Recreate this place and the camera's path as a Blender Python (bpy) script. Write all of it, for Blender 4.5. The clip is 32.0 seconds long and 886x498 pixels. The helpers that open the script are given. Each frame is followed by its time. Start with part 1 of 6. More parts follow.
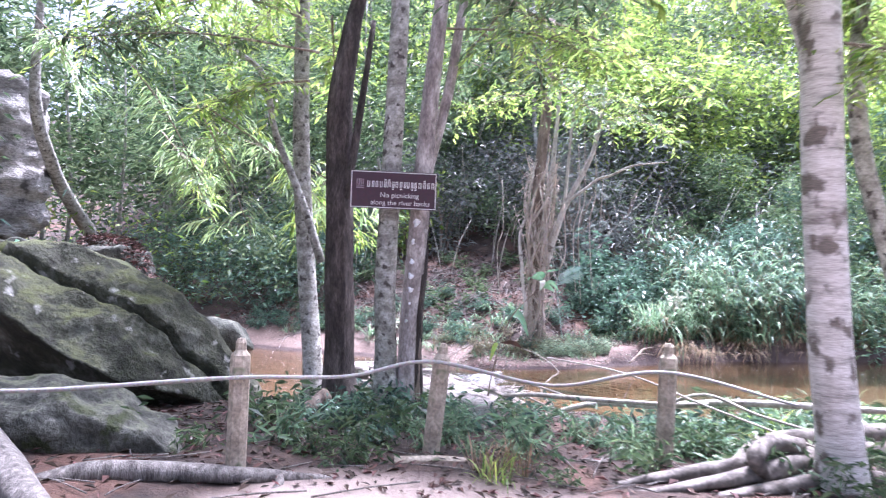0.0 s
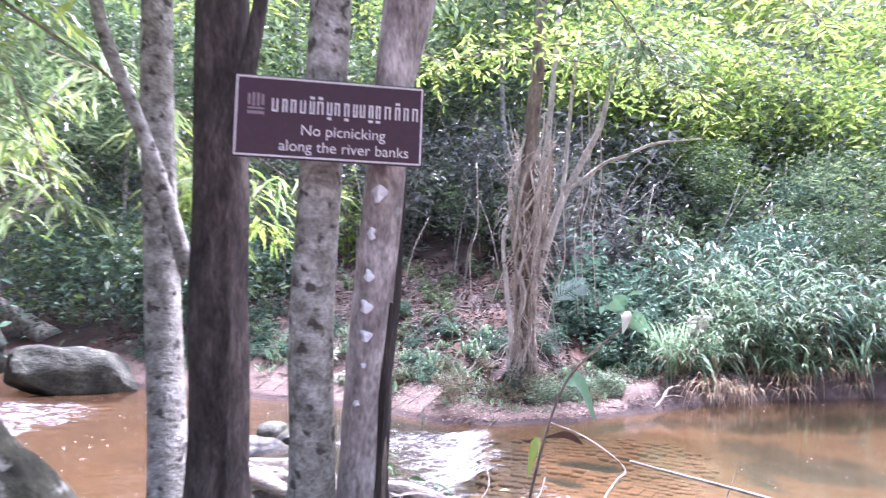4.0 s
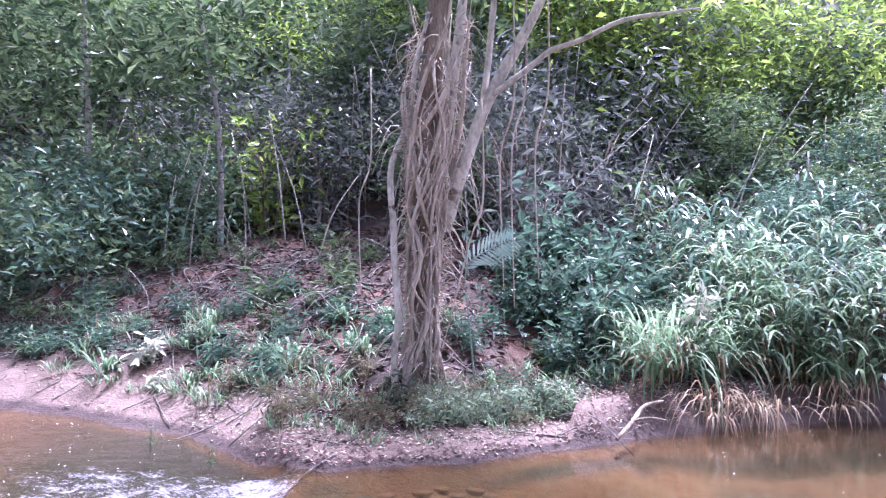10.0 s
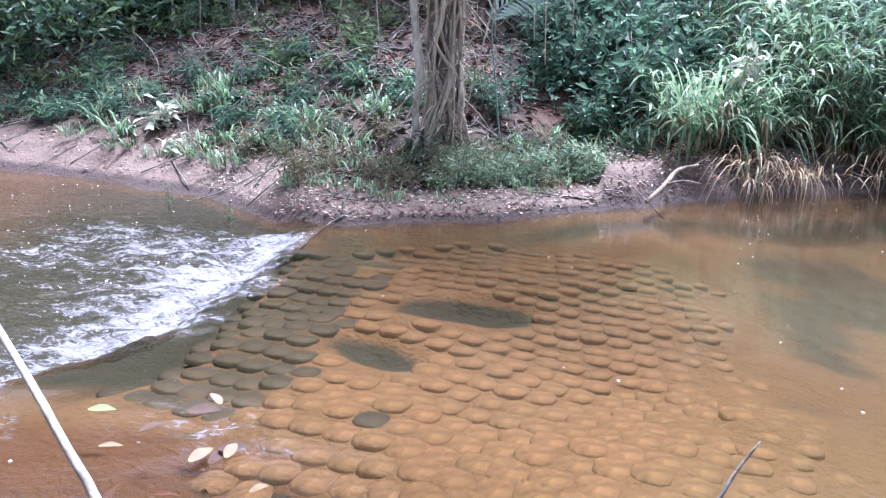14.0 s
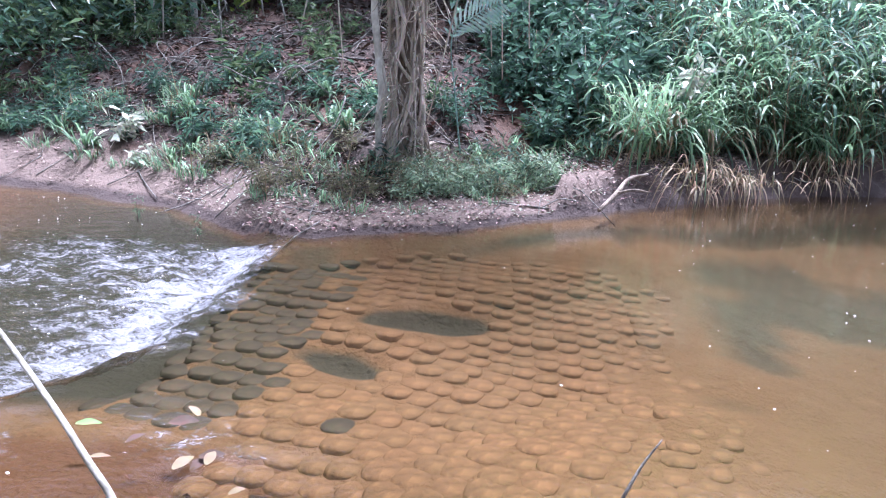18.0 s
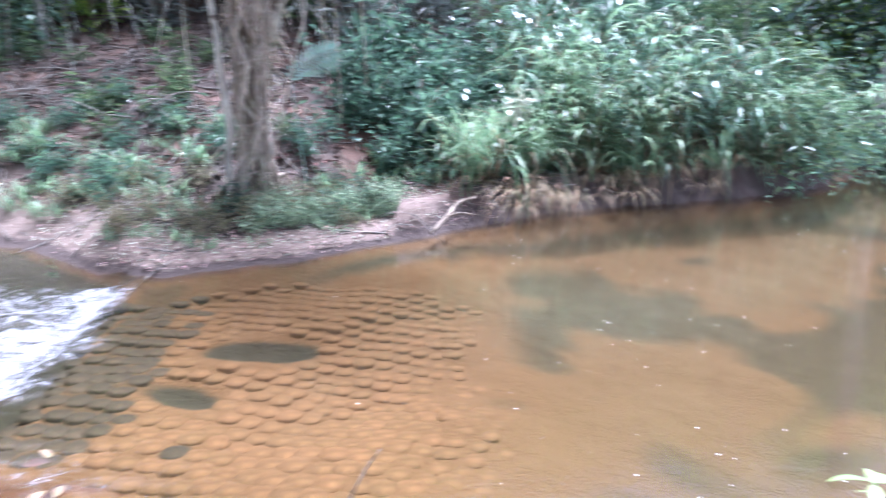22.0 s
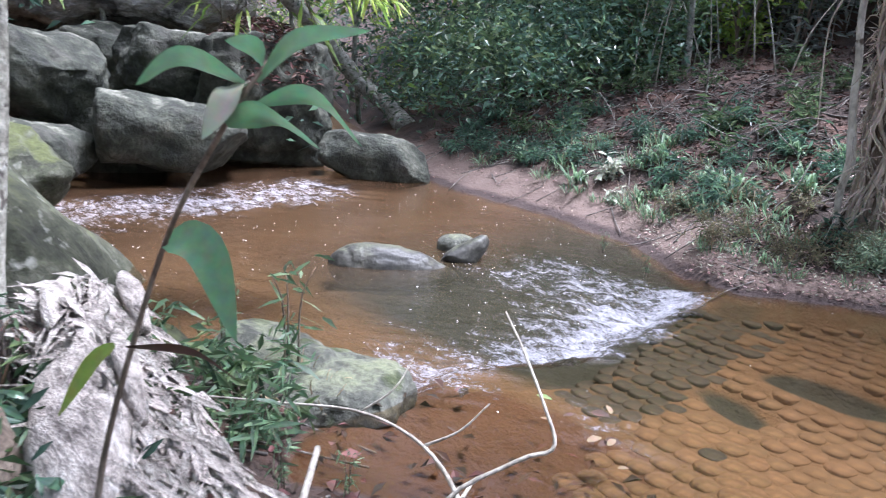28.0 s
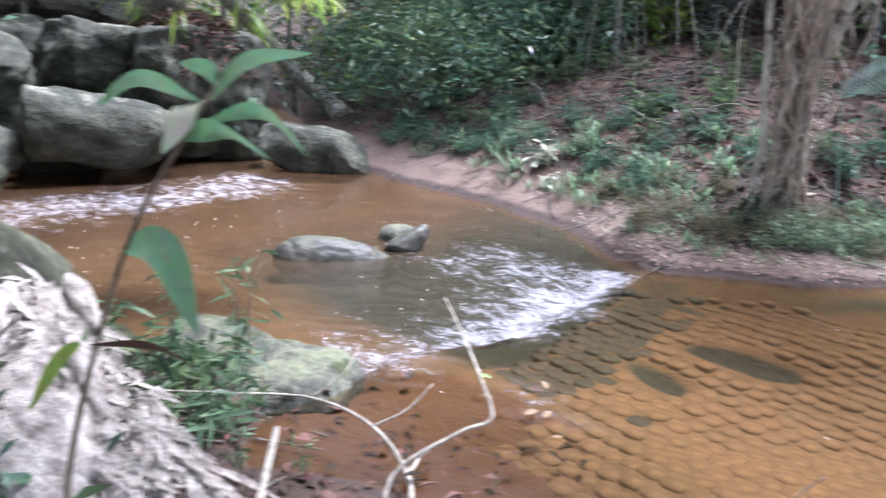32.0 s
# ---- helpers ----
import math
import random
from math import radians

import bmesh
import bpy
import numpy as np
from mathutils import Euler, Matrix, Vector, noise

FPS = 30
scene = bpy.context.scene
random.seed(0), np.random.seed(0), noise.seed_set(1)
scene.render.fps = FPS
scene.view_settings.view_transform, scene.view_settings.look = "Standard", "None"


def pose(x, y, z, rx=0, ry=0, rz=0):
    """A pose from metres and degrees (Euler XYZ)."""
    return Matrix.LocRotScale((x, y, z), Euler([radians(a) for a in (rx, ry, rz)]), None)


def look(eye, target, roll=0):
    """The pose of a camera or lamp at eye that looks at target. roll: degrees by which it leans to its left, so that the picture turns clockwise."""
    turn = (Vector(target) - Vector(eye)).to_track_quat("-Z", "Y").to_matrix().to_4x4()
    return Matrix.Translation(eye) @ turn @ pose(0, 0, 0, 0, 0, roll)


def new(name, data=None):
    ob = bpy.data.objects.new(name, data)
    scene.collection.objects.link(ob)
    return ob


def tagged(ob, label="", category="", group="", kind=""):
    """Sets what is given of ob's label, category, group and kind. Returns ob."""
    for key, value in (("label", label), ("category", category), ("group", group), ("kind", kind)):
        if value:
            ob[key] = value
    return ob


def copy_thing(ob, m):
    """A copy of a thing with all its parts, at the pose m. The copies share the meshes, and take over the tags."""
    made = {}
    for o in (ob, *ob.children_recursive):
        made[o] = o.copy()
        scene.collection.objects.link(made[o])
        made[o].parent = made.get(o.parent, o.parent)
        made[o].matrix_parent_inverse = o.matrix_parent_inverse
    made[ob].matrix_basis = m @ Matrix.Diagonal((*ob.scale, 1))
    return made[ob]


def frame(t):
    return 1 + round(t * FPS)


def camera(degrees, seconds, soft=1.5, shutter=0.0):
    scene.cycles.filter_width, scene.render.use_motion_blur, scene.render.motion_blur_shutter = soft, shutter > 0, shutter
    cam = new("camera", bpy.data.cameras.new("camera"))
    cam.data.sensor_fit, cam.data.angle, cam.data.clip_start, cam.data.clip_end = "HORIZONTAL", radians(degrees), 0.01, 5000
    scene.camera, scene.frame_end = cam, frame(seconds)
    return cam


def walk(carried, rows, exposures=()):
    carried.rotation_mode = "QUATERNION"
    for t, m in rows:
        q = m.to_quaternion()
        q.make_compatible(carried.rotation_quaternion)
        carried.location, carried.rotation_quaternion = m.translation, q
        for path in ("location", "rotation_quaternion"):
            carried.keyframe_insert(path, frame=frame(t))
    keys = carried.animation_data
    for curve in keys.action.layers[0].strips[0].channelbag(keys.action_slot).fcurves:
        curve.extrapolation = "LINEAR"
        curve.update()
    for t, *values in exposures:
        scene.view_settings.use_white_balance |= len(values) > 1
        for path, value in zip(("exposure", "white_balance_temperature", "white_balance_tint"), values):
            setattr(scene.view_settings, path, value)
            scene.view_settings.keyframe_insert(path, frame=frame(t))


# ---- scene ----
cam = camera(64.8, 32.0, soft=1.15, shutter=0.5)
PATH = [
    (0, (0.426, -7.851, 1.585), (-0.038, -5.907, 1.664), 2.0),
    (0.5, (0.296, -7.311, 1.574), (-0.276, -5.396, 1.649), 2.1),
    (1, (0.187, -6.84, 1.672), (-0.498, -4.962, 1.744), 2.0),
    (1.5, (0.002, -6.259, 1.68), (-0.714, -4.393, 1.749), 2.2),
    (2, (-0.215, -5.959, 1.707), (-1.019, -4.129, 1.78), 2.3),
    (2.5, (-0.418, -5.625, 1.714), (-1.257, -3.811, 1.792), 2.0),
    (3, (-0.481, -5.144, 1.705), (-1.187, -3.275, 1.789), 1.7),
    (3.5, (-0.576, -4.737, 1.734), (-1.053, -2.797, 1.825), 1.7),
    (5.5, (-0.876, -2.791, 1.471), (-0.874, -0.794, 1.59), 2.0),
    (6, (-0.585, -2.486, 1.669), (-0.501, -0.489, 1.756), 1.5),
    (6.5, (-0.191, -2.2, 1.618), (-0.037, -0.208, 1.719), 1.6),
    (7, (-0.022, -1.8, 1.633), (0.207, 0.185, 1.735), 1.7),
    (7.5, (0.085, -1.463, 1.65), (0.322, 0.52, 1.746), 1.8),
    (8, (0.269, -1.147, 1.583), (0.427, 0.844, 1.686), 1.7),
    (8.5, (0.373, -0.901, 1.525), (0.329, 1.096, 1.625), 1.9),
    (9, (0.41, -0.603, 1.463), (0.27, 1.39, 1.563), 2.2),
    (9.5, (0.407, -0.441, 1.354), (0.126, 1.536, 1.455), 2.2),
    (10, (0.431, -0.332, 1.34), (0.064, 1.632, 1.442), 2.4),
    (10.5, (0.422, -0.31, 1.343), (0.008, 1.644, 1.45), 2.6),
    (11, (0.409, -0.285, 1.237), (-0.037, 1.664, 1.309), 2.6),
    (11.5, (0.355, -0.256, 1.129), (-0.093, 1.69, 1.012), 2.6),
    (12, (0.393, -0.174, 1.117), (-0.065, 1.752, 0.835), 2.5),
    (12.5, (0.373, -0.101, 1.09), (-0.069, 1.808, 0.686), 2.5),
    (13, (0.388, -0.048, 1.094), (-0.043, 1.849, 0.628), 2.5),
    (13.5, (0.414, -0.017, 1.077), (-0.009, 1.876, 0.592), 2.4),
    (14, (0.419, -0.005, 1.051), (0.013, 1.89, 0.558), 2.5),
    (14.5, (0.427, -0.022, 1.042), (0.033, 1.875, 0.545), 2.5),
    (16.5, (0.439, -0.035, 1.039), (0.099, 1.872, 0.539), 2.6),
    (17, (0.457, -0.074, 1.072), (0.126, 1.834, 0.573), 2.6),
    (17.5, (0.479, -0.148, 1.126), (0.157, 1.763, 0.631), 2.6),
    (18, (0.496, -0.211, 1.192), (0.182, 1.702, 0.699), 2.5),
    (18.5, (0.523, -0.304, 1.263), (0.216, 1.61, 0.773), 2.5),
    (19, (0.546, -0.437, 1.325), (0.248, 1.48, 0.839), 2.6),
    (19.5, (0.559, -0.585, 1.406), (0.269, 1.333, 0.92), 2.6),
    (20, (0.579, -0.705, 1.445), (0.297, 1.215, 0.959), 2.5),
    (20.5, (0.582, -0.813, 1.483), (0.31, 1.108, 0.995), 2.6),
    (21, (0.649, -0.879, 1.507), (0.388, 1.042, 1.016), 2.3),
    (21.5, (0.792, -0.899, 1.555), (0.562, 1.026, 1.064), 2.1),
    (22, (0.973, -0.823, 1.651), (0.973, 1.114, 1.153), 1.9),
    (22.5, (1.191, -0.698, 1.605), (1.651, 1.188, 1.126), 1.5),
    (23, (1.278, -0.604, 1.562), (1.901, 1.237, 1.09), 1.4),
    (23.5, (1.289, -0.576, 1.518), (1.934, 1.256, 1.039), 1.6),
    (24, (1.272, -0.55, 1.439), (1.689, 1.346, 0.958), 1.3),
    (24.5, (1.291, -0.571, 1.531), (1.252, 1.361, 1.018), 1.8),
    (25, (1.115, -0.524, 1.484), (0.853, 1.394, 0.981), 2.6),
    (25.5, (0.948, -0.573, 1.541), (0.475, 1.3, 1.026), 2.7),
    (26, (0.842, -0.613, 1.564), (0.059, 1.153, 1.046), 2.8),
    (26.5, (0.747, -0.616, 1.521), (-0.305, 1.008, 1.017), 3.8),
    (28.5, (1.119, -1.132, 1.688), (-0.326, 0.152, 1.173), 2.8),
    (29, (1.075, -1.177, 1.73), (-0.376, 0.093, 1.199), 2.7),
    (29.5, (1.067, -1.193, 1.765), (-0.395, 0.058, 1.219), 2.6),
    (30, (1.071, -1.19, 1.746), (-0.4, 0.051, 1.202), 2.5),
    (30.5, (1.075, -1.194, 1.78), (-0.401, 0.033, 1.218), 2.5),
    (31, (1.062, -1.221, 1.762), (-0.412, 0.012, 1.209), 2.4),
    (31.5, (1.095, -1.26, 1.719), (-0.366, -0.005, 1.179), 2.5),
    (32, (1.199, -1.131, 1.704), (-0.095, 0.299, 1.172), 2.6),
]
EXPOSURES = [(0, 2.55, 5400, 30), (2, 2.7, 5450, 35), (3.5, 2.65, 5450, 35), (8, 2.3, 5300, 45), (10, 2.35, 5250, 42), (12, 2.15, 5250, 24), (14, 2.02, 5200, 22), (20, 1.94, 5150, 21), (22, 2.35, 5100, 20), (23, 2.05, 5050, 20), (24, 2.1, 5100, 22), (25, 2.45, 5050, 20), (26, 2.15, 5050, 20), (26.5, 2.1, 5050, 20), (28.5, 1.48, 5500, 18), (31.5, 1.48, 5500, 18), (32, 1.75, 5500, 18)]
walk(cam, [(t, look(eye, target, roll)) for t, eye, target, roll in PATH], EXPOSURES)

# ---- daylight ----
world = bpy.data.worlds.new("world")
scene.world = world
world.use_nodes = True
wn = world.node_tree
sky = wn.nodes.new("ShaderNodeTexSky")
sky.sky_type = "NISHITA"
sky.sun_disc = False
sky.sun_elevation, sky.sun_rotation = radians(72), radians(18)
sky.air_density, sky.dust_density = 1.0, 7.0
wn.nodes["Background"].inputs["Strength"].default_value = 0.1
pale = wn.nodes.new("ShaderNodeHueSaturation")
pale.inputs["Saturation"].default_value = 0.7
wn.links.new(sky.outputs[0], pale.inputs["Color"])
wn.links.new(pale.outputs[0], wn.nodes["Background"].inputs["Color"])
sun = new("sun", bpy.data.lights.new("sun", "SUN"))
sun.data.energy, sun.data.angle, sun.data.color = 4.0, radians(14), (1.0, 0.97, 0.93)
sun_way = Vector((math.sin(radians(18)) * math.cos(radians(72)), math.cos(radians(18)) * math.cos(radians(72)), math.sin(radians(72))))
sun.matrix_world = look(sun_way * 30, (0, 0, 0))


# ---- materials ----
def material(name, ramp, scale=6.0, rough=0.8, bump=0.3, detail=8.0, fine=40.0, island=0.0, obj_random=0.0, translucent=0.0, spec=0.5,
             stretch=(1, 1, 1), top=None, top_amount=0.5, blotch=None, blotch_scale=3.0, blotch_at=0.55, bump_dist=0.02, grain=0.35):
    """Noise-driven colour ramp with fine grain, optional blotches of a second colour and another colour on faces that
    look up.
    """
    m = bpy.data.materials.new(name)
    m.use_nodes = True
    nt = m.node_tree
    n, l = nt.nodes, nt.links
    b = n["Principled BSDF"]
    tc = n.new("ShaderNodeTexCoord")
    mp = n.new("ShaderNodeMapping")
    mp.inputs["Scale"].default_value = stretch
    l.new(tc.outputs["Object"], mp.inputs["Vector"])
    nz = n.new("ShaderNodeTexNoise")
    nz.inputs["Scale"].default_value, nz.inputs["Detail"].default_value = scale, detail
    nz.inputs["Roughness"].default_value = 0.65
    l.new(mp.outputs[0], nz.inputs["Vector"])
    cr = n.new("ShaderNodeValToRGB")
    els = cr.color_ramp.elements
    lo, hi = 0.3, 0.7
    for i, c in enumerate(ramp):
        p = lo + (hi - lo) * i / max(1, len(ramp) - 1)
        e = els[i] if i < 2 else els.new(p)
        e.position, e.color = p, (*c, 1)
    l.new(nz.outputs["Fac"], cr.inputs["Fac"])
    col = cr.outputs["Color"]
    fz = n.new("ShaderNodeTexNoise")
    fz.inputs["Scale"].default_value, fz.inputs["Detail"].default_value = fine, 4.0
    l.new(mp.outputs[0], fz.inputs["Vector"])

    def mix(fac, a, c, mode="MIX"):
        x = n.new("ShaderNodeMix")
        x.data_type, x.blend_type = "RGBA", mode
        if hasattr(fac, "links"):
            l.new(fac, x.inputs[0])
        else:
            x.inputs[0].default_value = fac
        for sock, v in ((x.inputs[6], a), (x.inputs[7], c)):
            if hasattr(v, "links"):
                l.new(v, sock)
            else:
                sock.default_value = (*v, 1)
        return x.outputs[2]

    def step(v, a, c):
        r = n.new("ShaderNodeMapRange")
        r.inputs[1].default_value, r.inputs[2].default_value = a, c
        l.new(v, r.inputs[0])
        return r.outputs[0]

    if blotch:
        bz = n.new("ShaderNodeTexNoise")
        bz.inputs["Scale"].default_value, bz.inputs["Detail"].default_value = blotch_scale, 5.0
        l.new(tc.outputs["Object"], bz.inputs["Vector"])
        col = mix(step(bz.outputs["Fac"], blotch_at, blotch_at + 0.07), col, blotch)
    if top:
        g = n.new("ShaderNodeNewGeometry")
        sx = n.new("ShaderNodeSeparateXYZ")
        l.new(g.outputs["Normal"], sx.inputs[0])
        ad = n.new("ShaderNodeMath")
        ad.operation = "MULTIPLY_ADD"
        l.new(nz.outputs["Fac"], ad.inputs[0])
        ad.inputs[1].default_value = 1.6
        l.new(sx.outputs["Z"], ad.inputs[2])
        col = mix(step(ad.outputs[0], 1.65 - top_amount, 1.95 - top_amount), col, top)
    col = mix(grain, col, step(fz.outputs["Fac"], 0.12, 0.88) if grain > 0.4 else fz.outputs["Color"], "OVERLAY")
    if island or obj_random:
        if island:
            g2 = n.new("ShaderNodeNewGeometry")
            rnd, amt = g2.outputs["Random Per Island"], island
        else:
            oi = n.new("ShaderNodeObjectInfo")
            rnd, amt = oi.outputs["Random"], obj_random
        hs = n.new("ShaderNodeHueSaturation")
        mr = n.new("ShaderNodeMapRange")
        mr.inputs[3].default_value, mr.inputs[4].default_value = 1 - amt, 1 + amt
        l.new(rnd, mr.inputs[0])
        l.new(mr.outputs[0], hs.inputs["Value"])
        mh = n.new("ShaderNodeMapRange")
        mh.inputs[3].default_value, mh.inputs[4].default_value = 0.5 + 0.05 * amt, 0.5 - 0.05 * amt
        l.new(rnd, mh.inputs[0])
        l.new(mh.outputs[0], hs.inputs["Hue"])
        l.new(col, hs.inputs["Color"])
        col = hs.outputs[0]
    l.new(col, b.inputs["Base Color"])
    b.inputs["Roughness"].default_value = rough
    b.inputs["Specular IOR Level"].default_value = spec
    if bump:
        bp = n.new("ShaderNodeBump")
        bp.inputs["Strength"].default_value, bp.inputs["Distance"].default_value = bump, bump_dist
        sm = n.new("ShaderNodeMath")
        sm.operation = "MULTIPLY_ADD"
        l.new(fz.outputs["Fac"], sm.inputs[0])
        sm.inputs[1].default_value = 0.25
        l.new(nz.outputs["Fac"], sm.inputs[2])
        l.new(sm.outputs[0], bp.inputs["Height"])
        l.new(bp.outputs[0], b.inputs["Normal"])
    if translucent:
        tr = n.new("ShaderNodeBsdfTranslucent")
        l.new(col, tr.inputs["Color"])
        ms = n.new("ShaderNodeMixShader")
        ms.inputs[0].default_value = translucent
        l.new(b.outputs[0], ms.inputs[1])
        l.new(tr.outputs[0], ms.inputs[2])
        l.new(ms.outputs[0], n["Material Output"].inputs["Surface"])
    return m


def leaf_mat(name, a, c, amt=0.65, rough=0.38, tr=0.25):
    return material(name, [a, c], scale=3, fine=30, rough=rough, bump=0, island=amt, translucent=tr, spec=0.38)


M_ROCK = material("mossy_sandstone", [(0.012, 0.013, 0.008), (0.05, 0.054, 0.032), (0.17, 0.172, 0.135)], 3.2, 0.88, 1.0, detail=14, fine=22, top=(0.075, 0.086, 0.028), top_amount=0.16,
                  blotch=(0.3, 0.3, 0.265), blotch_scale=4.5, blotch_at=0.62, bump_dist=0.09, grain=0.5)
# top light and dark shaded sides are painted into this rock's colours
M_ROCK_TOPLIT = material("toplit_sandstone", [(0.008, 0.009, 0.007), (0.034, 0.038, 0.027), (0.11, 0.112, 0.085)], 2.6, 0.9, 1.0, detail=14, fine=22, top=(0.22, 0.22, 0.18), top_amount=-0.12,
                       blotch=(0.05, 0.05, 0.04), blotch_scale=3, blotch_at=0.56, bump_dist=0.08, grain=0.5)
M_CLIFF = material("grey_sandstone", [(0.07, 0.066, 0.06), (0.29, 0.275, 0.25), (0.5, 0.48, 0.45)], 1.5, 0.9, 1.0, detail=14, fine=14, stretch=(1, 1, 2.2), bump_dist=0.14, blotch=(0.06, 0.056, 0.05), blotch_scale=1.9, blotch_at=0.57, grain=0.6)
M_ROCKWET = material("wet_dark_rock", [(0.012, 0.012, 0.011), (0.04, 0.038, 0.032), (0.11, 0.105, 0.085)], 3.5, 0.55, 0.8, grain=0.6, top=(0.075, 0.08, 0.05), top_amount=0.1)
M_ROCK_GREY = material("grey_lichen_rock", [(0.02, 0.021, 0.017), (0.085, 0.088, 0.07), (0.22, 0.22, 0.19)], 5, 0.9, 1.0, detail=14, fine=30, top=(0.13, 0.14, 0.085), top_amount=0.0, blotch=(0.04, 0.05, 0.018), blotch_scale=4, blotch_at=0.56, bump_dist=0.06, grain=0.6)
M_BARK_PALE = material("pale_lichen_bark", [(0.1, 0.092, 0.078), (0.33, 0.32, 0.275), (0.62, 0.61, 0.57)], 9, 0.88, 1.0, detail=14, fine=45, stretch=(1, 1, 1.2), blotch=(0.08, 0.07, 0.06), blotch_scale=13, blotch_at=0.58, grain=0.6)
M_BARK_MOTTLED = material("mottled_purple_brown_bark", [(0.090, 0.075, 0.069), (0.330, 0.285, 0.262), (0.660, 0.615, 0.578)], 7, 0.88, 0.9, detail=13, fine=40, stretch=(1.4, 1.4, 0.6), blotch=(0.36, 0.35, 0.32), blotch_scale=9, blotch_at=0.62, grain=0.6)
M_ROOT = material("scuffed_grey_root_bark", [(0.05, 0.043, 0.036), (0.15, 0.13, 0.112), (0.3, 0.27, 0.24)], 6, 0.88, 0.8, detail=12, fine=30, blotch=(0.06, 0.05, 0.04), blotch_scale=5, blotch_at=0.58, grain=0.6)
M_BARK_BIRCH = material("banded_white_bark", [(0.2, 0.18, 0.16), (0.55, 0.53, 0.5), (0.72, 0.7, 0.68)], 3.5, 0.8, 0.6, detail=12, fine=30, stretch=(0.6, 0.6, 4.5), blotch=(0.16, 0.14, 0.12), blotch_scale=5, blotch_at=0.55, grain=0.6)
M_BARK_DARK = material("dark_rotten_bark", [(0.016, 0.013, 0.012), (0.07, 0.055, 0.048), (0.18, 0.15, 0.13)], 5, 0.9, 1.0, detail=12, grain=0.6, stretch=(2, 2, 0.5), bump_dist=0.04)
M_BARK_BROWN = material("brown_bark", [(0.05, 0.038, 0.03), (0.2, 0.155, 0.12), (0.4, 0.34, 0.28)], 6, 0.9, 0.9, grain=0.6, stretch=(1.5, 1.5, 0.4), bump_dist=0.03)
M_VINE = material("dry_vine", [(0.18, 0.15, 0.12), (0.46, 0.4, 0.33), (0.68, 0.62, 0.54)], 8, 0.85, 0.5, stretch=(2, 2, 0.4), island=0.35)
M_TWIG = material("bleached_twig", [(0.17, 0.15, 0.12), (0.36, 0.33, 0.28), (0.52, 0.48, 0.42)], 12, 0.8, 0.6, fine=60, grain=0.6)
M_DRIFT = material("grey_driftwood", [(0.05, 0.045, 0.04), (0.16, 0.145, 0.13), (0.32, 0.3, 0.27)], 6, 0.9, 0.9, stretch=(3, 3, 0.6), bump_dist=0.03, grain=0.6)
M_ROTHEART = material("dark_rotten_heartwood", [(0.006, 0.004, 0.003), (0.03, 0.021, 0.016), (0.1, 0.075, 0.058)], 7, 0.9, 1.0, detail=12, stretch=(3, 3, 0.35), bump_dist=0.06, grain=0.7)
M_ROT = material("bleached_rotten_wood", [(0.07, 0.058, 0.05), (0.46, 0.41, 0.37), (0.78, 0.73, 0.68)], 6, 0.9, 1.0, detail=12, stretch=(1, 3, 3), bump_dist=0.05, island=0.3, grain=0.65)
M_CONC = material("weathered_concrete", [(0.159, 0.132, 0.098), (0.354, 0.303, 0.235), (0.512, 0.440, 0.353)], 7, 0.9, 0.6, grain=0.6, blotch=(0.11, 0.13, 0.07), blotch_scale=5, blotch_at=0.58)
M_ROPE = material("grey_rope", [(0.25, 0.24, 0.22), (0.42, 0.41, 0.39)], 60, 0.9, 0.4)
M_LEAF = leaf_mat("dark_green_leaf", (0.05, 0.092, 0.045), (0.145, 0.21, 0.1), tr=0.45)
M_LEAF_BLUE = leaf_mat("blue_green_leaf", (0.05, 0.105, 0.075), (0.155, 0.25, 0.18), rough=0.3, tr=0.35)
# fresh green, and sunlight put into the colour of the far foliage
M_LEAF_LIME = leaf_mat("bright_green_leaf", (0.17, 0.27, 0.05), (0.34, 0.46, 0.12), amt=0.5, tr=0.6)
# greyish leaves, pale enough to paint in the hillside's blue-grey highlights
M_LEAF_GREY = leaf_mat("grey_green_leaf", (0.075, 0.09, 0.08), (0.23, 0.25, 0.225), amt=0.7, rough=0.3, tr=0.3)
M_LEAF_GRASS = leaf_mat("long_grass_blade", (0.085, 0.16, 0.085), (0.25, 0.37, 0.22), rough=0.42, tr=0.5)
M_LEAF_STRAW = leaf_mat("dry_straw_blade", (0.14, 0.1, 0.06), (0.34, 0.26, 0.16), rough=0.7, tr=0.2)
M_LEAF_BIG = leaf_mat("glossy_broad_leaf", (0.1, 0.22, 0.12), (0.2, 0.35, 0.21), amt=0.4, rough=0.2, tr=0.4)
M_LEAF_FERN = leaf_mat("pale_blue_fern", (0.16, 0.26, 0.22), (0.32, 0.42, 0.38), amt=0.15, rough=0.3, tr=0.35)
M_LEAF_FRESH = leaf_mat("fresh_pale_green_blade", (0.17, 0.27, 0.1), (0.38, 0.5, 0.24), amt=0.4, rough=0.3, tr=0.5)
M_LIMB = material("cream_smooth_bark", [(0.22, 0.2, 0.165), (0.5, 0.47, 0.41), (0.68, 0.65, 0.58)], 6, 0.85, 0.6, fine=30, stretch=(1, 1, 0.6), blotch=(0.13, 0.1, 0.08), blotch_scale=6, blotch_at=0.62, grain=0.5)
M_LEAF_WHITE = leaf_mat("pale_withered_leaf", (0.34, 0.36, 0.27), (0.55, 0.56, 0.46), amt=0.2, rough=0.6)
M_CHAFF = leaf_mat("bleached_debris", (0.1, 0.062, 0.05), (0.4, 0.31, 0.26), amt=0.85, rough=0.75, tr=0.05)
M_LEAF_HERB = leaf_mat("pale_herb_leaf", (0.15, 0.22, 0.14), (0.34, 0.43, 0.29), rough=0.5, tr=0.4)
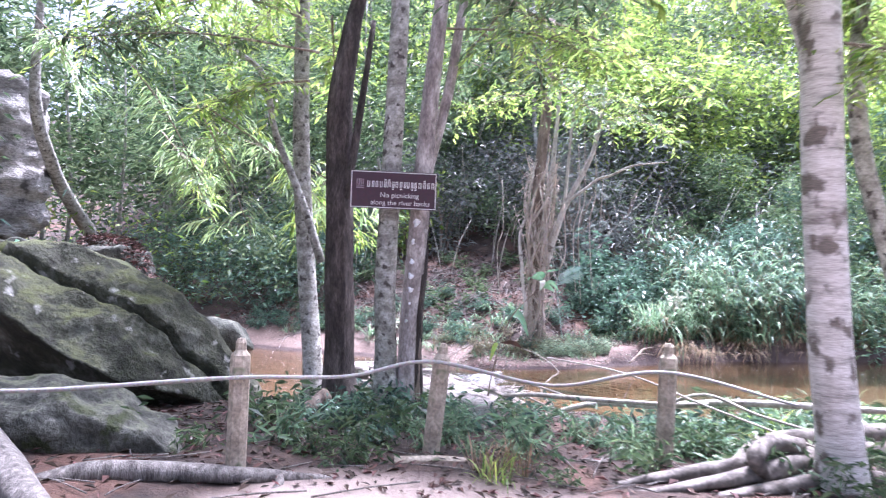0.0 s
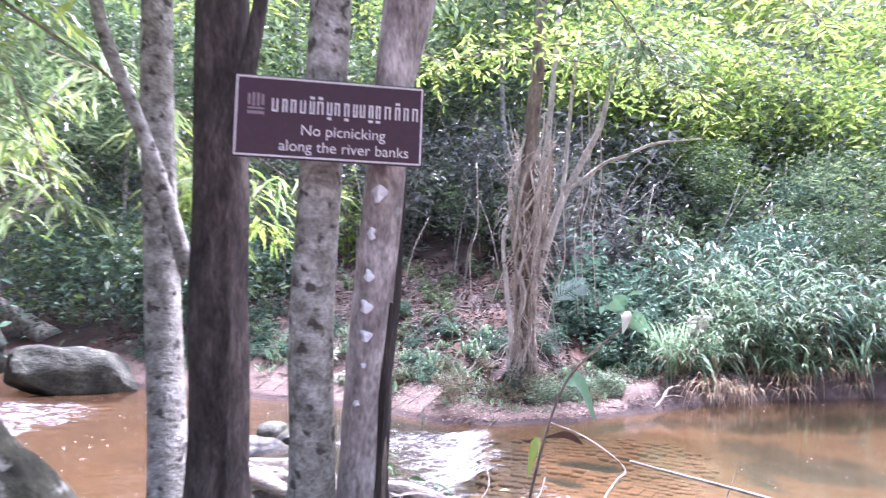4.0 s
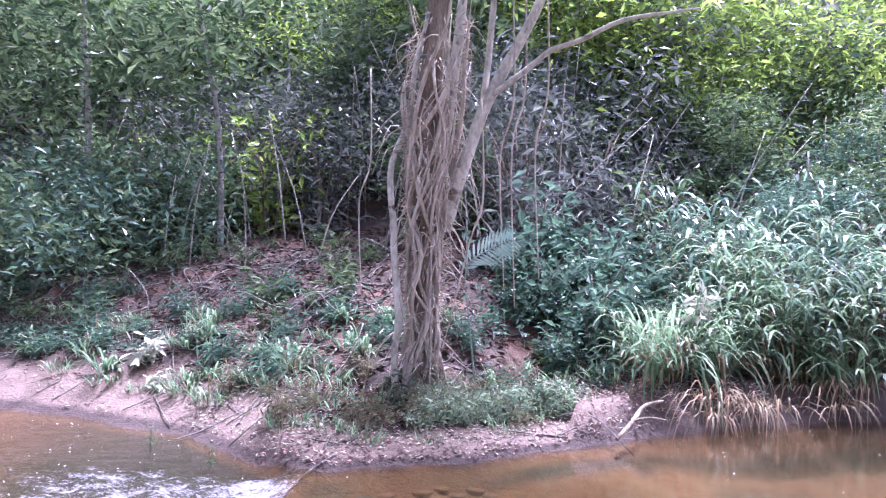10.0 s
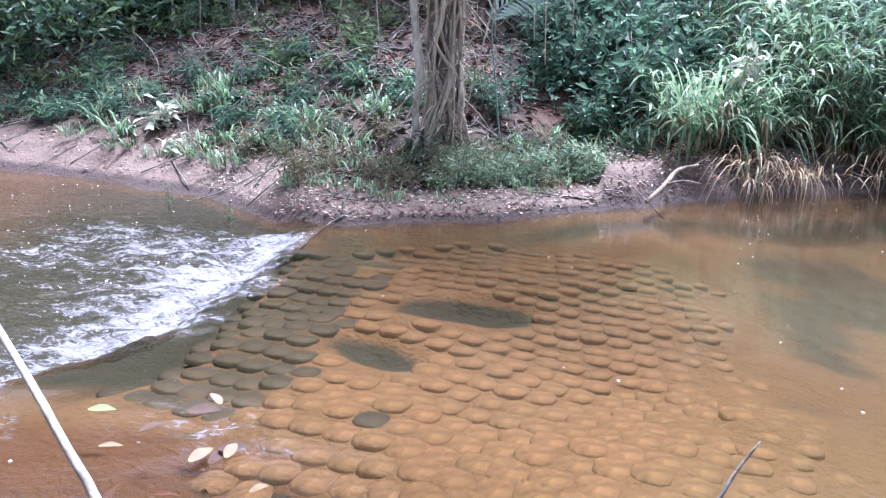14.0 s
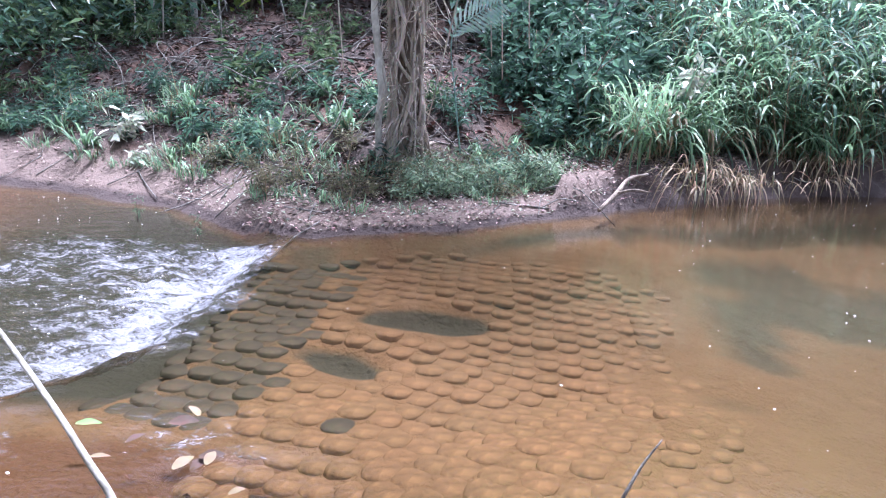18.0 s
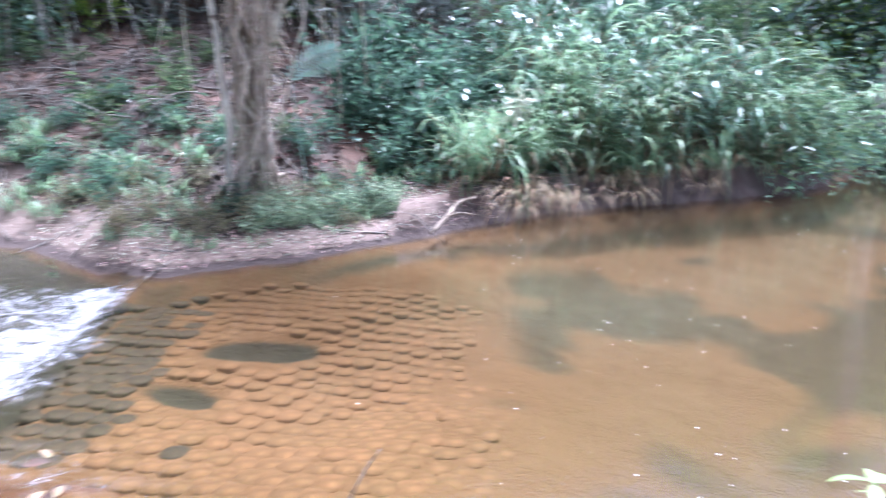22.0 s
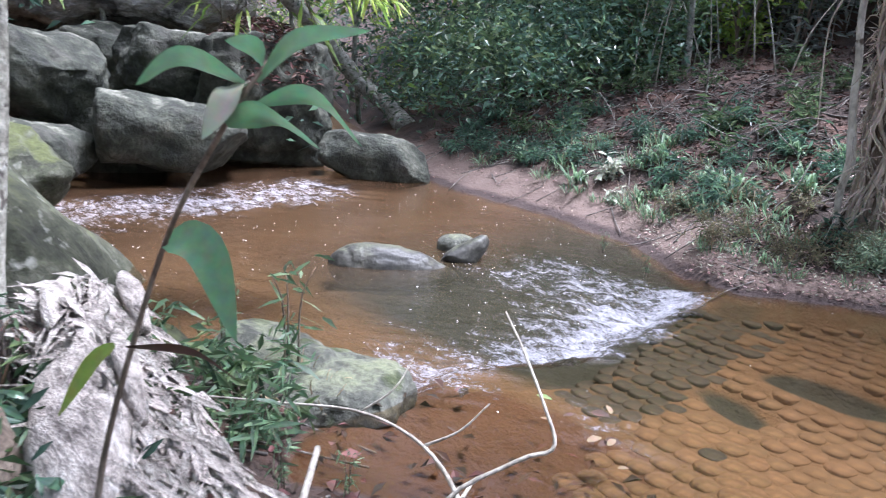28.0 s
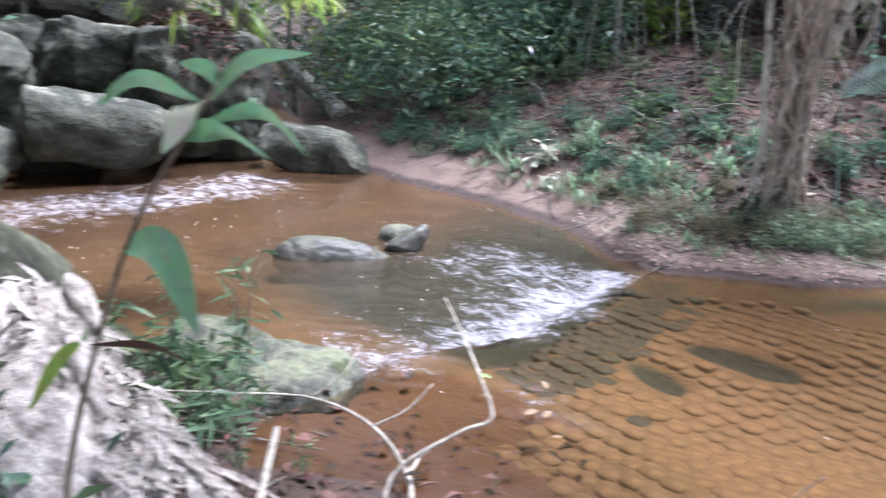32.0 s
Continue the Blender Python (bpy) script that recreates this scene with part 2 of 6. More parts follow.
M_LEAF_OLIVE = leaf_mat("olive_half_dry_leaf", (0.09, 0.09, 0.045), (0.26, 0.24, 0.15), rough=0.6, tr=0.3)
M_LITTER = leaf_mat("fallen_dry_leaf", (0.026, 0.014, 0.009), (0.115, 0.068, 0.048), amt=0.85, rough=0.75, tr=0.05)
M_SIGN = material("maroon_sign_paint", [(0.045, 0.018, 0.028), (0.06, 0.025, 0.037)], 3, 0.5, 0.05)
M_SIGN_WHITE = material("white_sign_paint", [(0.62, 0.6, 0.58), (0.75, 0.73, 0.7)], 8, 0.6, 0.05)
M_SIGN_GREY = material("faded_sign_paint", [(0.22, 0.16, 0.18), (0.28, 0.22, 0.24)], 8, 0.6, 0.05)
M_LINGA = material("silted_carved_stone", [(0.058, 0.035, 0.015), (0.1, 0.06, 0.026), (0.145, 0.092, 0.042)], 16, 0.85, 0.7, fine=90, grain=0.55, obj_random=0.08)
M_LINGA_DARK = material("algae_dark_carved_stone", [(0.008, 0.008, 0.006), (0.02, 0.018, 0.011), (0.042, 0.034, 0.019)], 5, 0.8, 0.4, obj_random=0.25)
M_FOAM = material("white_water_foam", [(0.7, 0.7, 0.72), (0.85, 0.85, 0.87)], 20, 0.5, 0.5, spec=0.5)


def ground_material():
    m = material("forest_soil", [(0.012, 0.008, 0.006), (0.036, 0.022, 0.016), (0.085, 0.053, 0.039)], 2.4, 0.9, 1.0, detail=14, blotch=(0.085, 0.044, 0.03), blotch_scale=0.8, blotch_at=0.54, bump_dist=0.07, grain=0.7)
    nt = m.node_tree
    n, l = nt.nodes, nt.links
    b = n["Principled BSDF"]
    old = b.inputs["Base Color"].links[0].from_socket
    for attr, colour, lo, hi in (("path", (0.36, 0.285, 0.245), 0.3, 0.75), ("sand", (0.165, 0.117, 0.097), 0.3, 0.75), ("wet", (0.05, 0.032, 0.028), 0.25, 0.7), ("bed", (0.115, 0.07, 0.031), 0.3, 0.7), ("rust", (0.075, 0.033, 0.011), 0.25, 0.8), ("dark_bed", (0.02, 0.022, 0.013), 0.35, 0.75)):
        a = n.new("ShaderNodeAttribute")
        a.attribute_name = attr
        nz = n.new("ShaderNodeTexNoise")
        nz.inputs["Scale"].default_value, nz.inputs["Detail"].default_value = 2.2, 6
        add = n.new("ShaderNodeMath")
        add.operation = "MULTIPLY_ADD"
        l.new(nz.outputs["Fac"], add.inputs[0])
        add.inputs[1].default_value = 0.5
        sub = n.new("ShaderNodeMath")
        sub.inputs[1].default_value = -0.25
        l.new(a.outputs["Fac"], sub.inputs[0])
        l.new(sub.outputs[0], add.inputs[2])
        r = n.new("ShaderNodeMapRange")
        r.inputs[1].default_value, r.inputs[2].default_value = lo, hi
        l.new(add.outputs[0], r.inputs[0])
        fine = n.new("ShaderNodeTexNoise")
        fine.inputs["Scale"].default_value, fine.inputs["Detail"].default_value = 9, 8
        hue = n.new("ShaderNodeMix")
        hue.data_type, hue.blend_type = "RGBA", "OVERLAY"
        hue.inputs[0].default_value = 0.75
        hue.inputs[6].default_value = (*colour, 1)
        l.new(fine.outputs["Fac"], hue.inputs[7])
        x = n.new("ShaderNodeMix")
        x.data_type = "RGBA"
        l.new(r.outputs[0], x.inputs[0])
        l.new(old, x.inputs[6])
        l.new(hue.outputs[2], x.inputs[7])
        old = x.outputs[2]
    l.new(old, b.inputs["Base Color"])
    return m


def water_material():
    m = bpy.data.materials.new("brown_river_water")
    m.use_nodes = True
    nt = m.node_tree
    n, l = nt.nodes, nt.links
    n.remove(n["Principled BSDF"])
    tint = n.new("ShaderNodeBsdfTransparent")
    tint.inputs["Color"].default_value = (0.88, 0.75, 0.57, 1)
    murk = n.new("ShaderNodeBsdfDiffuse")
    # the pool is greener, the run below the slab redder
    side = n.new("ShaderNodeNewGeometry")
    sx = n.new("ShaderNodeSeparateXYZ")
    l.new(side.outputs["Position"], sx.inputs[0])
    sr = n.new("ShaderNodeMapRange")
    sr.inputs[1].default_value, sr.inputs[2].default_value = -4.6, -3.0
    l.new(sx.outputs[0], sr.inputs[0])
    sc = n.new("ShaderNodeMix")
    sc.data_type = "RGBA"
    sc.inputs[6].default_value, sc.inputs[7].default_value = (0.062, 0.036, 0.02, 1), (0.032, 0.028, 0.017, 1)
    l.new(sr.outputs[0], sc.inputs[0])
    l.new(sc.outputs[2], murk.inputs["Color"])
    body = n.new("ShaderNodeMixShader")
    at = n.new("ShaderNodeAttribute")
    at.attribute_name = "murk"
    l.new(at.outputs["Fac"], body.inputs[0])
    l.new(tint.outputs[0], body.inputs[1])
    l.new(murk.outputs[0], body.inputs[2])
    gl = n.new("ShaderNodeBsdfGlossy")
    gl.inputs["Roughness"].default_value = 0.03
    fr = n.new("ShaderNodeFresnel")
    fr.inputs["IOR"].default_value = 1.5
    tc = n.new("ShaderNodeTexCoord")
    wa = n.new("ShaderNodeTexNoise")
    wa.inputs["Scale"].default_value, wa.inputs["Detail"].default_value, wa.inputs["Distortion"].default_value = 5.0, 4.0, 0.6
    mp = n.new("ShaderNodeMapping")
    mp.inputs["Scale"].default_value = (1.0, 1.7, 1.0)
    mp.inputs["Rotation"].default_value = (0, 0, radians(-35))
    l.new(tc.outputs["Object"], mp.inputs[0])
    l.new(mp.outputs[0], wa.inputs["Vector"])
    bp = n.new("ShaderNodeBump")
    bp.inputs["Distance"].default_value = 0.02
    rip = n.new("ShaderNodeAttribute")
    rip.attribute_name = "ripple"
    l.new(rip.outputs["Fac"], bp.inputs["Strength"])
    chop = n.new("ShaderNodeTexNoise")
    chop.inputs["Scale"].default_value, chop.inputs["Detail"].default_value, chop.inputs["Distortion"].default_value = 26.0, 4.0, 0.8
    l.new(mp.outputs[0], chop.inputs["Vector"])
    waves = n.new("ShaderNodeMath")
    waves.operation = "MULTIPLY_ADD"
    l.new(chop.outputs["Fac"], waves.inputs[0])
    waves.inputs[1].default_value = 0.34
    l.new(wa.outputs["Fac"], waves.inputs[2])
    l.new(waves.outputs[0], bp.inputs["Height"])
    l.new(bp.outputs[0], gl.inputs["Normal"])
    l.new(bp.outputs[0], fr.inputs["Normal"])
    wet = n.new("ShaderNodeMixShader")
    l.new(fr.outputs[0], wet.inputs[0])
    l.new(body.outputs[0], wet.inputs[1])
    l.new(gl.outputs[0], wet.inputs[2])
    foam = n.new("ShaderNodeBsdfPrincipled")
    foam.inputs["Base Color"].default_value = (0.53, 0.525, 0.58, 1)
    foam.inputs["Roughness"].default_value = 0.4
    # churned foam: clumps, and fine threads drawn out along the current
    fm = n.new("ShaderNodeMapping")
    fm.inputs["Rotation"].default_value = (0, 0, radians(-12))
    fm.inputs["Scale"].default_value = (0.8, 1.3, 1.0)
    l.new(tc.outputs["Object"], fm.inputs[0])
    fz = n.new("ShaderNodeTexNoise")
    fz.inputs["Scale"].default_value, fz.inputs["Detail"].default_value, fz.inputs["Roughness"].default_value = 24.0, 12.0, 0.7
    fz.inputs["Distortion"].default_value = 1.2
    l.new(fm.outputs[0], fz.inputs["Vector"])
    fc = n.new("ShaderNodeTexNoise")
    fc.inputs["Scale"].default_value, fc.inputs["Detail"].default_value, fc.inputs["Roughness"].default_value = 5.5, 5.0, 0.6
    fc.inputs["Distortion"].default_value = 0.8
    l.new(fm.outputs[0], fc.inputs["Vector"])
    both = n.new("ShaderNodeMath")
    both.operation = "MULTIPLY_ADD"
    l.new(fc.outputs["Fac"], both.inputs[0])
    both.inputs[1].default_value = 0.9
    l.new(fz.outputs["Fac"], both.inputs[2])
    fa = n.new("ShaderNodeAttribute")
    fa.attribute_name = "foam"
    sm = n.new("ShaderNodeMath")
    boost = n.new("ShaderNodeMapRange")
    boost.clamp = False
    boost.inputs[1].default_value, boost.inputs[2].default_value, boost.inputs[3].default_value, boost.inputs[4].default_value = 0.68, 1.22, 0.0, 1.0
    l.new(both.outputs[0], boost.inputs[0])
    l.new(boost.outputs[0], sm.inputs[0])
    l.new(fa.outputs["Fac"], sm.inputs[1])
    fr2 = n.new("ShaderNodeMapRange")
    fr2.inputs[1].default_value, fr2.inputs[2].default_value, fr2.inputs[4].default_value = 0.98, 1.6, 0.95
    l.new(sm.outputs[0], fr2.inputs[0])
    fb = n.new("ShaderNodeBump")
    fb.inputs["Strength"].default_value, fb.inputs["Distance"].default_value = 1.0, 0.06
    l.new(both.outputs[0], fb.inputs["Height"])
    l.new(fb.outputs[0], foam.inputs["Normal"])
    out = n.new("ShaderNodeMixShader")
    l.new(fr2.outputs[0], out.inputs[0])
    l.new(wet.outputs[0], out.inputs[1])
    l.new(foam.outputs[0], out.inputs[2])
    l.new(out.outputs[0], n["Material Output"].inputs["Surface"])
    return m


M_SOIL = ground_material()
M_WATER = water_material()


# ---- mesh helpers ----
class Geo:
    """Vertices and faces gathered piece by piece."""

    def __init__(self):
        self.v, self.f = [], []

    def add(self, verts, faces):
        k = len(self.v)
        self.v.extend(tuple(p) for p in verts)
        self.f.extend(tuple(i + k for i in q) for q in faces)
        return self

    def mesh(self, name, mat, smooth=True):
        me = bpy.data.meshes.new(name)
        me.from_pydata(self.v, [], self.f)
        if smooth:
            me.polygons.foreach_set("use_smooth", [True] * len(me.polygons))
        me.materials.append(mat)
        me.update()
        return me


def part(name, geo, mat, parent=None, label="", smooth=True):
    me = geo.mesh(name, mat, smooth) if isinstance(geo, Geo) else geo
    ob = new(name, me)
    ob.parent = parent
    if label:
        ob["label"] = label
    return ob


def thing(name, label, category, group="", loc=(0, 0, 0), kind=""):
    ob = new(name)
    ob.location = loc
    return tagged(ob, label, category, group, kind)


def smooth_line(pts, n):
    """n points along a Catmull-Rom curve through pts (rows of any length)."""
    p = np.array(pts, float)
    p = np.vstack([2 * p[0] - p[1], p, 2 * p[-1] - p[-2]])
    out = []
    for s in np.linspace(0, len(pts) - 1 - 1e-6, n):
        i, t = int(s), s - int(s)
        a, b, c, d = p[i:i + 4]
        out.append(0.5 * (2 * b + (c - a) * t + (2 * a - 5 * b + 4 * c - d) * t * t + (3 * b - a - 3 * c + d) * t ** 3))
    return np.array(out)


def tube(geo, pts, sides=10, rough=0.0, seed=0, n=None, flute=0.0):
    """A tapered limb: rows of x, y, z, radius."""
    p = smooth_line(pts, n or max(4, 4 * len(pts)))
    rng = np.random.RandomState(seed)
    ph = rng.uniform(0, 6.28, 6)
    k0 = len(geo.v)
    up = np.array([0.3, 0.9, 0.1])
    for i, q in enumerate(p):
        d = p[min(i + 1, len(p) - 1), :3] - p[max(i - 1, 0), :3]
        d /= np.linalg.norm(d) + 1e-9
        u = np.cross(d, up)
        if np.linalg.norm(u) < 0.1:
            u = np.cross(d, (1, 0, 0))
        u /= np.linalg.norm(u)
        w = np.cross(d, u)
        for j in range(sides):
            a = 6.28318 * j / sides
            r = q[3] * (1 + rough * (math.sin(2 * a + ph[0] + i * 0.35) * 0.5 + math.sin(3 * a + ph[1] - i * 0.5) * 0.4 + math.sin(i * 1.3 + ph[2] + a) * 0.3) + flute * math.cos(5 * a + ph[3] + 0.1 * i))
            geo.v.append(tuple(q[:3] + r * (math.cos(a) * u + math.sin(a) * w)))
    for i in range(len(p) - 1):
        for j in range(sides):
            a, b = k0 + i * sides + j, k0 + i * sides + (j + 1) % sides
            geo.f.append((a, b, b + sides, a + sides))
    geo.f.append(tuple(k0 + j for j in range(sides))[::-1])
    geo.f.append(tuple(k0 + (len(p) - 1) * sides + j for j in range(sides)))
    return geo


def leaf(geo, base, ahead, side, length, width, bend=0.3, fold=0.15, segs=3):
    """A pointed leaf, folded along its midrib and bent down towards its tip."""
    base, ahead, side = np.array(base, float), np.array(ahead, float), np.array(side, float)
    ahead /= np.linalg.norm(ahead) + 1e-9
    side = side - ahead * (side @ ahead)
    side /= np.linalg.norm(side) + 1e-9
    nrm = np.cross(side, ahead)
    if nrm[2] < 0:
        nrm = -nrm
    k = len(geo.v)
    if segs == 1:
        m = base + ahead * length * 0.45
        t = base + ahead * length - nrm * bend * length * 0.6
        geo.v.extend(map(tuple, (base, m + side * width / 2 + nrm * fold * width, t, m - side * width / 2 + nrm * fold * width)))
        geo.f.extend(((k, k + 1, k + 2), (k, k + 2, k + 3)))
        return
    for i in range(segs + 1):
        s = i / segs
        c = base + ahead * length * (s - 0.25 * bend * s * s) + np.array([0, 0, -1.0]) * bend * length * s * s * 0.6
        w = width * (math.sin(math.pi * min(1, (s * 0.9 + 0.06)) ** 0.8)) * 0.5 if i < segs else 0.001
        geo.v.extend((tuple(c - side * w + nrm * fold * w), tuple(c), tuple(c + side * w + nrm * fold * w)))
    for i in range(segs):
        a = k + 3 * i
        geo.f.extend(((a, a + 1, a + 4, a + 3), (a + 1, a + 2, a + 5, a + 4)))


def rand_dir(rng, up=0.0):
    v = rng.normal(size=3)
    v[2] += up
    return v / np.linalg.norm(v)


def rounded_block(name, mat, size, axes, centre, seed=0, power=3.0, n=26, rough=0.06, scale=1.2, groove=None, strata=0.0, taper=0.0, facets=0):
    """A weathered block: a rounded box with fractal relief, an optional crack along its long side and bedding ledges."""
    geo = Geo()
    ax = [Vector(a).normalized() for a in axes]
    ax[2] = ax[0].cross(ax[1]).normalized()
    ax[1] = ax[2].cross(ax[0]).normalized()
    off = Vector((seed * 7.3, seed * 3.1, seed * 1.7))
    index = {}
    fr = np.random.RandomState(seed + 400)
    cuts = []
    for _ in range(facets):
        d = rand_dir(fr)
        cuts.append((Vector(d), fr.uniform(0.6, 0.9) * sum(abs(d[k]) * size[k] / 2 for k in range(3)) * 0.82))
    for face in range(6):
        a, s = face // 2, 1 if face % 2 else -1
        for i in range(n):
            for j in range(n):
                quad = []
                for di, dj in ((0, 0), (1, 0), (1, 1), (0, 1)):
                    u, v = 2 * (i + di) / n - 1, 2 * (j + dj) / n - 1
                    p = [0, 0, 0]
                    p[a], p[(a + 1) % 3], p[(a + 2) % 3] = s, u, v
                    key = (round(p[0] * n), round(p[1] * n), round(p[2] * n))
                    if key not in index:
                        d = (abs(p[0]) ** power + abs(p[1]) ** power + abs(p[2]) ** power) ** (-1 / power)
                        q = Vector(p) * d
                        tp = 1 - taper * q.x
                        w = Vector((q.x * size[0], q.y * size[1] * tp, q.z * size[2] * tp)) / 2
                        for cn, cd in cuts:
                            over = w.dot(cn) - cd
                            if over > 0:
                                w -= cn * over * 0.92
                        h = noise.fractal((w + off) * scale, 0.9, 2.1, 5) * rough * min(size) * 2.2
                        if strata:
                            z = ax[0].z * w.x + ax[1].z * w.y + ax[2].z * w.z
                            h += strata * math.sin(z * 9 + 2 * noise.noise((w + off) * 0.7))
                        if groove:
                            line = w.y - groove[0] - groove[1] * w.x - 0.05 * noise.noise((w + off) * 2.5)
                            h -= groove[2] * math.exp(-(line / groove[3]) ** 2)
                        w += q.normalized() * h
                        index[key] = len(geo.v)
                        geo.v.append(tuple(Vector(centre) + ax[0] * w.x + ax[1] * w.y + ax[2] * w.z))
                    quad.append(index[key])
                if s * 1 < 0:
                    quad.reverse()
                geo.f.append(tuple(quad))
    return geo.mesh(name, mat)


# ---- lie of the land ----
FAR_X = [-60, -14, -9.5, -7.6, -7.0, -5.4, -4.6, -3.9, -3.1, -2.35, -1.55, -1.2, -0.25, 0.1, 0.7, 1.8, 2.6, 3.2, 5.0, 6.6, 9.1, 11.7, 15.4, 30, 60]
FAR_Y = [14, 8.5, 7.0, 6.3, 6.25, 6.0, 6.0, 5.8, 5.6, 5.2, 4.5, 4.45, 5.05, 5.4, 6.0, 7.05, 7.75, 8.1, 8.95, 9.95, 12.6, 14.4, 18.6, 38, 80]
NEAR_X = [-60, -14, -8, -5, -3.5, -2.6, -2.0, -1.5, -1.15, -0.72, 0.0, 0.9, 1.7, 2.66, 3.5, 5.0, 8.0, 14, 20, 60]
NEAR_Y = [5, 0.8, 0.0, -0.2, 0.15, 0.5, 0.72, 0.6, 0.27, 0.55, 0.6, 0.6, 0.8, 1.15, 1.45, 1.9, 3.2, 6.5, 10.5, 45]


def wob(x, y, k=1.0):
    return (np.sin(1.7 * k * x + 0.6 * np.sin(2.3 * k * y)) * np.cos(1.3 * k * y + 0.5) + 0.5 * np.sin(4.1 * k * x + 1.0) * np.sin(3.7 * k * y + 2.0)
            + 0.25 * np.sin(9.3 * k * x + 2 * np.sin(5 * k * y)) * np.cos(8.1 * k * y))


def river(x, y):
    """Distances past the far and the near waterline, and into the river."""
    far, near = np.interp(x, FAR_X, FAR_Y), np.interp(x, NEAR_X, NEAR_Y)
    tilt = np.where(x > 1, 0.76, 0.95)
    e = (y - far) * tilt + 0.06 * wob(x, y, 2.2)
    n = (near - y) * tilt + 0.05 * wob(x, y, 2.6)
    return e, n


def water_level(x, y):
    """The pool lies at 0; past the edge of the carved slab, downstream, it drops."""
    edge = slab_edge(x, y)
    low = np.clip((edge + 0.05) / 0.35, 0, 1)
    up = np.clip(((x + y) - 25.0) / 3.5, 0, 1)
    return -0.13 * low * low * (3 - 2 * low) + 0.3 * up * up * (3 - 2 * up)


def slab_edge(x, y):
    """Distance downstream of the slab's edge, which runs from the far bank towards the near one."""
    ex = np.interp(y, [-2, 1.0, 1.55, 2.0, 2.35, 3.2, 4.35, 5, 9], [-1.2, -1.4, -1.45, -1.3, -1.12, -1.2, -1.4, -1.8, -3])
    return ex - x


def hole_depth(x, y):
    """Scour holes worn into the carved slab."""
    a = np.exp(-(((x + 0.18) / 0.33) ** 2 + ((y - 3.42 - 0.3 * (x + 0.18)) / 0.15) ** 2) ** 2)
    b = np.exp(-(((x + 0.45) / 0.22) ** 2 + ((y - 2.78 + 0.2 * (x + 0.45)) / 0.11) ** 2) ** 2)
    c = np.exp(-(((x - 1.35) / 0.25) ** 2 + ((y - 3.0) / 0.15) ** 2) ** 2)
    return a + 0.6 * b + 0.22 * c


def ground_z(x, y):
    x, y = np.asarray(x, float), np.asarray(y, float)
    e, n = river(x, y)
    d = -np.maximum(e, n)
    depth = 0.13 + 0.10 * np.clip((d - 1.0) / 1.5, 0, 1) + 0.28 * np.clip((x - 0.9) / 1.6, 0, 1) + 0.03 * wob(x, y, 1.5)
    bed = water_level(x, y) - np.clip(d / 0.5, 0, 1) * depth - 0.08 * hole_depth(x, y)
    lip = np.where(x > 0.5, 0.3, 0.17)
    wl = water_level(x, y)
    farb = wl * (1 - np.clip(e / 0.8, 0, 1)) + lip * np.clip(e / np.where(x > 0.5, 0.35, 0.8), 0, 1) + 0.15 * np.clip(e, 0, 3) + 0.25 * np.clip(e - 0.8, 0, 4) + 0.36 * np.clip(e - 4.8, 0, 3.7) + 0.5 * np.clip(e - 8.5, 0, 26) + 0.05 * wob(x, y) * np.clip(e, 0, 2)
    farb = farb - 0.36 * np.exp(-((x + 0.7) / 1.35) ** 4) * np.clip((e - 0.25) / 1.2, 0, 1) * np.clip((4.0 - e) / 1.8, 0, 1)
    nearb = wl * (1 - np.clip(n / 0.4, 0, 1)) + 0.07 * np.clip(n / 0.3, 0, 1) + 0.06 * np.clip(n / 2.5, 0, 1) + 0.03 * wob(x, y) * np.clip(n, 0, 1) + 0.35 * np.clip(-x - 6, 0, 12) + 0.12 * np.clip(x - 5, 0, 10) + 0.1 * np.clip(-y - 14, 0, 30)
    left = 0.3 * np.clip(-x - 10, 0, 12)
    z = np.where(e > 0, farb, np.where(n > 0, nearb, bed + left))
    return np.where((e <= 0) & (n <= 0), bed + left, z)


def gz(x, y):
    return float(ground_z(x, y))


def axis(lo, a, b, hi, step, coarse):
    fine = np.arange(a, b + 1e-6, step)
    g = [a - (a - lo) * (k / coarse) ** 2.2 for k in range(coarse, 0, -1)]
    h = [b + (hi - b) * (k / coarse) ** 2.2 for k in range(1, coarse + 1)]
    return np.concatenate([g, fine, h])


def sheet(name, xs, ys, zf, mat, layers, keep=None):
    X, Y = np.meshgrid(xs, ys)
    Z = zf(X, Y)
    idx = np.arange(X.size).reshape(X.shape)
    q = np.stack([idx[:-1, :-1], idx[:-1, 1:], idx[1:, 1:], idx[1:, :-1]], -1).reshape(-1, 4)
    verts = np.stack([X, Y, Z], -1).reshape(-1, 3)
    vals = {k: fn(X, Y).ravel() for k, fn in layers.items()}
    if keep is not None:
        ok = keep(X, Y).ravel()
        q = q[ok[q].any(1)]
        used = np.unique(q)
        new_i = np.full(X.size, -1)
        new_i[used] = np.arange(len(used))
        q, verts = new_i[q], verts[used]
        vals = {k: v[used] for k, v in vals.items()}
    me = bpy.data.meshes.new(name)
    me.from_pydata(verts.tolist(), [], q.tolist())
    me.polygons.foreach_set("use_smooth", [True] * len(me.polygons))
    me.materials.append(mat)
    for k, v in vals.items():
        a = me.attributes.new(k, "FLOAT", "POINT")
        a.data.foreach_set("value", v.astype(np.float32))
    me.update()
    return new(name, me)


def sand_layer(x, y):
    e, n = river(x, y)
    beach = np.clip(1.1 - np.abs(e - 0.35) / 0.55, 0, 1) * np.clip((1.9 - x) / 1.5, 0, 1)
    return np.clip(beach, 0, 1)


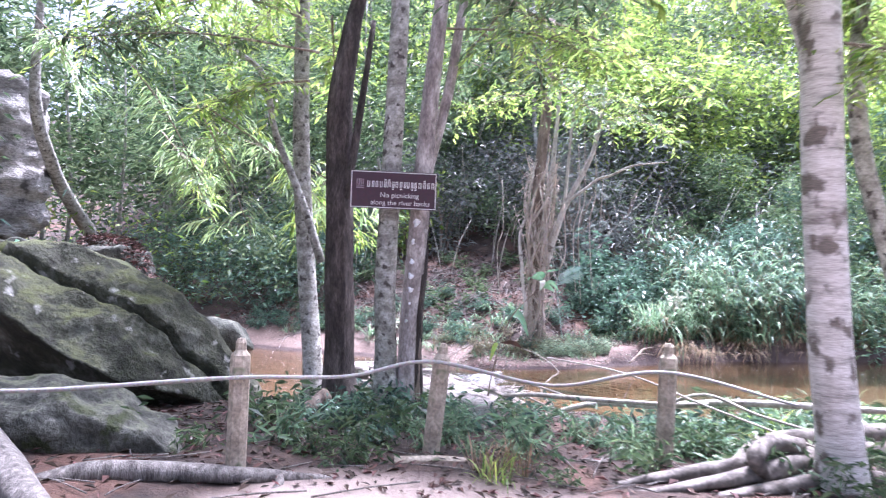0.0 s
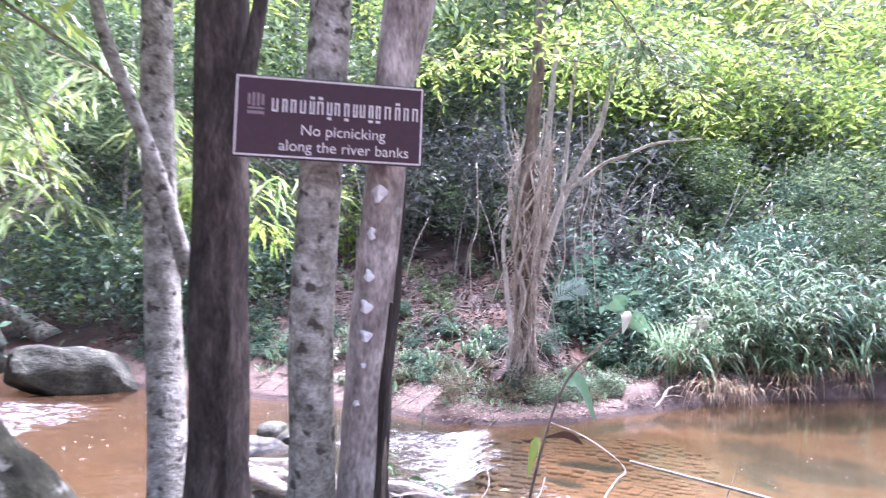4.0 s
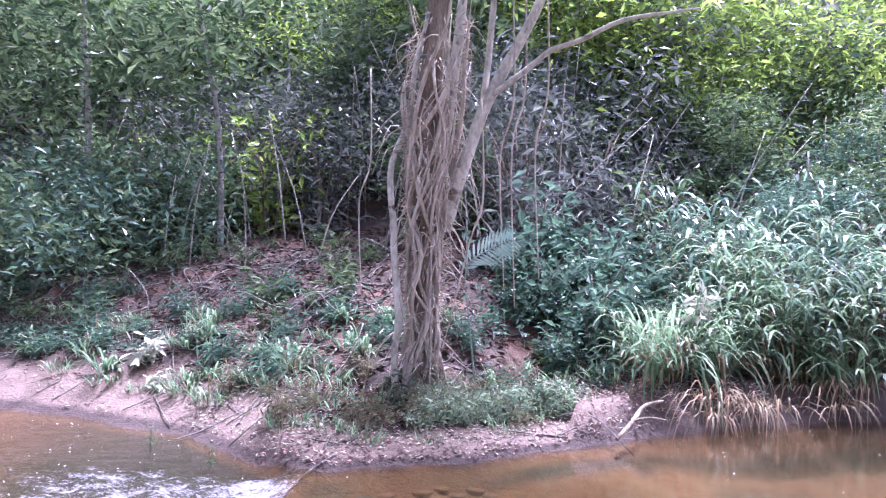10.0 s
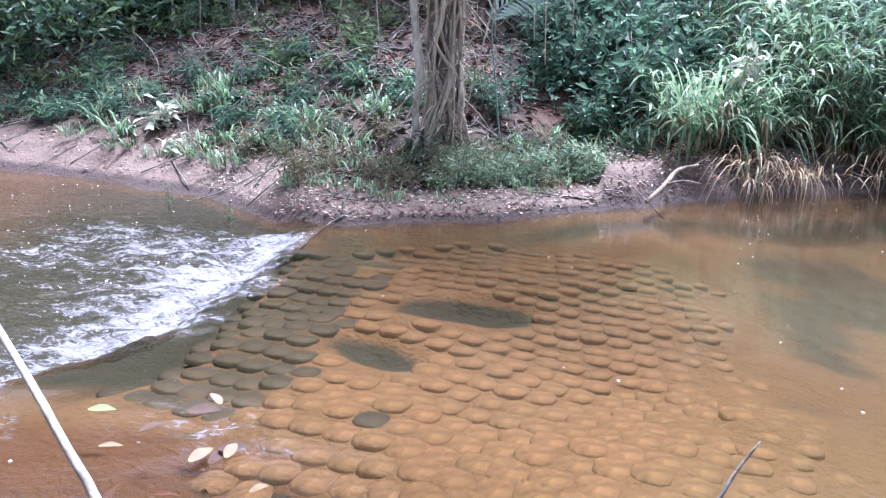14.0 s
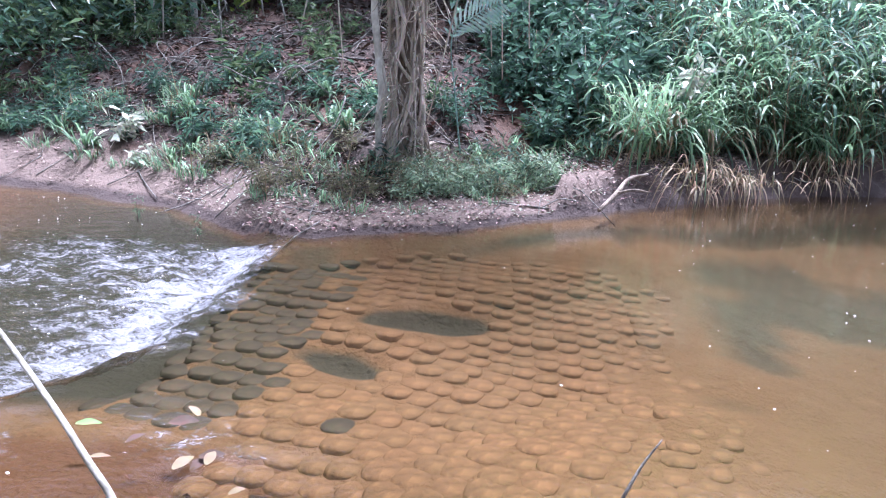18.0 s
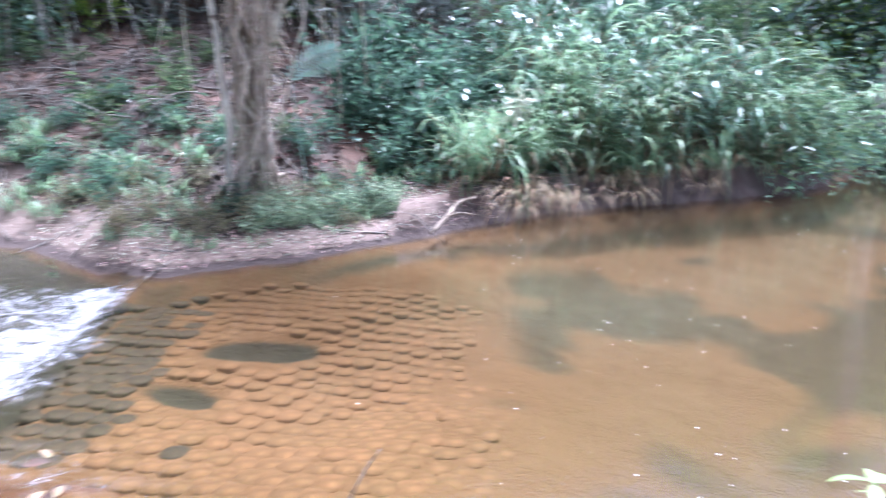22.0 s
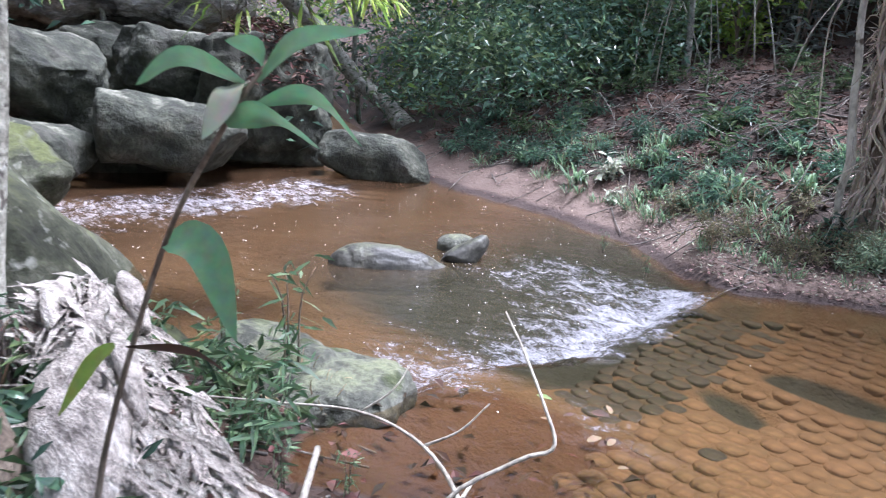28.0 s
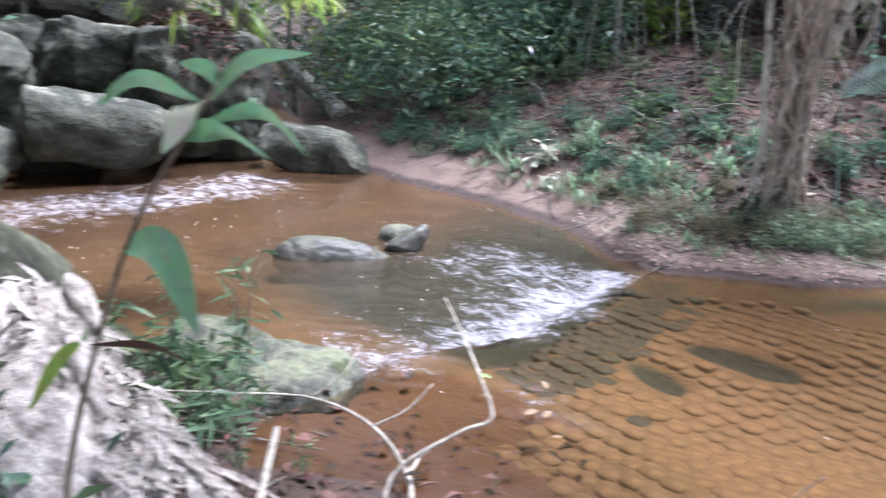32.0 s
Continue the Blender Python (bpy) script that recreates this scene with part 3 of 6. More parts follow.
def path_layer(x, y):
    """Trodden pale sand of the path in front of the fence."""
    return np.clip(1.3 * np.clip((-y - 2.0) / 1.7, 0, 1) * np.clip((13.5 + y) / 3, 0, 1) * np.clip((x + 3.0) / 2, 0, 1) * np.clip((7 - x) / 3, 0, 1) - 0.25 + 0.25 * wob(x * 0.7, y * 0.7), 0, 1)


def bed_layer(x, y):
    e, n = river(x, y)
    return np.clip(-np.maximum(e, n) / 0.1 - 0.1, 0, 1)


def wet_layer(x, y):
    """Soaked dark soil along both waterlines, wider where the bank is steep."""
    e, n = river(x, y)
    m = np.maximum(e, n)
    return np.clip(1 - np.abs(m - 0.05) / np.where(x > 0.9, 0.42, 0.13), 0, 1)


def dark_bed_layer(x, y):
    # darkens the bed for depth, painted hole shade and dark tree reflections
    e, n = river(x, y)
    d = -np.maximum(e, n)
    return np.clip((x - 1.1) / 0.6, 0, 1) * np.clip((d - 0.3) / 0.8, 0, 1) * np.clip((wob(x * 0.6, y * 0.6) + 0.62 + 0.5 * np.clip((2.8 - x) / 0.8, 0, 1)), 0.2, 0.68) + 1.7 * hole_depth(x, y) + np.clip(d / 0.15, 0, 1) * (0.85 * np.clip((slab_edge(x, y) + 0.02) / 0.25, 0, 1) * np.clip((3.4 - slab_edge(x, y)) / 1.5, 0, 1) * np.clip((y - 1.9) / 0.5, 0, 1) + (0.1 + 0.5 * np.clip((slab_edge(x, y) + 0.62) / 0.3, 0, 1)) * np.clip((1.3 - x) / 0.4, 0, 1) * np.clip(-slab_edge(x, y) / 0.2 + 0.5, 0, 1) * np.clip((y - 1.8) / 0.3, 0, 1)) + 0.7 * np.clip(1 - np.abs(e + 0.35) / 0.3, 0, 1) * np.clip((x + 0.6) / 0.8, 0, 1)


def rust_layer(x, y):
    """Iron-red silt in the shallows between the carved slab and the near bank."""
    e, n = river(x, y)
    return np.clip((-0.12 - x + 0.35 * (1.6 - y)) / 0.25, 0, 1) * np.clip((2.0 - y - 0.25 * np.clip(-x - 1, 0, 2)) / 0.25, 0, 1) * np.clip((x + 2.4) / 0.4, 0, 1) * np.clip(-n / 0.12 + 0.8, 0, 1)


ground = sheet("ground", axis(-400, -8, 9, 400, 0.065, 40), axis(-400, -5, 10.5, 400, 0.065, 40), ground_z, M_SOIL, {"path": path_layer, "sand": sand_layer, "wet": wet_layer, "bed": bed_layer, "rust": rust_layer, "dark_bed": dark_bed_layer})
tagged(ground, "brown forest soil rising from the sandy river banks", "ground", kind="structure")


def foam_layer(x, y):
    """White water: a crest along the slab's edge, threads trailing downstream, the fall below the boulders and the step upstream."""
    s = slab_edge(x, y)
    bay = np.clip((y - 1.1) / 0.5, 0, 1) * np.clip((4.55 - y) / 0.2, 0, 1)
    rag = 0.1 * wob(x * 3.3, y * 3.0)
    crest = np.clip(1 - np.abs(s - 0.3 + rag) / 0.42, 0, 1) ** 0.6 * bay * (0.68 + 0.28 * np.clip((y - 1.7) / 0.9, 0, 1))
    far = np.clip((y - 2.6) / 0.8, 0, 1)
    tail = np.clip(1.1 - (s - 0.3) / (1.1 + 1.6 * far), 0, 1) * np.clip(s / 0.1, 0, 1) * bay * (0.58 + 0.09 * far + 0.14 * wob(x * 1.9 + 0.5, y * 1.5))
    near = np.exp(-(((x + 1.75) / 0.6) ** 2 + ((y - 1.5) / 0.38) ** 2) ** 2) * 0.66
    wake = np.exp(-(((x + 2.9) / 0.6) ** 2 + ((y - 3.55 - 0.2 * (x + 2.9)) / 0.3) ** 2)) * 0.6
    fall = np.clip(1 - np.abs(x + 7.1 + 0.12 * (y - 2.5)) / 1.1, 0, 1) ** 0.4 * np.clip((5.0 - y) / 0.5, 0, 1) * (0.72 + 0.12 * wob(x * 2, y * 1.5)) * np.clip(0.6 + np.abs(x + 6.3) / 0.5, 0, 1)
    step = np.clip(1 - np.abs((x + y) - 26.0 - 0.9 * wob(x * 0.5, y * 0.5)) / 2.2, 0, 1) ** 0.6 * 0.66
    # white glints on the rippled shallows, painted in as foam
    shallow = 0.5 * np.exp(-((x - -0.63) / 0.3) ** 2 - ((y - 1.64) / 0.22) ** 2)
    return np.maximum.reduce([shallow, crest, tail, near, wake, fall, step])


def ripple_layer(x, y):
    s = slab_edge(x, y)
    return 0.2 - 0.11 * np.clip(x + 0.5, 0, 1) + 0.6 * np.exp(-((x - -0.63) / 0.4) ** 2 - ((y - 1.64) / 0.25) ** 2) + 1.0 * np.clip((s + 0.2) / 0.4, 0, 1) * np.clip((x + 5.5) / 1.5, 0.2, 1) + 0.6 * np.clip(1 - np.abs((x + y) - 25.5) / 5, 0, 1)


def murk_layer(x, y):
    e, n = river(x, y)
    d = -np.maximum(e, n)
    s = slab_edge(x, y)
    pool = 0.26 * np.clip((x - 0.7) / 1.3, 0, 1) * np.clip(d / 0.6, 0, 1)
    rapids = 0.68 * np.clip((s - 0.25) / 0.5, 0, 1) * np.clip(d / 0.35 - 0.2, 0, 1) * np.clip((y - 1.6) / 0.5, 0, 1) * np.clip((6.0 + x) / 1.5, 0, 1)
    below = 0.55 * np.clip((-x - 3.6) / 2, 0, 1) * np.clip(d / 0.6, 0, 1)
    return np.clip(0.04 + pool + np.maximum(rapids, below), 0, 0.75)


def water_z(x, y):
    f = foam_layer(x, y)
    return water_level(x, y) + f * (0.03 * wob(x * 3, y * 4) + 0.018 * wob(x * 8, y * 11) + 0.008 * wob(x * 19, y * 23)) + 0.004 * wob(x * 2, y * 2) * ripple_layer(x, y)


def finer(a, lo, hi, step):
    return np.concatenate([a[a < lo - 1e-6], np.arange(lo, hi, step), a[a > hi + 1e-6]])


water = sheet("water", finer(axis(-60, -9, 9, 60, 0.06, 60), -3.6, -0.9, 0.022), finer(axis(-20, 0, 9.6, 60, 0.06, 60), 1.1, 4.7, 0.022), water_z, M_WATER, {"foam": foam_layer, "ripple": ripple_layer, "murk": murk_layer},
              keep=lambda x, y: (np.maximum(*river(x, y)) < 0.25) & (np.hypot(x, y) < 75))
water.visible_shadow = False
tagged(water, "shallow brown river water with white foam below the carved slab", "river", kind="structure")


# ---- rocks ----
def rock_thing(name, label, mesh, group=""):
    return tagged(new(name, mesh), label, "rock", group)


def split_slab(name, mat, centre, along, across, face, back, thick, crack, bend, seed=0, n=150, rings=26, depth=34):
    """A tilted slab of rock: an outline on its upper face grows into another at its back, with a crack across the face."""
    geo = Geo()
    L, W = Vector(along).normalized(), Vector(across)
    W = (W - L * W.dot(L)).normalized()
    N = L.cross(W)
    off = Vector((seed * 7.3, seed * 3.1, seed * 1.7))

    def ring(poly):
        p = np.array(poly + poly[:1], float)
        d = np.concatenate([[0], np.cumsum(np.hypot(*np.diff(p, axis=0).T))])
        q = np.column_stack([np.interp(np.linspace(0, d[-1], n, endpoint=False), d, p[:, k]) for k in (0, 1)])
        for _ in range(2):
            q = 0.5 * q + 0.25 * np.roll(q, 1, 0) + 0.25 * np.roll(q, -1, 0)
        return q
    top, base = ring(face), ring(back)
    ct = top.mean(0)
    lx, ly = zip(*crack)

    def put(l, w, d):
        p = Vector(centre) + L * l + W * w - N * d + Vector(bend) * max(0.0, (l - 0.2) / 1.5) ** 1.4
        h = 0.11 * noise.fractal((p + off) * 1.3, 0.9, 2.1, 5) + 0.03 * noise.ridged_multi_fractal((p + off) * 2.2, 0.9, 2.1, 4, 1.0, 2.0)
        p += N * h * (1.0 if d < 0.05 else 0.4)
        if d > 0.03:
            out = Vector((p - Vector(centre) - L * ct[0] - W * ct[1])).normalized()
            p += out * h * 0.9
        if d < 0.2:
            gap = abs(w - float(np.interp(l, lx, ly)) - 0.03 * noise.noise((p + off) * 4))
            p -= N * 0.3 * math.exp(-(gap / 0.022) ** 2)
            p += N * 0.05 * (w > float(np.interp(l, lx, ly)))
        geo.v.append(tuple(p))
    for k in range(1, rings + 1):
        for q in ct + (top - ct) * (k / rings) * (0.97 if k == rings else 1):
            put(q[0], q[1], 0.0 if k < rings else 0.02)
    for k in range(1, depth + 1):
        s = k / depth
        for q in top + (base - top) * s ** 0.55:
            put(q[0], q[1], 0.02 + thick * s)
    for k in range(rings + depth - 1):
        geo.f.extend((k * n + j, k * n + (j + 1) % n, (k + 1) * n + (j + 1) % n, (k + 1) * n + j) for j in range(n))
    geo.f.append(tuple(range(n))[::-1])
    geo.f.append(tuple((rings + depth - 1) * n + j for j in range(n)))
    return geo.mesh(name, mat)


rock_thing("tilted_boulder", "huge tilted mossy boulder split by a dark crack",
           split_slab("tilted_boulder", M_ROCK, (-4.71, -1.29, 1.09), (0.882, 0.3, -0.363), (-0.054, 0.83, 0.555),
                      [(-1.6, -0.02), (-1.58, 0.22), (-1.34, 0.52), (-0.56, 0.63), (0.0, 0.72), (0.51, 0.55), (1.15, 0.12), (1.68, -0.2), (1.8, -0.5), (1.1, -0.68), (0.48, -0.84), (0.0, -0.83), (-0.9, -0.65), (-1.35, -0.42)],
                      [(-1.7, -0.1), (-1.6, 0.5), (-0.8, 0.9), (0.2, 1.05), (0.9, 0.95), (1.35, 0.72), (1.75, 0.4), (1.7, 0.0), (0.5, -0.35), (-0.9, -0.4)], 1.6,
                      [(-1.7, 0.24), (-1.5, 0.21), (-0.76, 0.1), (0.0, 0.02), (0.58, -0.05), (1.13, -0.27), (1.7, -0.66)], (-0.51, 0.87, -0.29), 1))
rock_thing("dark_boulder", "dark shaded boulder under the tilted one", rounded_block("dark_boulder", M_ROCK, (2.6, 1.6, 1.5), ((1, 0.4, 0), (0, 1, 0), (0, 0, 1)), (-6.9, -0.3, 0.25), 2, 3.5, 26, 0.06, 1.5, None, 0.03, 0.0, 4))
rock_thing("path_boulder", "low mossy boulder beside the path", rounded_block("path_boulder", M_ROCK_GREY, (2.0, 1.0, 0.75), ((0.93, 0.25, -0.3), (-0.2, 1, 0), (0, 0, 1)), (-3.8, -2.85, 0.12), 3, 3.0, 34, 0.08, 1.6, None, 0.0, 0.0, 6))
rock_thing("cliff", "grey layered sandstone cliff with an undercut base", rounded_block("cliff", M_CLIFF, (6.8, 3.6, 3.5), ((0.62, 0.78, 0), (-0.78, 0.62, 0), (0, 0, 1)), (-15.0, 3.4, 3.85), 4, 12.0, 100, 0.03, 1.1, None, 0.05, 0.0, 0))
rock_thing("shaded_rock", "dark rock in the shade under the cliff", rounded_block("shaded_rock", M_CLIFF, (6, 3.0, 2.8), ((0.62, 0.78, 0), (-0.78, 0.62, 0), (0, 0, 1)), (-16.0, 3.9, 0.9), 5, 5.0, 26, 0.04, 1.2, None, 0.02))
BOULDERS = [((-9.1, 2.75, 0.52), (2.4, 1.9, 0.95), 1.2), ((-10.4, 1.5, 1.25), (2.0, 1.8, 1.15), 0.9), ((-10.7, 3.6, 1.4), (1.7, 1.3, 1.15), 1.3), ((-12.4, 3.6, 1.0), (2.6, 2.2, 1.8), 0.8),
            ((-9.9, 4.85, 0.95), (2.3, 2.1, 2.25), 1.3), ((-7.9, 5.8, 0.12), (1.9, 0.9, 0.8), 0.7), ((-9.3, 1.0, 0.25), (1.8, 1.3, 0.9), 0.9), ((-10.6, 2.4, 0.2), (2.2, 3.0, 1.2), 1.2), ((-8.2, -0.2, 0.3), (2.2, 1.6, 1.5), 0.1)]
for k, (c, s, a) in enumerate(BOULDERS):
    rock_thing("river_boulder", "grey boulder beside the river, its top coloured pale as lit from above", rounded_block("river_boulder", M_ROCK_TOPLIT, s, ((math.cos(a), math.sin(a), -0.15), (-math.sin(a), math.cos(a), 0), (0, 0, 1)), c, 10 + k, 4.0, 34, 0.05, 1.4, None, 0.0, 0.0, 9),
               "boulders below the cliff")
g = Geo()
r = np.random.RandomState(77)
for k in range(1500):
    a, b = r.uniform(0, 6.28), math.sqrt(r.rand()) * 0.95
    x, y = 1.0 * b * math.cos(a), 1.0 * b * math.sin(a)
    leaf(g, (-9.75 + x, 4.7 + y, 0.95 + 1.2 * (1 - b ** 3.5) + 0.05 * r.rand()), (*r.normal(size=2), 0.3 * r.normal()), rand_dir(r), r.uniform(0.08, 0.2), r.uniform(0.03, 0.07), 0.2, 0.2, 1)
tagged(new("leaf_litter", g.mesh("leaf_litter", M_LITTER, False)), "dry leaves heaped over the riverside boulder", "leaf litter", kind="stuff")
rock_thing("flat_rock", "flat mossy rock at the water's edge", rounded_block("flat_rock", M_ROCK_GREY, (1.45, 0.8, 0.36), ((0.9, 0.42, 0), (-0.42, 0.9, 0), (0, 0, 1)), (-2.1, 0.82, -0.1), 22, 3, 34, 0.1, 2.4, None, 0.0, 0.0, 5))
rock_thing("river_stone", "smooth grey stone in the rapids", rounded_block("river_stone", M_ROCKWET, (1.2, 0.46, 0.46), ((0.65, 0.76, -0.06), (-0.76, 0.65, 0), (0.06, 0.06, 1)), (-3.75, 2.85, -0.2), 23, 2.0, 32, 0.05, 2.0, None, 0.0, 0.3, 0))
rock_thing("river_stone", "dark upright stone wedged in the rapids", rounded_block("river_stone", M_ROCKWET, (0.5, 0.3, 0.26), ((0.4, 0.6, 0.65), (-0.76, 0.65, 0), (0, 0, 1)), (-3.5, 3.55, -0.09), 24, 2.8, 22, 0.07, 2.4, None, 0.0, 0.4, 5))
rock_thing("river_stone", "small pale stone behind the dark one", rounded_block("river_stone", M_ROCK_GREY, (0.38, 0.28, 0.26), ((0.4, 0.9, 0), (-0.9, 0.4, 0), (0, 0, 1)), (-3.85, 3.75, -0.13), 26, 3, 12))
rock_thing("pale_rock", "flat pale rock beside the tree roots", rounded_block("pale_rock", M_ROCK, (0.75, 0.5, 0.26), ((1, 0.2, 0), (0, 1, 0), (0, 0, 1)), (-2.6, 0.1, 0.1), 25, 3, 14))


# ---- trees ----
def limb_tree(name, label, limbs, bark, group="", sides=12, rough=0.06, flute=0.0, seed=0):
    root = thing(name, label, "tree", group, tuple(limbs[0][0][:3]))
    o = np.array(limbs[0][0][:3])
    for k, rows in enumerate(limbs):
        g = Geo()
        tube(g, [(p[0] - o[0], p[1] - o[1], p[2] - o[2], p[3]) for p in rows], sides if k == 0 else max(6, sides - 4), rough, seed + k, flute=flute)
        part("trunk" if k == 0 else "limb", g, bark, root)
    return root


def crown(root, mat, centre, radius, count, size, seed, squash=0.6, name="crown", flat=0.5, clumps=14):
    """Leaves in uneven clumps round a centre, with gaps between them."""
    rng = np.random.RandomState(seed)
    g = Geo()
    for c in range(clumps):
        p = rng.normal(size=3)
        p = p / np.linalg.norm(p) * radius * rng.uniform(0.3, 1.0)
        p[2] *= squash
        r = radius * rng.uniform(0.18, 0.4)
        for _ in range(count // clumps):
            q = np.array(centre) + p + rng.normal(size=3) * r * (0.6, 0.6, 0.35)
            d = rand_dir(rng, -0.2)
            d[2] *= flat
            leaf(g, q, d, rand_dir(rng), size * rng.uniform(0.6, 1.3), size * rng.uniform(0.25, 0.42), 0.3, 0.12, 1)
    return part(name, g, mat, root, smooth=False)


# cluster beside the path
T_A = limb_tree("forest_tree", "slim pale tree with lichen-blotched bark", [[(-2.742, -0.490, 0.0, 0.17), (-2.800, -0.470, 0.5, 0.115), (-2.990, -0.310, 1.6, 0.105), (-3.200, -0.200, 3.4, 0.1), (-3.260, -0.200, 6.5, 0.07), (-3.280, -0.100, 10, 0.04)],
    [(-2.777, -0.402, 1.7, 0.05), (-3.027, -0.452, 2.4, 0.045), (-3.377, -0.502, 3.2, 0.04), (-3.577, -0.502, 3.9, 0.035), (-4.227, -0.502, 4.3, 0.02), (-5.227, -0.502, 4.7, 0.01)]], M_BARK_PALE, "trees beside the path", seed=3)
T_B = limb_tree("forest_tree", "dark rotten hollow trunk", [[(-2.407, -0.638, 0.0, 0.239), (-2.427, -0.638, 0.6, 0.166), (-2.437, -0.688, 1.5, 0.152), (-2.467, -0.688, 2.4, 0.129), (-2.517, -0.688, 3.4, 0.129), (-2.437, -0.638, 4.2, 0.110), (-2.287, -0.588, 5.0, 0.055)],
    [(-2.387, -0.738, 2.4, 0.046), (-2.287, -0.688, 3.2, 0.041), (-2.187, -0.588, 4.4, 0.028)]], M_BARK_DARK, "trees beside the path", rough=0.1, flute=0.12, seed=5)
T_C = limb_tree("forest_tree", "pale smooth tree behind the sign", [[(-1.790, -0.950, 0.0, 0.17), (-1.790, -0.950, 0.7, 0.118), (-1.810, -0.980, 1.6, 0.112), (-1.770, -1.000, 3.4, 0.1), (-1.750, -0.950, 6.5, 0.08), (-1.690, -0.950, 10, 0.05)]], M_BARK_PALE, "trees beside the path", seed=7)
T_D = limb_tree("forest_tree", "leaning pale tree with white lichen spots", [[(-1.560, -0.870, 0.0, 0.17), (-1.570, -0.870, 0.6, 0.115), (-1.530, -0.890, 1.6, 0.108), (-1.420, -0.920, 3.4, 0.09), (-1.320, -0.870, 4.8, 0.07), (-1.120, -0.870, 8.5, 0.04)],
    [(-1.520, -0.870, 2.2, 0.05), (-1.440, -0.820, 2.7, 0.055), (-1.280, -0.670, 3.6, 0.055), (-1.170, -0.570, 4.6, 0.05), (-0.920, -0.370, 6.5, 0.03)]], M_BARK_MOTTLED, "trees beside the path", seed=9)
for tr, c, rad, sd in ((T_A, (-1.2, 0.2, 7.6), 3.0, 81), (T_C, (0.6, -0.8, 8.4), 3.2, 82), (T_D, (1.2, 0.6, 6.6), 2.2, 83)):
    crown(tr, M_LEAF, c, rad, 2600, 0.2, sd, 0.5, clumps=34)
# rotten heart and peeling plates on the side of the leaning trunk
for k, rows in enumerate(([(0.035, 0.01, 0.1, 0.12), (0.035, 0.01, 0.7, 0.088), (0.065, -0.01, 1.5, 0.085), (0.1, -0.02, 2.4, 0.06)], [(0.08, -0.0, 0.0, 0.08), (0.07, 0.0, 0.6, 0.055), (0.07, 0.0, 1.2, 0.05), (0.08, 0.0, 2.2, 0.03)],
                           [(0.07, 0.05, 0.0, 0.07), (0.07, 0.04, 0.5, 0.055), (0.07, 0.04, 1.3, 0.05), (0.08, 0.03, 2.2, 0.03)])):
    g = Geo()
    tube(g, rows, 12, 0.16, 70 + k, 22, 0.1)
    part("rotten_strip", g, M_ROTHEART if k != 1 else M_BARK_BROWN, T_D, "dark cracked rotten wood")
# white lichen spots on the leaning trunk
g = Geo()
for z, x, y, r in ((1.44, -1.655, -0.915, 0.035), (1.58, -1.66, -0.915, 0.036), (1.73, -1.65, -0.92, 0.03), (1.93, -1.645, -0.91, 0.03), (2.12, -1.615, -0.925, 0.045), (1.12, -1.69, -0.905, 0.02), (1.3, -1.66, -0.915, 0.016)):
    n0 = len(g.v)
    g.v.append((x + 1.68, y + 0.765 - 0.012, z))
    g.v.extend((x + 1.68 + r * math.cos(a) * (0.8 + 0.25 * math.sin(3 * a + z * 9)), y + 0.765 + 0.03 * math.cos(a) ** 2, z + r * math.sin(a) * (0.9 + 0.2 * math.cos(2 * a + z * 5))) for a in np.linspace(0, 6.2832, 14, endpoint=False))
    g.f.extend((n0, n0 + 1 + k, n0 + 1 + (k + 1) % 14) for k in range(14))
part("lichen_spot", g, M_FOAM, T_D, "white lichen spots", smooth=False)["kind"] = "stuff"
# pale tree at the path's right
limb_tree("forest_tree", "straight tree with banded whitish bark", [[(2.1, -2.18, 0.0, 0.22), (2.09, -2.2, 0.4, 0.165), (2.01, -2.22, 1.2, 0.15), (1.93, -2.28, 2.4, 0.145), (1.87, -2.35, 3.65, 0.14), (1.8, -2.35, 5.5, 0.12), (1.7, -2.35, 9, 0.08)],
    [(1.9, -2.3, 3.0, 0.05), (1.75, -2.3, 3.5, 0.045), (1.5, -2.3, 4.5, 0.03)]], M_BARK_BIRCH, "", 18, 0.03, seed=11)
limb_tree("forest_tree", "thin pale tree leaning beside the white trunk", [[(3.2, -1.6, 0.1, 0.12), (2.9, -1.6, 1.0, 0.1), (2.6, -1.6, 1.9, 0.074), (2.35, -1.6, 3.2, 0.07), (2.5, -1.6, 5, 0.05)]], M_BARK_PALE, "", seed=13)
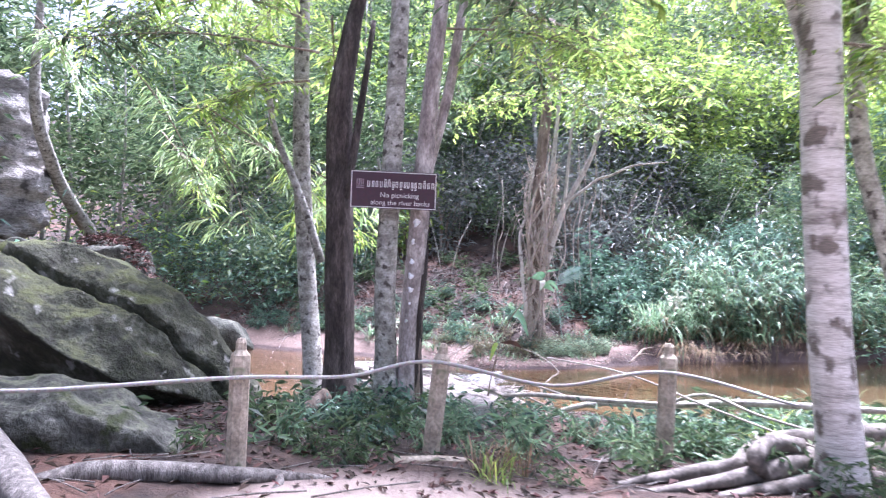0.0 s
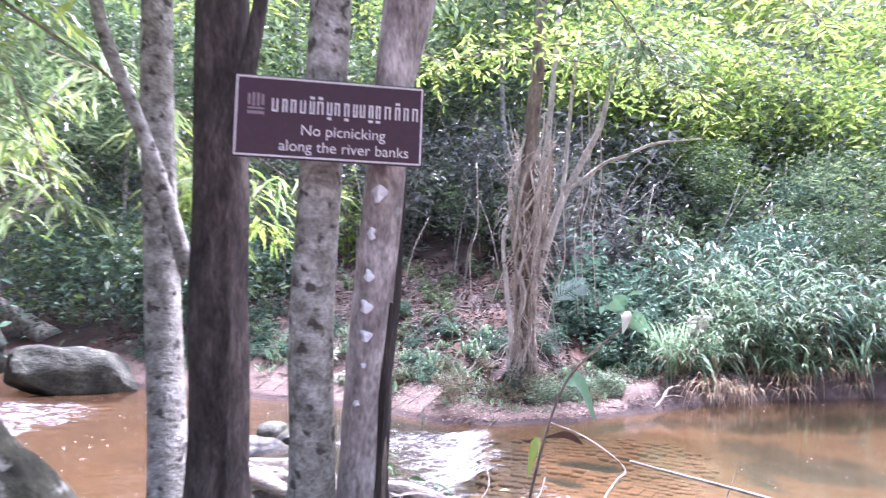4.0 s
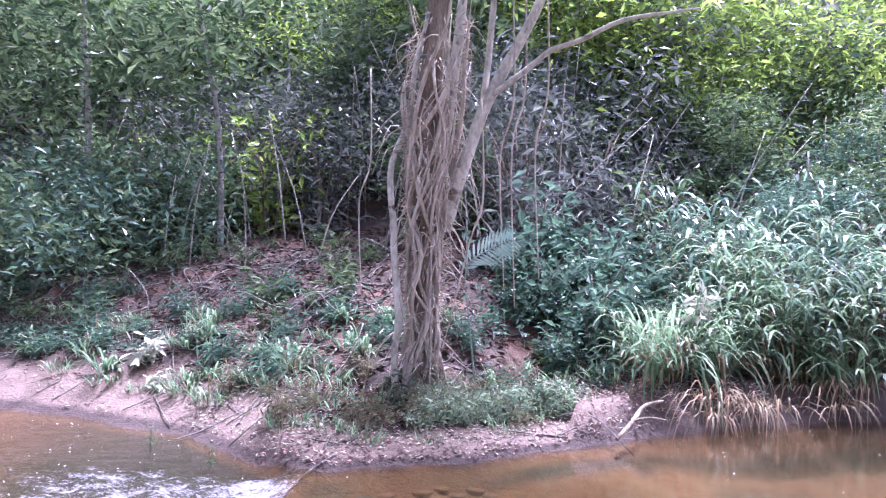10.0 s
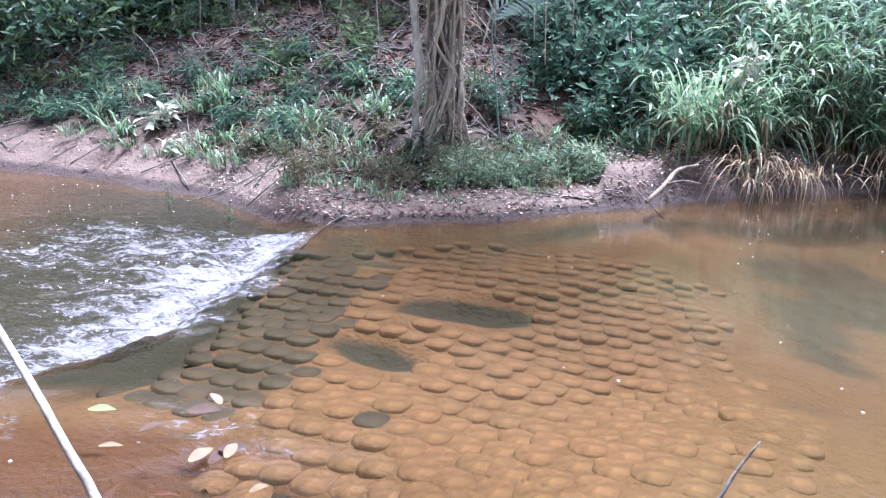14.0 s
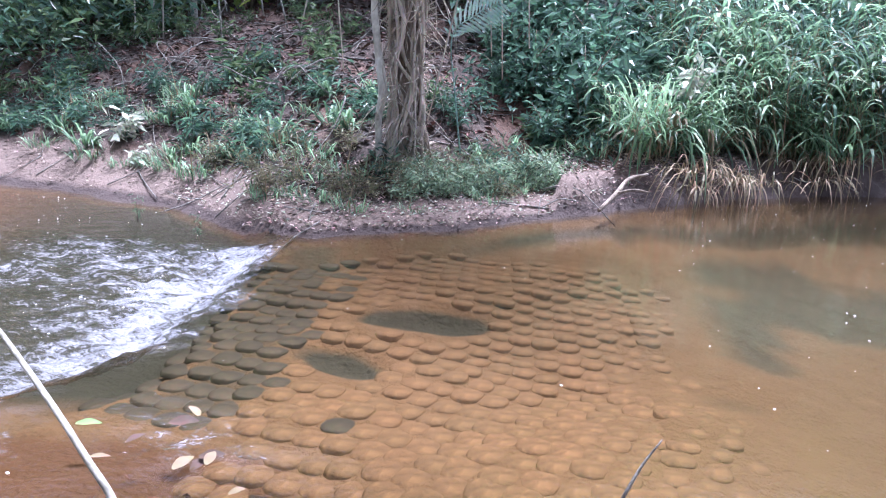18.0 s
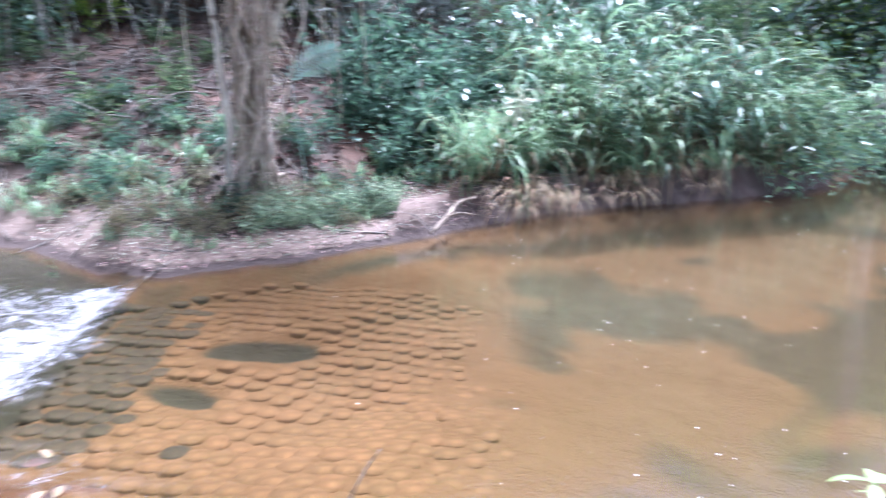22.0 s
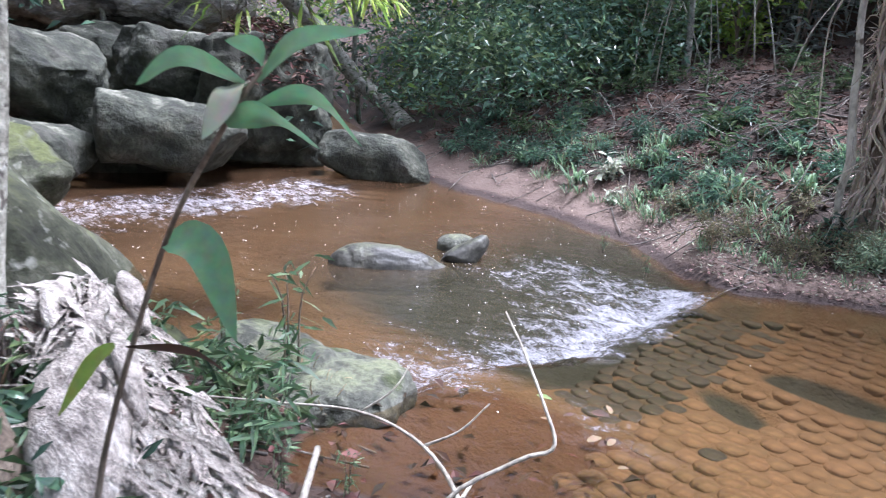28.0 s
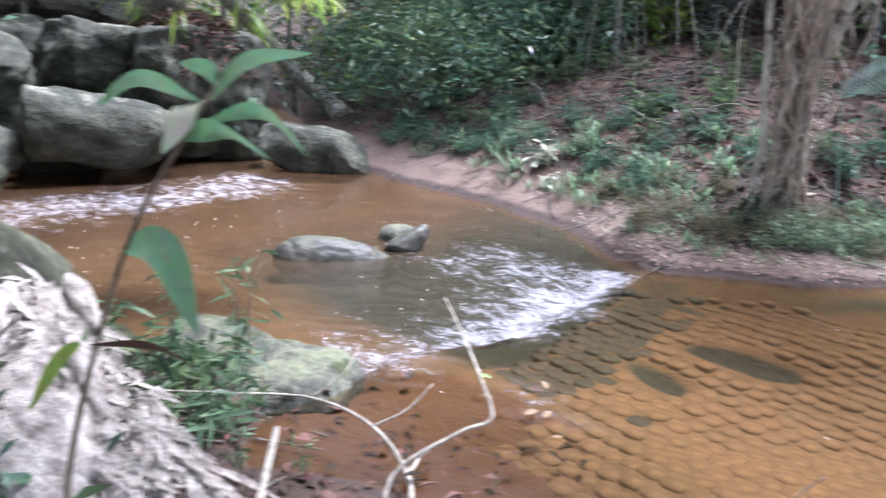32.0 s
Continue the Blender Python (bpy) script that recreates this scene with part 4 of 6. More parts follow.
# vine tree on the spit
V_TREE = limb_tree("vine_tree", "gnarled tree wrapped in dry climbing vines", [[(-0.98, 6.34, 0.14, 0.2), (-1.0, 6.37, 0.5, 0.13), (-1.0, 6.4, 1.3, 0.12), (-1.0, 6.4, 2.1, 0.14), (-1.02, 6.4, 2.9, 0.12), (-1.0, 6.4, 3.7, 0.1), (-0.9, 6.45, 5.0, 0.1), (-0.85, 6.5, 7.0, 0.07)],
    [(-0.85, 6.4, 1.9, 0.082), (-0.64, 6.38, 2.58, 0.068), (-0.42, 6.38, 3.2, 0.058), (-0.12, 6.38, 3.8, 0.048), (0.1, 6.38, 4.35, 0.041), (0.3, 6.38, 5.6, 0.027)],
    [(-0.42, 6.36, 3.2, 0.034), (-0.1, 6.34, 3.42, 0.029), (0.15, 6.32, 3.62, 0.027), (0.45, 6.3, 3.72, 0.023), (0.85, 6.3, 3.9, 0.020), (1.5, 6.2, 3.95, 0.008)],
    [(-0.5, 6.38, 3.0, 0.034), (-0.44, 6.38, 3.7, 0.031), (-0.4, 6.38, 4.4, 0.027), (-0.3, 6.4, 5.6, 0.020)],
    [(-0.9, 6.35, 2.6, 0.068), (-0.78, 6.3, 3.4, 0.058), (-0.7, 6.3, 4.3, 0.048), (-0.6, 6.3, 6, 0.034)]], M_BARK_BROWN, "", 16, 0.14, 0.12, 15)
for k, o in enumerate(V_TREE.children):
    if o.name.startswith("limb"):
        o.data.materials[0] = M_LIMB
rng = np.random.RandomState(5)
for k in range(26):
    g = Geo()
    a = rng.uniform(0, 6.28)
    rows = []
    twist = rng.uniform(-4.0, 4.0)
    hmax = rng.uniform(2.4, 4.4)
    for s in np.linspace(0, 1, 8):
        h = 0.05 + hmax * s
        r = 0.165 - 0.04 * min(1, h / 0.8) + 0.06 * max(0, min(1.6, h - 1.2)) + rng.uniform(-0.03, 0.045)
        aa = a + twist * s + rng.uniform(-1.0, 1.0)
        lean = 0.1 * max(0, h - 2.2) * (1 if k % 3 else -0.5)
        rows.append((r * math.cos(aa) + lean - 0.02, r * math.sin(aa), h, rng.uniform(0.008, 0.024) if s < 0.95 else 0.002))
    tube(g, rows, 6, 0.1, k, 24)
    part("vine", g, M_VINE, V_TREE, "dry vine" if k == 0 else "")
g = Geo()
tube(g, [(-0.2, -0.1, 0.0, 0.035), (-0.24, -0.15, 0.5, 0.034), (-0.2, -0.17, 0.9, 0.04), (-0.27, -0.15, 1.35, 0.03), (-0.32, -0.12, 1.8, 0.036), (-0.37, -0.1, 2.3, 0.03), (-0.24, 0, 2.8, 0.03), (-0.2, 0, 3.3, 0.026), (-0.08, 0, 3.9, 0.022)], 9, 0.3, 40, 40)
part("vine", g, M_LIMB, V_TREE, "thick pale vine stem")
for k, (x, y, h0, h1) in enumerate(((0.75, 0.0, 1.2, 4.2), (0.85, 0.1, 1.0, 4.6), (1.05, 0.6, 1.3, 4.6), (-0.9, 0.8, 1.0, 3.6), (0.5, -0.1, 0.6, 3.0))):
    g = Geo()
    tube(g, [(x, y, h1, 0.008), (x + 0.05, y, (h0 * 0.4 + h1 * 0.6), 0.01), (x - 0.06, y, (h0 + h1) * 0.45, 0.009), (x + 0.02 - 0.3 * (k == 4), y, h0, 0.006)], 5, 0, k, 18)
    part("hanging_vine", g, M_VINE, V_TREE)
g = Geo()
for k in range(170):
    h, a = rng.uniform(0.2, 3.9), rng.uniform(0, 6.28)
    rr = 0.12 + 0.06 * max(0, min(1.6, h - 1.2))
    L, b = rng.uniform(0.15, 0.6), rng.normal() * 0.9
    x0, y0 = rr * math.cos(a), rr * math.sin(a)
    tube(g, [(x0, y0, h, 0.006), (x0 + L * 0.4 * math.cos(a + b), y0 + L * 0.4 * math.sin(a + b), h - 0.2 * L + 0.1 * rng.normal(), 0.005), (x0 + 0.7 * L * math.cos(a + 2 * b), y0 + 0.7 * L * math.sin(a + 2 * b), h - 0.7 * L, 0.002)], 4, 0, k, 7)
part("tendril_tangle", g, M_VINE, V_TREE, "tangle of dry tendrils")["kind"] = "stuff"
g = Geo()
for k in range(1300):
    h = rng.uniform(0.05, 3.8)
    a = rng.uniform(0, 6.28)
    r = 0.13 + 0.06 * max(0, min(1.6, h - 1.2)) + 0.06 * rng.rand() + 0.2 * max(0, 0.4 - h)
    leaf(g, (r * math.cos(a) + 0.04 * max(0, h - 2), r * math.sin(a), h), (math.cos(a) * 0.4, math.sin(a) * 0.4, rng.uniform(-1, 0.4)), rand_dir(rng), rng.uniform(0.04, 0.15), rng.uniform(0.006, 0.018), 0.2, 0.1, 1)
part("hanging_litter", g, M_VINE, V_TREE, "dry shreds caught in the vines", smooth=False)["kind"] = "stuff"
crown(V_TREE, M_LEAF_LIME, (0.9, 0.3, 5.0), 2.0, 900, 0.16, 71, 0.4)["label"] = "thin crown of bright pointed leaves"
# upstream
limb_tree("forest_tree", "tall pale tree on the far bank upstream", [[(9.5, 13.2, 0.6, 0.28), (9.6, 13.2, 2, 0.21), (9.85, 13.2, 4, 0.19), (9.95, 13.2, 7, 0.16), (10.0, 13.2, 12, 0.1)], [(9.9, 13.2, 5.6, 0.1), (10.9, 13.2, 5.9, 0.08), (12.0, 13.2, 5.6, 0.04)]], M_LIMB, "", seed=17)
fallen = limb_tree("fallen_tree", "reddish-brown fallen trunk leaning out over the river", [[(9.2, 13.6, 0.8, 0.14), (10.0, 13.3, 1.4, 0.15), (11.8, 13.0, 2.3, 0.16), (13.8, 12.7, 3.15, 0.16), (17.5, 12.6, 4.6, 0.18)], [(12.6, 13.4, 2.3, 0.06), (13.0, 13.4, 3.4, 0.05), (13.2, 13.4, 4.5, 0.03)]], M_BARK_BROWN, "", 12, seed=19)
limb_tree("slanted_tree", "slanting pale trunk growing out over the boulders", [[(-10.4, 8.4, 0.35, 0.24), (-11.2, 8.6, 0.68, 0.2), (-12.2, 8.4, 1.28, 0.19), (-12.5, 7.6, 2.2, 0.17), (-12.02, 5.89, 3.29, 0.15), (-11.36, 4.75, 3.82, 0.14), (-11.05, 4.05, 4.46, 0.13), (-10.85, 3.7, 5.3, 0.1), (-10.6, 3.5, 7.4, 0.05)]], M_BARK_PALE, "", seed=21)


# ---- plants ----
def bush_mesh(seed, radius, height, leaves, size, ratio, mat, stems=7, segs=1, droop=0.25):
    """Stems and leaves of one shrub, as two meshes."""
    rng = np.random.RandomState(seed)
    gs, gl = Geo(), Geo()
    per = leaves // (stems * 5)
    for s in range(stems):
        a = rng.uniform(0, 6.28)
        r = radius * rng.uniform(0.2, 1)
        tip = np.array([r * math.cos(a), r * math.sin(a), height * rng.uniform(0.5, 1.0)])
        mid = tip * (0.35, 0.35, 0.6) + rng.normal(size=3) * 0.05 * radius
        thick = min(1.0, height * height + 0.12)
        tube(gs, [(0.04 * math.cos(a), 0.04 * math.sin(a), -0.12, 0.018 * thick), (*mid, 0.012 * thick), (*tip, 0.004 * thick)], 4, 0, s, 6)
        for c in range(5):
            w = rng.uniform(0.25, 1.05)
            q0 = mid * 0 + tip * w * (w * 0.6 + 0.4) + rng.normal(size=3) * radius * 0.16
            dirn = rand_dir(rng, 0.3)
            for k in range(per):
                q = q0 + dirn * radius * 0.3 * (k / per) + rng.normal(size=3) * radius * 0.12
                d = rand_dir(rng, -0.1)
                d[2] = d[2] * 0.5 - 0.15
                L = size * rng.uniform(0.55, 1.25)
                leaf(gl, (q[0], q[1], max(0.02, q[2])), d, rand_dir(rng), L, L * ratio * rng.uniform(0.8, 1.2), droop, 0.12, segs)
    return gs.mesh("stems", M_BARK_BROWN), gl.mesh("leaves", mat, False)


def grass_mesh(seed, count, length, width, mat, spread=0.18, arch=0.7, straw=0.0):
    rng = np.random.RandomState(seed)
    g, g2 = Geo(), Geo()
    for k in range(count):
        a = rng.uniform(0, 6.28)
        L = length * rng.uniform(0.5, 1.1)
        lean = rng.uniform(0.1, 1.0) * arch
        d = np.array([math.cos(a) * lean, math.sin(a) * lean, 1.0])
        h = g2 if rng.rand() < straw else g
        base = (spread * math.sqrt(rng.rand()) * math.cos(a + 1), spread * math.sqrt(rng.rand()) * math.sin(a + 1), 0)
        leaf(h, base, d, (-math.sin(a), math.cos(a), 0), L, width * rng.uniform(0.6, 1.2), rng.uniform(0.4, 1.0) * arch, 0.2, 5)
    return g.mesh("blades", mat, False), (g2.mesh("dry_blades", M_LEAF_STRAW, False) if g2.v else None)


def plant_thing(name, label, category, group, meshes, names, loc):
    root = thing(name, label, category, group, loc)
    for n, me in zip(names, meshes):
        if me:
            o = part(n, me, None, root)
            if n in ("dry_tuft", "stalk_tuft"):
                o["kind"] = "stuff"
    return root


def spread_copies(root, spots, scale=(0.8, 1.3), seed=0):
    rng = np.random.RandomState(seed)
    x, y = spots[0]
    root.matrix_basis = pose(x, y, gz(x, y) - 0.02, 0, 0, rng.uniform(0, 360))
    for x, y in spots[1:]:
        s = rng.uniform(*scale)
        m = pose(x, y, gz(x, y) - 0.02, rng.uniform(-8, 8), rng.uniform(-8, 8), rng.uniform(0, 360))
        o = copy_thing(root, m)
        o.scale = (s, s, s * rng.uniform(0.85, 1.2))


def scatter(seed, count, ok, box):
    rng = np.random.RandomState(seed)
    out = []
    while len(out) < count:
        x, y = rng.uniform(box[0], box[1]), rng.uniform(box[2], box[3])
        e, n = river(x, y)
        if ok(float(x), float(y), float(e), float(n), rng):
            out.append((x, y))
    return out


def hill(lo, hi):
    def ok(x, y, e, n, r):
        if not lo < e < hi:
            return False
        if math.hypot(x + 0.92, y - 6.45) < 0.9:
            return False
        return True
    return ok


KINDS = [("shrub", "dense dark green forest shrub", 31, 0.8, 1.3, 700, 0.12, 0.4, M_LEAF), ("shrub", "blue-green broad-leaved shrub near the bank", 32, 0.6, 0.9, 420, 0.14, 0.38, M_LEAF_BLUE),
         ("shrub", "thin-leaved grey-green shrub of the forest floor", 33, 0.9, 1.7, 700, 0.13, 0.22, M_LEAF_GREY), ("shrub", "bright green sunlit shrub on the slope", 34, 0.7, 1.4, 380, 0.12, 0.35, M_LEAF_LIME)]
roots = []
for nm, lab, sd, r, h, c, sz, ra, mt in KINDS:
    roots.append(plant_thing(nm, lab, "shrub", lab + " on the hillside", bush_mesh(sd, r, h, c, sz * 1.2, ra, mt), ("branching_stem", "foliage"), (0, 0, 0)))
spread_copies(roots[0], scatter(1, 95, lambda x, y, e, n, r: 4.2 < e < 10 and not (-6.5 < x < -0.6 and e < 6.3), (-13, 15, 5, 30)), (0.9, 1.7), 1)
spread_copies(roots[2], scatter(2, 95, lambda x, y, e, n, r: 4.6 < e < 10.5 and not (-6.5 < x < -0.6 and e < 6.6), (-13, 15, 5, 30)), (1.0, 1.9), 2)
spread_copies(roots[1], scatter(3, 75, lambda x, y, e, n, r: 1.4 < e < 5 and x > -0.2 and math.hypot(x + .9, y - 6.4) > 1, (-0.2, 13, 5, 22)), (0.6, 1.3), 3)
spread_copies(copy_thing(roots[1], pose(0, 0, 0)), scatter(45, 34, lambda x, y, e, n, r: 1.5 < e < 4.4 and math.hypot(x + .9, y - 6.4) > 1.0, (-0.4, 2.6, 6, 12)), (0.4, 0.85), 45)
spread_copies(roots[3], scatter(4, 30, lambda x, y, e, n, r: 6 < e < 10 and (x > 3 or x < -5), (-13, 16, 5, 30)), (0.9, 1.8), 4)


def SKY_GAP(x, y):
    """Outside the opening in the canopy beyond the pool."""
    return not 4 < math.degrees(math.atan2(x - 2.2, y - 2.0)) < 33


def leaf_cloud(name, label, seed, clumps, per, ok, box, size, spread, rise, mats, category="woods"):
    """Far undergrowth: clumps of leaves over the slope, joined, too many to count."""
    r = np.random.RandomState(seed)
    spots = np.array(scatter(seed, clumps, ok, box))
    gz0 = ground_z(spots[:, 0], spots[:, 1])
    c = np.repeat(np.column_stack([spots, gz0 + rise * r.uniform(0.1, 1.0, clumps) ** 0.8]), per, 0)
    p = c + r.normal(size=c.shape) * spread * (1, 1, 0.55)
    d = r.normal(size=c.shape) * (1, 1, 0.45) - (0, 0, 0.15)
    d /= np.linalg.norm(d, axis=1)[:, None]
    s = np.cross(d, r.normal(size=c.shape))
    s /= np.linalg.norm(s, axis=1)[:, None]
    L = (size * r.uniform(0.55, 1.3, len(p)))[:, None]
    W = L * r.uniform(0.22, 0.42, len(p))[:, None]
    nrm = np.cross(s, d)
    v = np.stack([p, p + d * L * 0.45 + s * W / 2 + nrm * 0.1 * W, p + d * L - (0, 0, 1) * L * 0.2, p + d * L * 0.45 - s * W / 2 + nrm * 0.1 * W], 1)
    kind = np.repeat(r.randint(0, len(mats), clumps), per)
    for k, mt in enumerate(mats):
        vv = v[kind == k].reshape(-1, 3)
        n4 = np.arange(len(vv) // 4)[:, None] * 4
        me = bpy.data.meshes.new(name)
        me.from_pydata(vv.tolist(), [], np.concatenate([n4 + (0, 1, 2), n4 + (0, 2, 3)]).tolist())
        me.materials.append(mt)
        tagged(new(name, me), label, category, kind="stuff")


# lime clumps carry painted sunlight, grey clumps painted leaf highlights
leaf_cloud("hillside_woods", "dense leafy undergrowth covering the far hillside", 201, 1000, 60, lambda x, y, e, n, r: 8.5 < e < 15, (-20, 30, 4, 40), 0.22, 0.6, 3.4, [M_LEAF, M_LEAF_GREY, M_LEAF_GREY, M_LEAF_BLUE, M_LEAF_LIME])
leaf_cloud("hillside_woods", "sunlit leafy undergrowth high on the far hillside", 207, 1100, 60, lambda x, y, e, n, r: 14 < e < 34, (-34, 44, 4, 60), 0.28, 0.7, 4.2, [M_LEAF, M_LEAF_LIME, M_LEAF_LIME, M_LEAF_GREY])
leaf_cloud("hillside_woods", "tangled shrubs behind the boulders and cliff", 202, 420, 60, lambda x, y, e, n, r: x < -9.3 and e < 9 and math.hypot(x + 9.8, y - 3.2) > 1.9 and math.hypot(x + 14.4, y - 2.9) > 3.3, (-30, -9.3, -12, 16), 0.2, 0.7, 2.6, [M_LEAF, M_LEAF_BLUE, M_LEAF_LIME])
leaf_cloud("riverside_woods", "leafy shrubs along the near bank upstream", 203, 420, 60, lambda x, y, e, n, r: 0.2 < n < 9 and x > 5.5, (5.5, 40, 0, 36), 0.18, 0.6, 2.4, [M_LEAF, M_LEAF_BLUE])
leaf_cloud("riverside_woods", "bushes along the far bank upstream", 204, 650, 60, lambda x, y, e, n, r: -0.1 < e < 9 and x > 7.0, (7, 40, 8, 50), 0.2, 0.6, 3.4, [M_LEAF, M_LEAF_BLUE, M_LEAF_GREY])
leaf_cloud("river_end_woods", "woods closing the river bend upstream", 205, 700, 70, lambda x, y, e, n, r: math.hypot(x, y) > 31 and x > y * 0.5, (20, 60, 14, 60), 0.42, 1.3, 9.0, [M_LEAF, M_LEAF_BLUE, M_LEAF_GREY, M_LEAF])

leaf_cloud("riverside_woods", "low bushes hanging over the far bank upstream", 208, 330, 60, lambda x, y, e, n, r: -0.25 < e < 1.8 and x > 6.0, (6, 18, 8, 24), 0.16, 0.35, 1.0, [M_LEAF_BLUE, M_LEAF, M_LEAF_GRASS])
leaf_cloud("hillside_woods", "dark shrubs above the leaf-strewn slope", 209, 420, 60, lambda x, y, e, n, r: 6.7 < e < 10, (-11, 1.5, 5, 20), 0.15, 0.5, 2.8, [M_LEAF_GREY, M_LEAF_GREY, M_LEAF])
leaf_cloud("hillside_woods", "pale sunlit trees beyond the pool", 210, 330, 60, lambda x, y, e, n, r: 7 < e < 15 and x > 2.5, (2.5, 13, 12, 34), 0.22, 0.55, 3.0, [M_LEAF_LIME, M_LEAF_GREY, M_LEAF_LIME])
leaf_cloud("hillside_woods", "dark shrubs beside the slanting trunk", 211, 300, 60, lambda x, y, e, n, r: 0.9 < e < 6 and x < -6.2 and math.hypot(x + 9.9, y - 4.8) > 1.5, (-13, -6.2, 5, 16), 0.16, 0.45, 1.9, [M_LEAF, M_LEAF_BLUE])
leaf_cloud("riverside_woods", "dark woods on both banks above the cascade", 212, 420, 60, lambda x, y, e, n, r: (-0.3 < e < 4 or -0.3 < n < 4) and x > 11, (11, 34, 6, 46), 0.24, 0.6, 2.4, [M_LEAF, M_LEAF_BLUE])
leaf_cloud("river_end_woods", "dark thicket where the river bends away upstream", 213, 620, 60, lambda x, y, e, n, r: 28 < math.hypot(x, y) < 37, (14, 36, 14, 36), 0.34, 0.9, 5.0, [M_LEAF, M_LEAF_BLUE, M_LEAF])
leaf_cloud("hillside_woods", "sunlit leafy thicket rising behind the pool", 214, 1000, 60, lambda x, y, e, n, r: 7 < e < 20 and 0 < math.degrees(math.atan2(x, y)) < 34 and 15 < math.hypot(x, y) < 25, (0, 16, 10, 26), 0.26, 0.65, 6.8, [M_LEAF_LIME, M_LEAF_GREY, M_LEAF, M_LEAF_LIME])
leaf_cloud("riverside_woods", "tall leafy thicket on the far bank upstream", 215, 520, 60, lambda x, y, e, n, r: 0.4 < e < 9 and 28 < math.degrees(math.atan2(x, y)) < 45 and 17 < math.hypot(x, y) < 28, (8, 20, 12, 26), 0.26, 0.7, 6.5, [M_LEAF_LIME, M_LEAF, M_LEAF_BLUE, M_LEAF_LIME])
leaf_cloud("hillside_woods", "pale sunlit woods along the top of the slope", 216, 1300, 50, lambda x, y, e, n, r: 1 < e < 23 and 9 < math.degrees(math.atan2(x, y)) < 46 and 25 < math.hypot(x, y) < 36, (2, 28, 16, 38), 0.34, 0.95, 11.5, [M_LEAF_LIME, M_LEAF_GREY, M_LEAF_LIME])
# bare twigs, saplings and hanging vines between the leaves
r = np.random.RandomState(206)
g, g2 = Geo(), Geo()
for k, (x, y) in enumerate(scatter(206, 420, lambda x, y, e, n, r: 3.6 < e < 15, (-13, 15, 5, 30))):
    h = r.uniform(0.8, 3.6)
    a, b = r.normal(size=2) * 0.35 * h
    z = gz(x, y)
    tube(g if k % 3 else g2, [(x, y, z - 0.1, 0.016), (x + a * 0.4, y + b * 0.3, z + h * 0.5, 0.012), (x + a, y + b, z + h, 0.006)], 5, 0, k, 7)
tagged(new("bare_saplings", g.mesh("bare_saplings", M_VINE)), "bare grey saplings and dry vines in the undergrowth", "saplings", kind="stuff")
tagged(new("bare_saplings", g2.mesh("bare_saplings", M_BARK_PALE)), "thin pale stems among the hillside shrubs", "saplings", kind="stuff")

# low plants along the foot of the slope
low = plant_thing("low_plant", "low leafy plant on the river bank", "plant", "low plants along the bank", bush_mesh(41, 0.28, 0.3, 170, 0.11, 0.24, M_LEAF_BLUE, 6), ("branching_stem", "foliage"), (0, 0, 0))
spread_copies(low, scatter(5, 100, lambda x, y, e, n, r: 0.7 < e < 2.8 and math.hypot(x + .92, y - 6.5) > 0.5, (-8, 3, 5, 11)), (0.6, 1.2), 5)
sprig = plant_thing("low_plant", "small sprig on the leaf-strewn slope", "plant", "low plants along the bank", bush_mesh(42, 0.25, 0.32, 100, 0.12, 0.28, M_LEAF, 5), ("branching_stem", "foliage"), (0, 0, 0))
spread_copies(sprig, scatter(6, 60, lambda x, y, e, n, r: 1.2 < e < 6, (-9, 3, 5, 14)), (0.7, 1.5), 6)

def reed_mesh(seed, stems, height, mat):
    """Cane grass: arching stems with long blades set alternately along them."""
    rng = np.random.RandomState(seed)
    gs, gl = Geo(), Geo()
    for s in range(stems):
        a, H = rng.uniform(0, 6.28), height * rng.uniform(0.55, 1.1)
        lean = rng.uniform(0.15, 0.75)
        bx, by = 0.25 * rng.normal(size=2)
        line = smooth_line([(bx, by, -0.05, 0.006), (bx + 0.3 * lean * H * math.cos(a), by + 0.3 * lean * H * math.sin(a), 0.6 * H, 0.005), (bx + lean * H * math.cos(a), by + lean * H * math.sin(a), H * (1 - 0.3 * lean), 0.002)], 20)
        tube(gs, line, 4, 0, s, 10)
        for k in range(10):
            p = line[5 + int(14 * k / 9)][:3]
            b = a + rng.choice([-1, 1]) * rng.uniform(0.3, 1.5)
            L = rng.uniform(0.4, 0.85)
            leaf(gl, p, (math.cos(b), math.sin(b), rng.uniform(0.2, 1.0)), (-math.sin(b), math.cos(b), 0.2 * rng.normal()), L, rng.uniform(0.028, 0.05), rng.uniform(0.6, 1.3), 0.15, 4)
    return gs.mesh("canes", M_LEAF_STRAW), gl.mesh("blades", mat, False)


# long grass hanging over the far bank
rd = [plant_thing("cane_grass", "tall cane grass with drooping pale green blades", "grass", "cane grass along the far bank", reed_mesh(54 + k, 20, 1.5, mt), ("cane_tuft", "blade_tuft"), (0, 0, 0)) for k, mt in enumerate((M_LEAF_GRASS, M_LEAF_BLUE))]
spread_copies(rd[0], scatter(38, 16, lambda x, y, e, n, r: 0.25 < e < 1.8 and 1.0 < x, (1.0, 6.5, 6, 12.5)), (0.5, 1.35), 38)
spread_copies(rd[1], scatter(39, 14, lambda x, y, e, n, r: 0.5 < e < 2.8 and 0.6 < x, (0.6, 6.5, 6, 13)), (0.5, 1.4), 39)
gr = plant_thing("grass_tussock", "tall arching blue-green grass tussock overhanging the bank", "grass", "grass along the far bank", grass_mesh(51, 90, 1.6, 0.034, M_LEAF_GRASS, 0.3, 1.25, 0.12), ("blade_tuft", "dry_tuft"), (0, 0, 0))
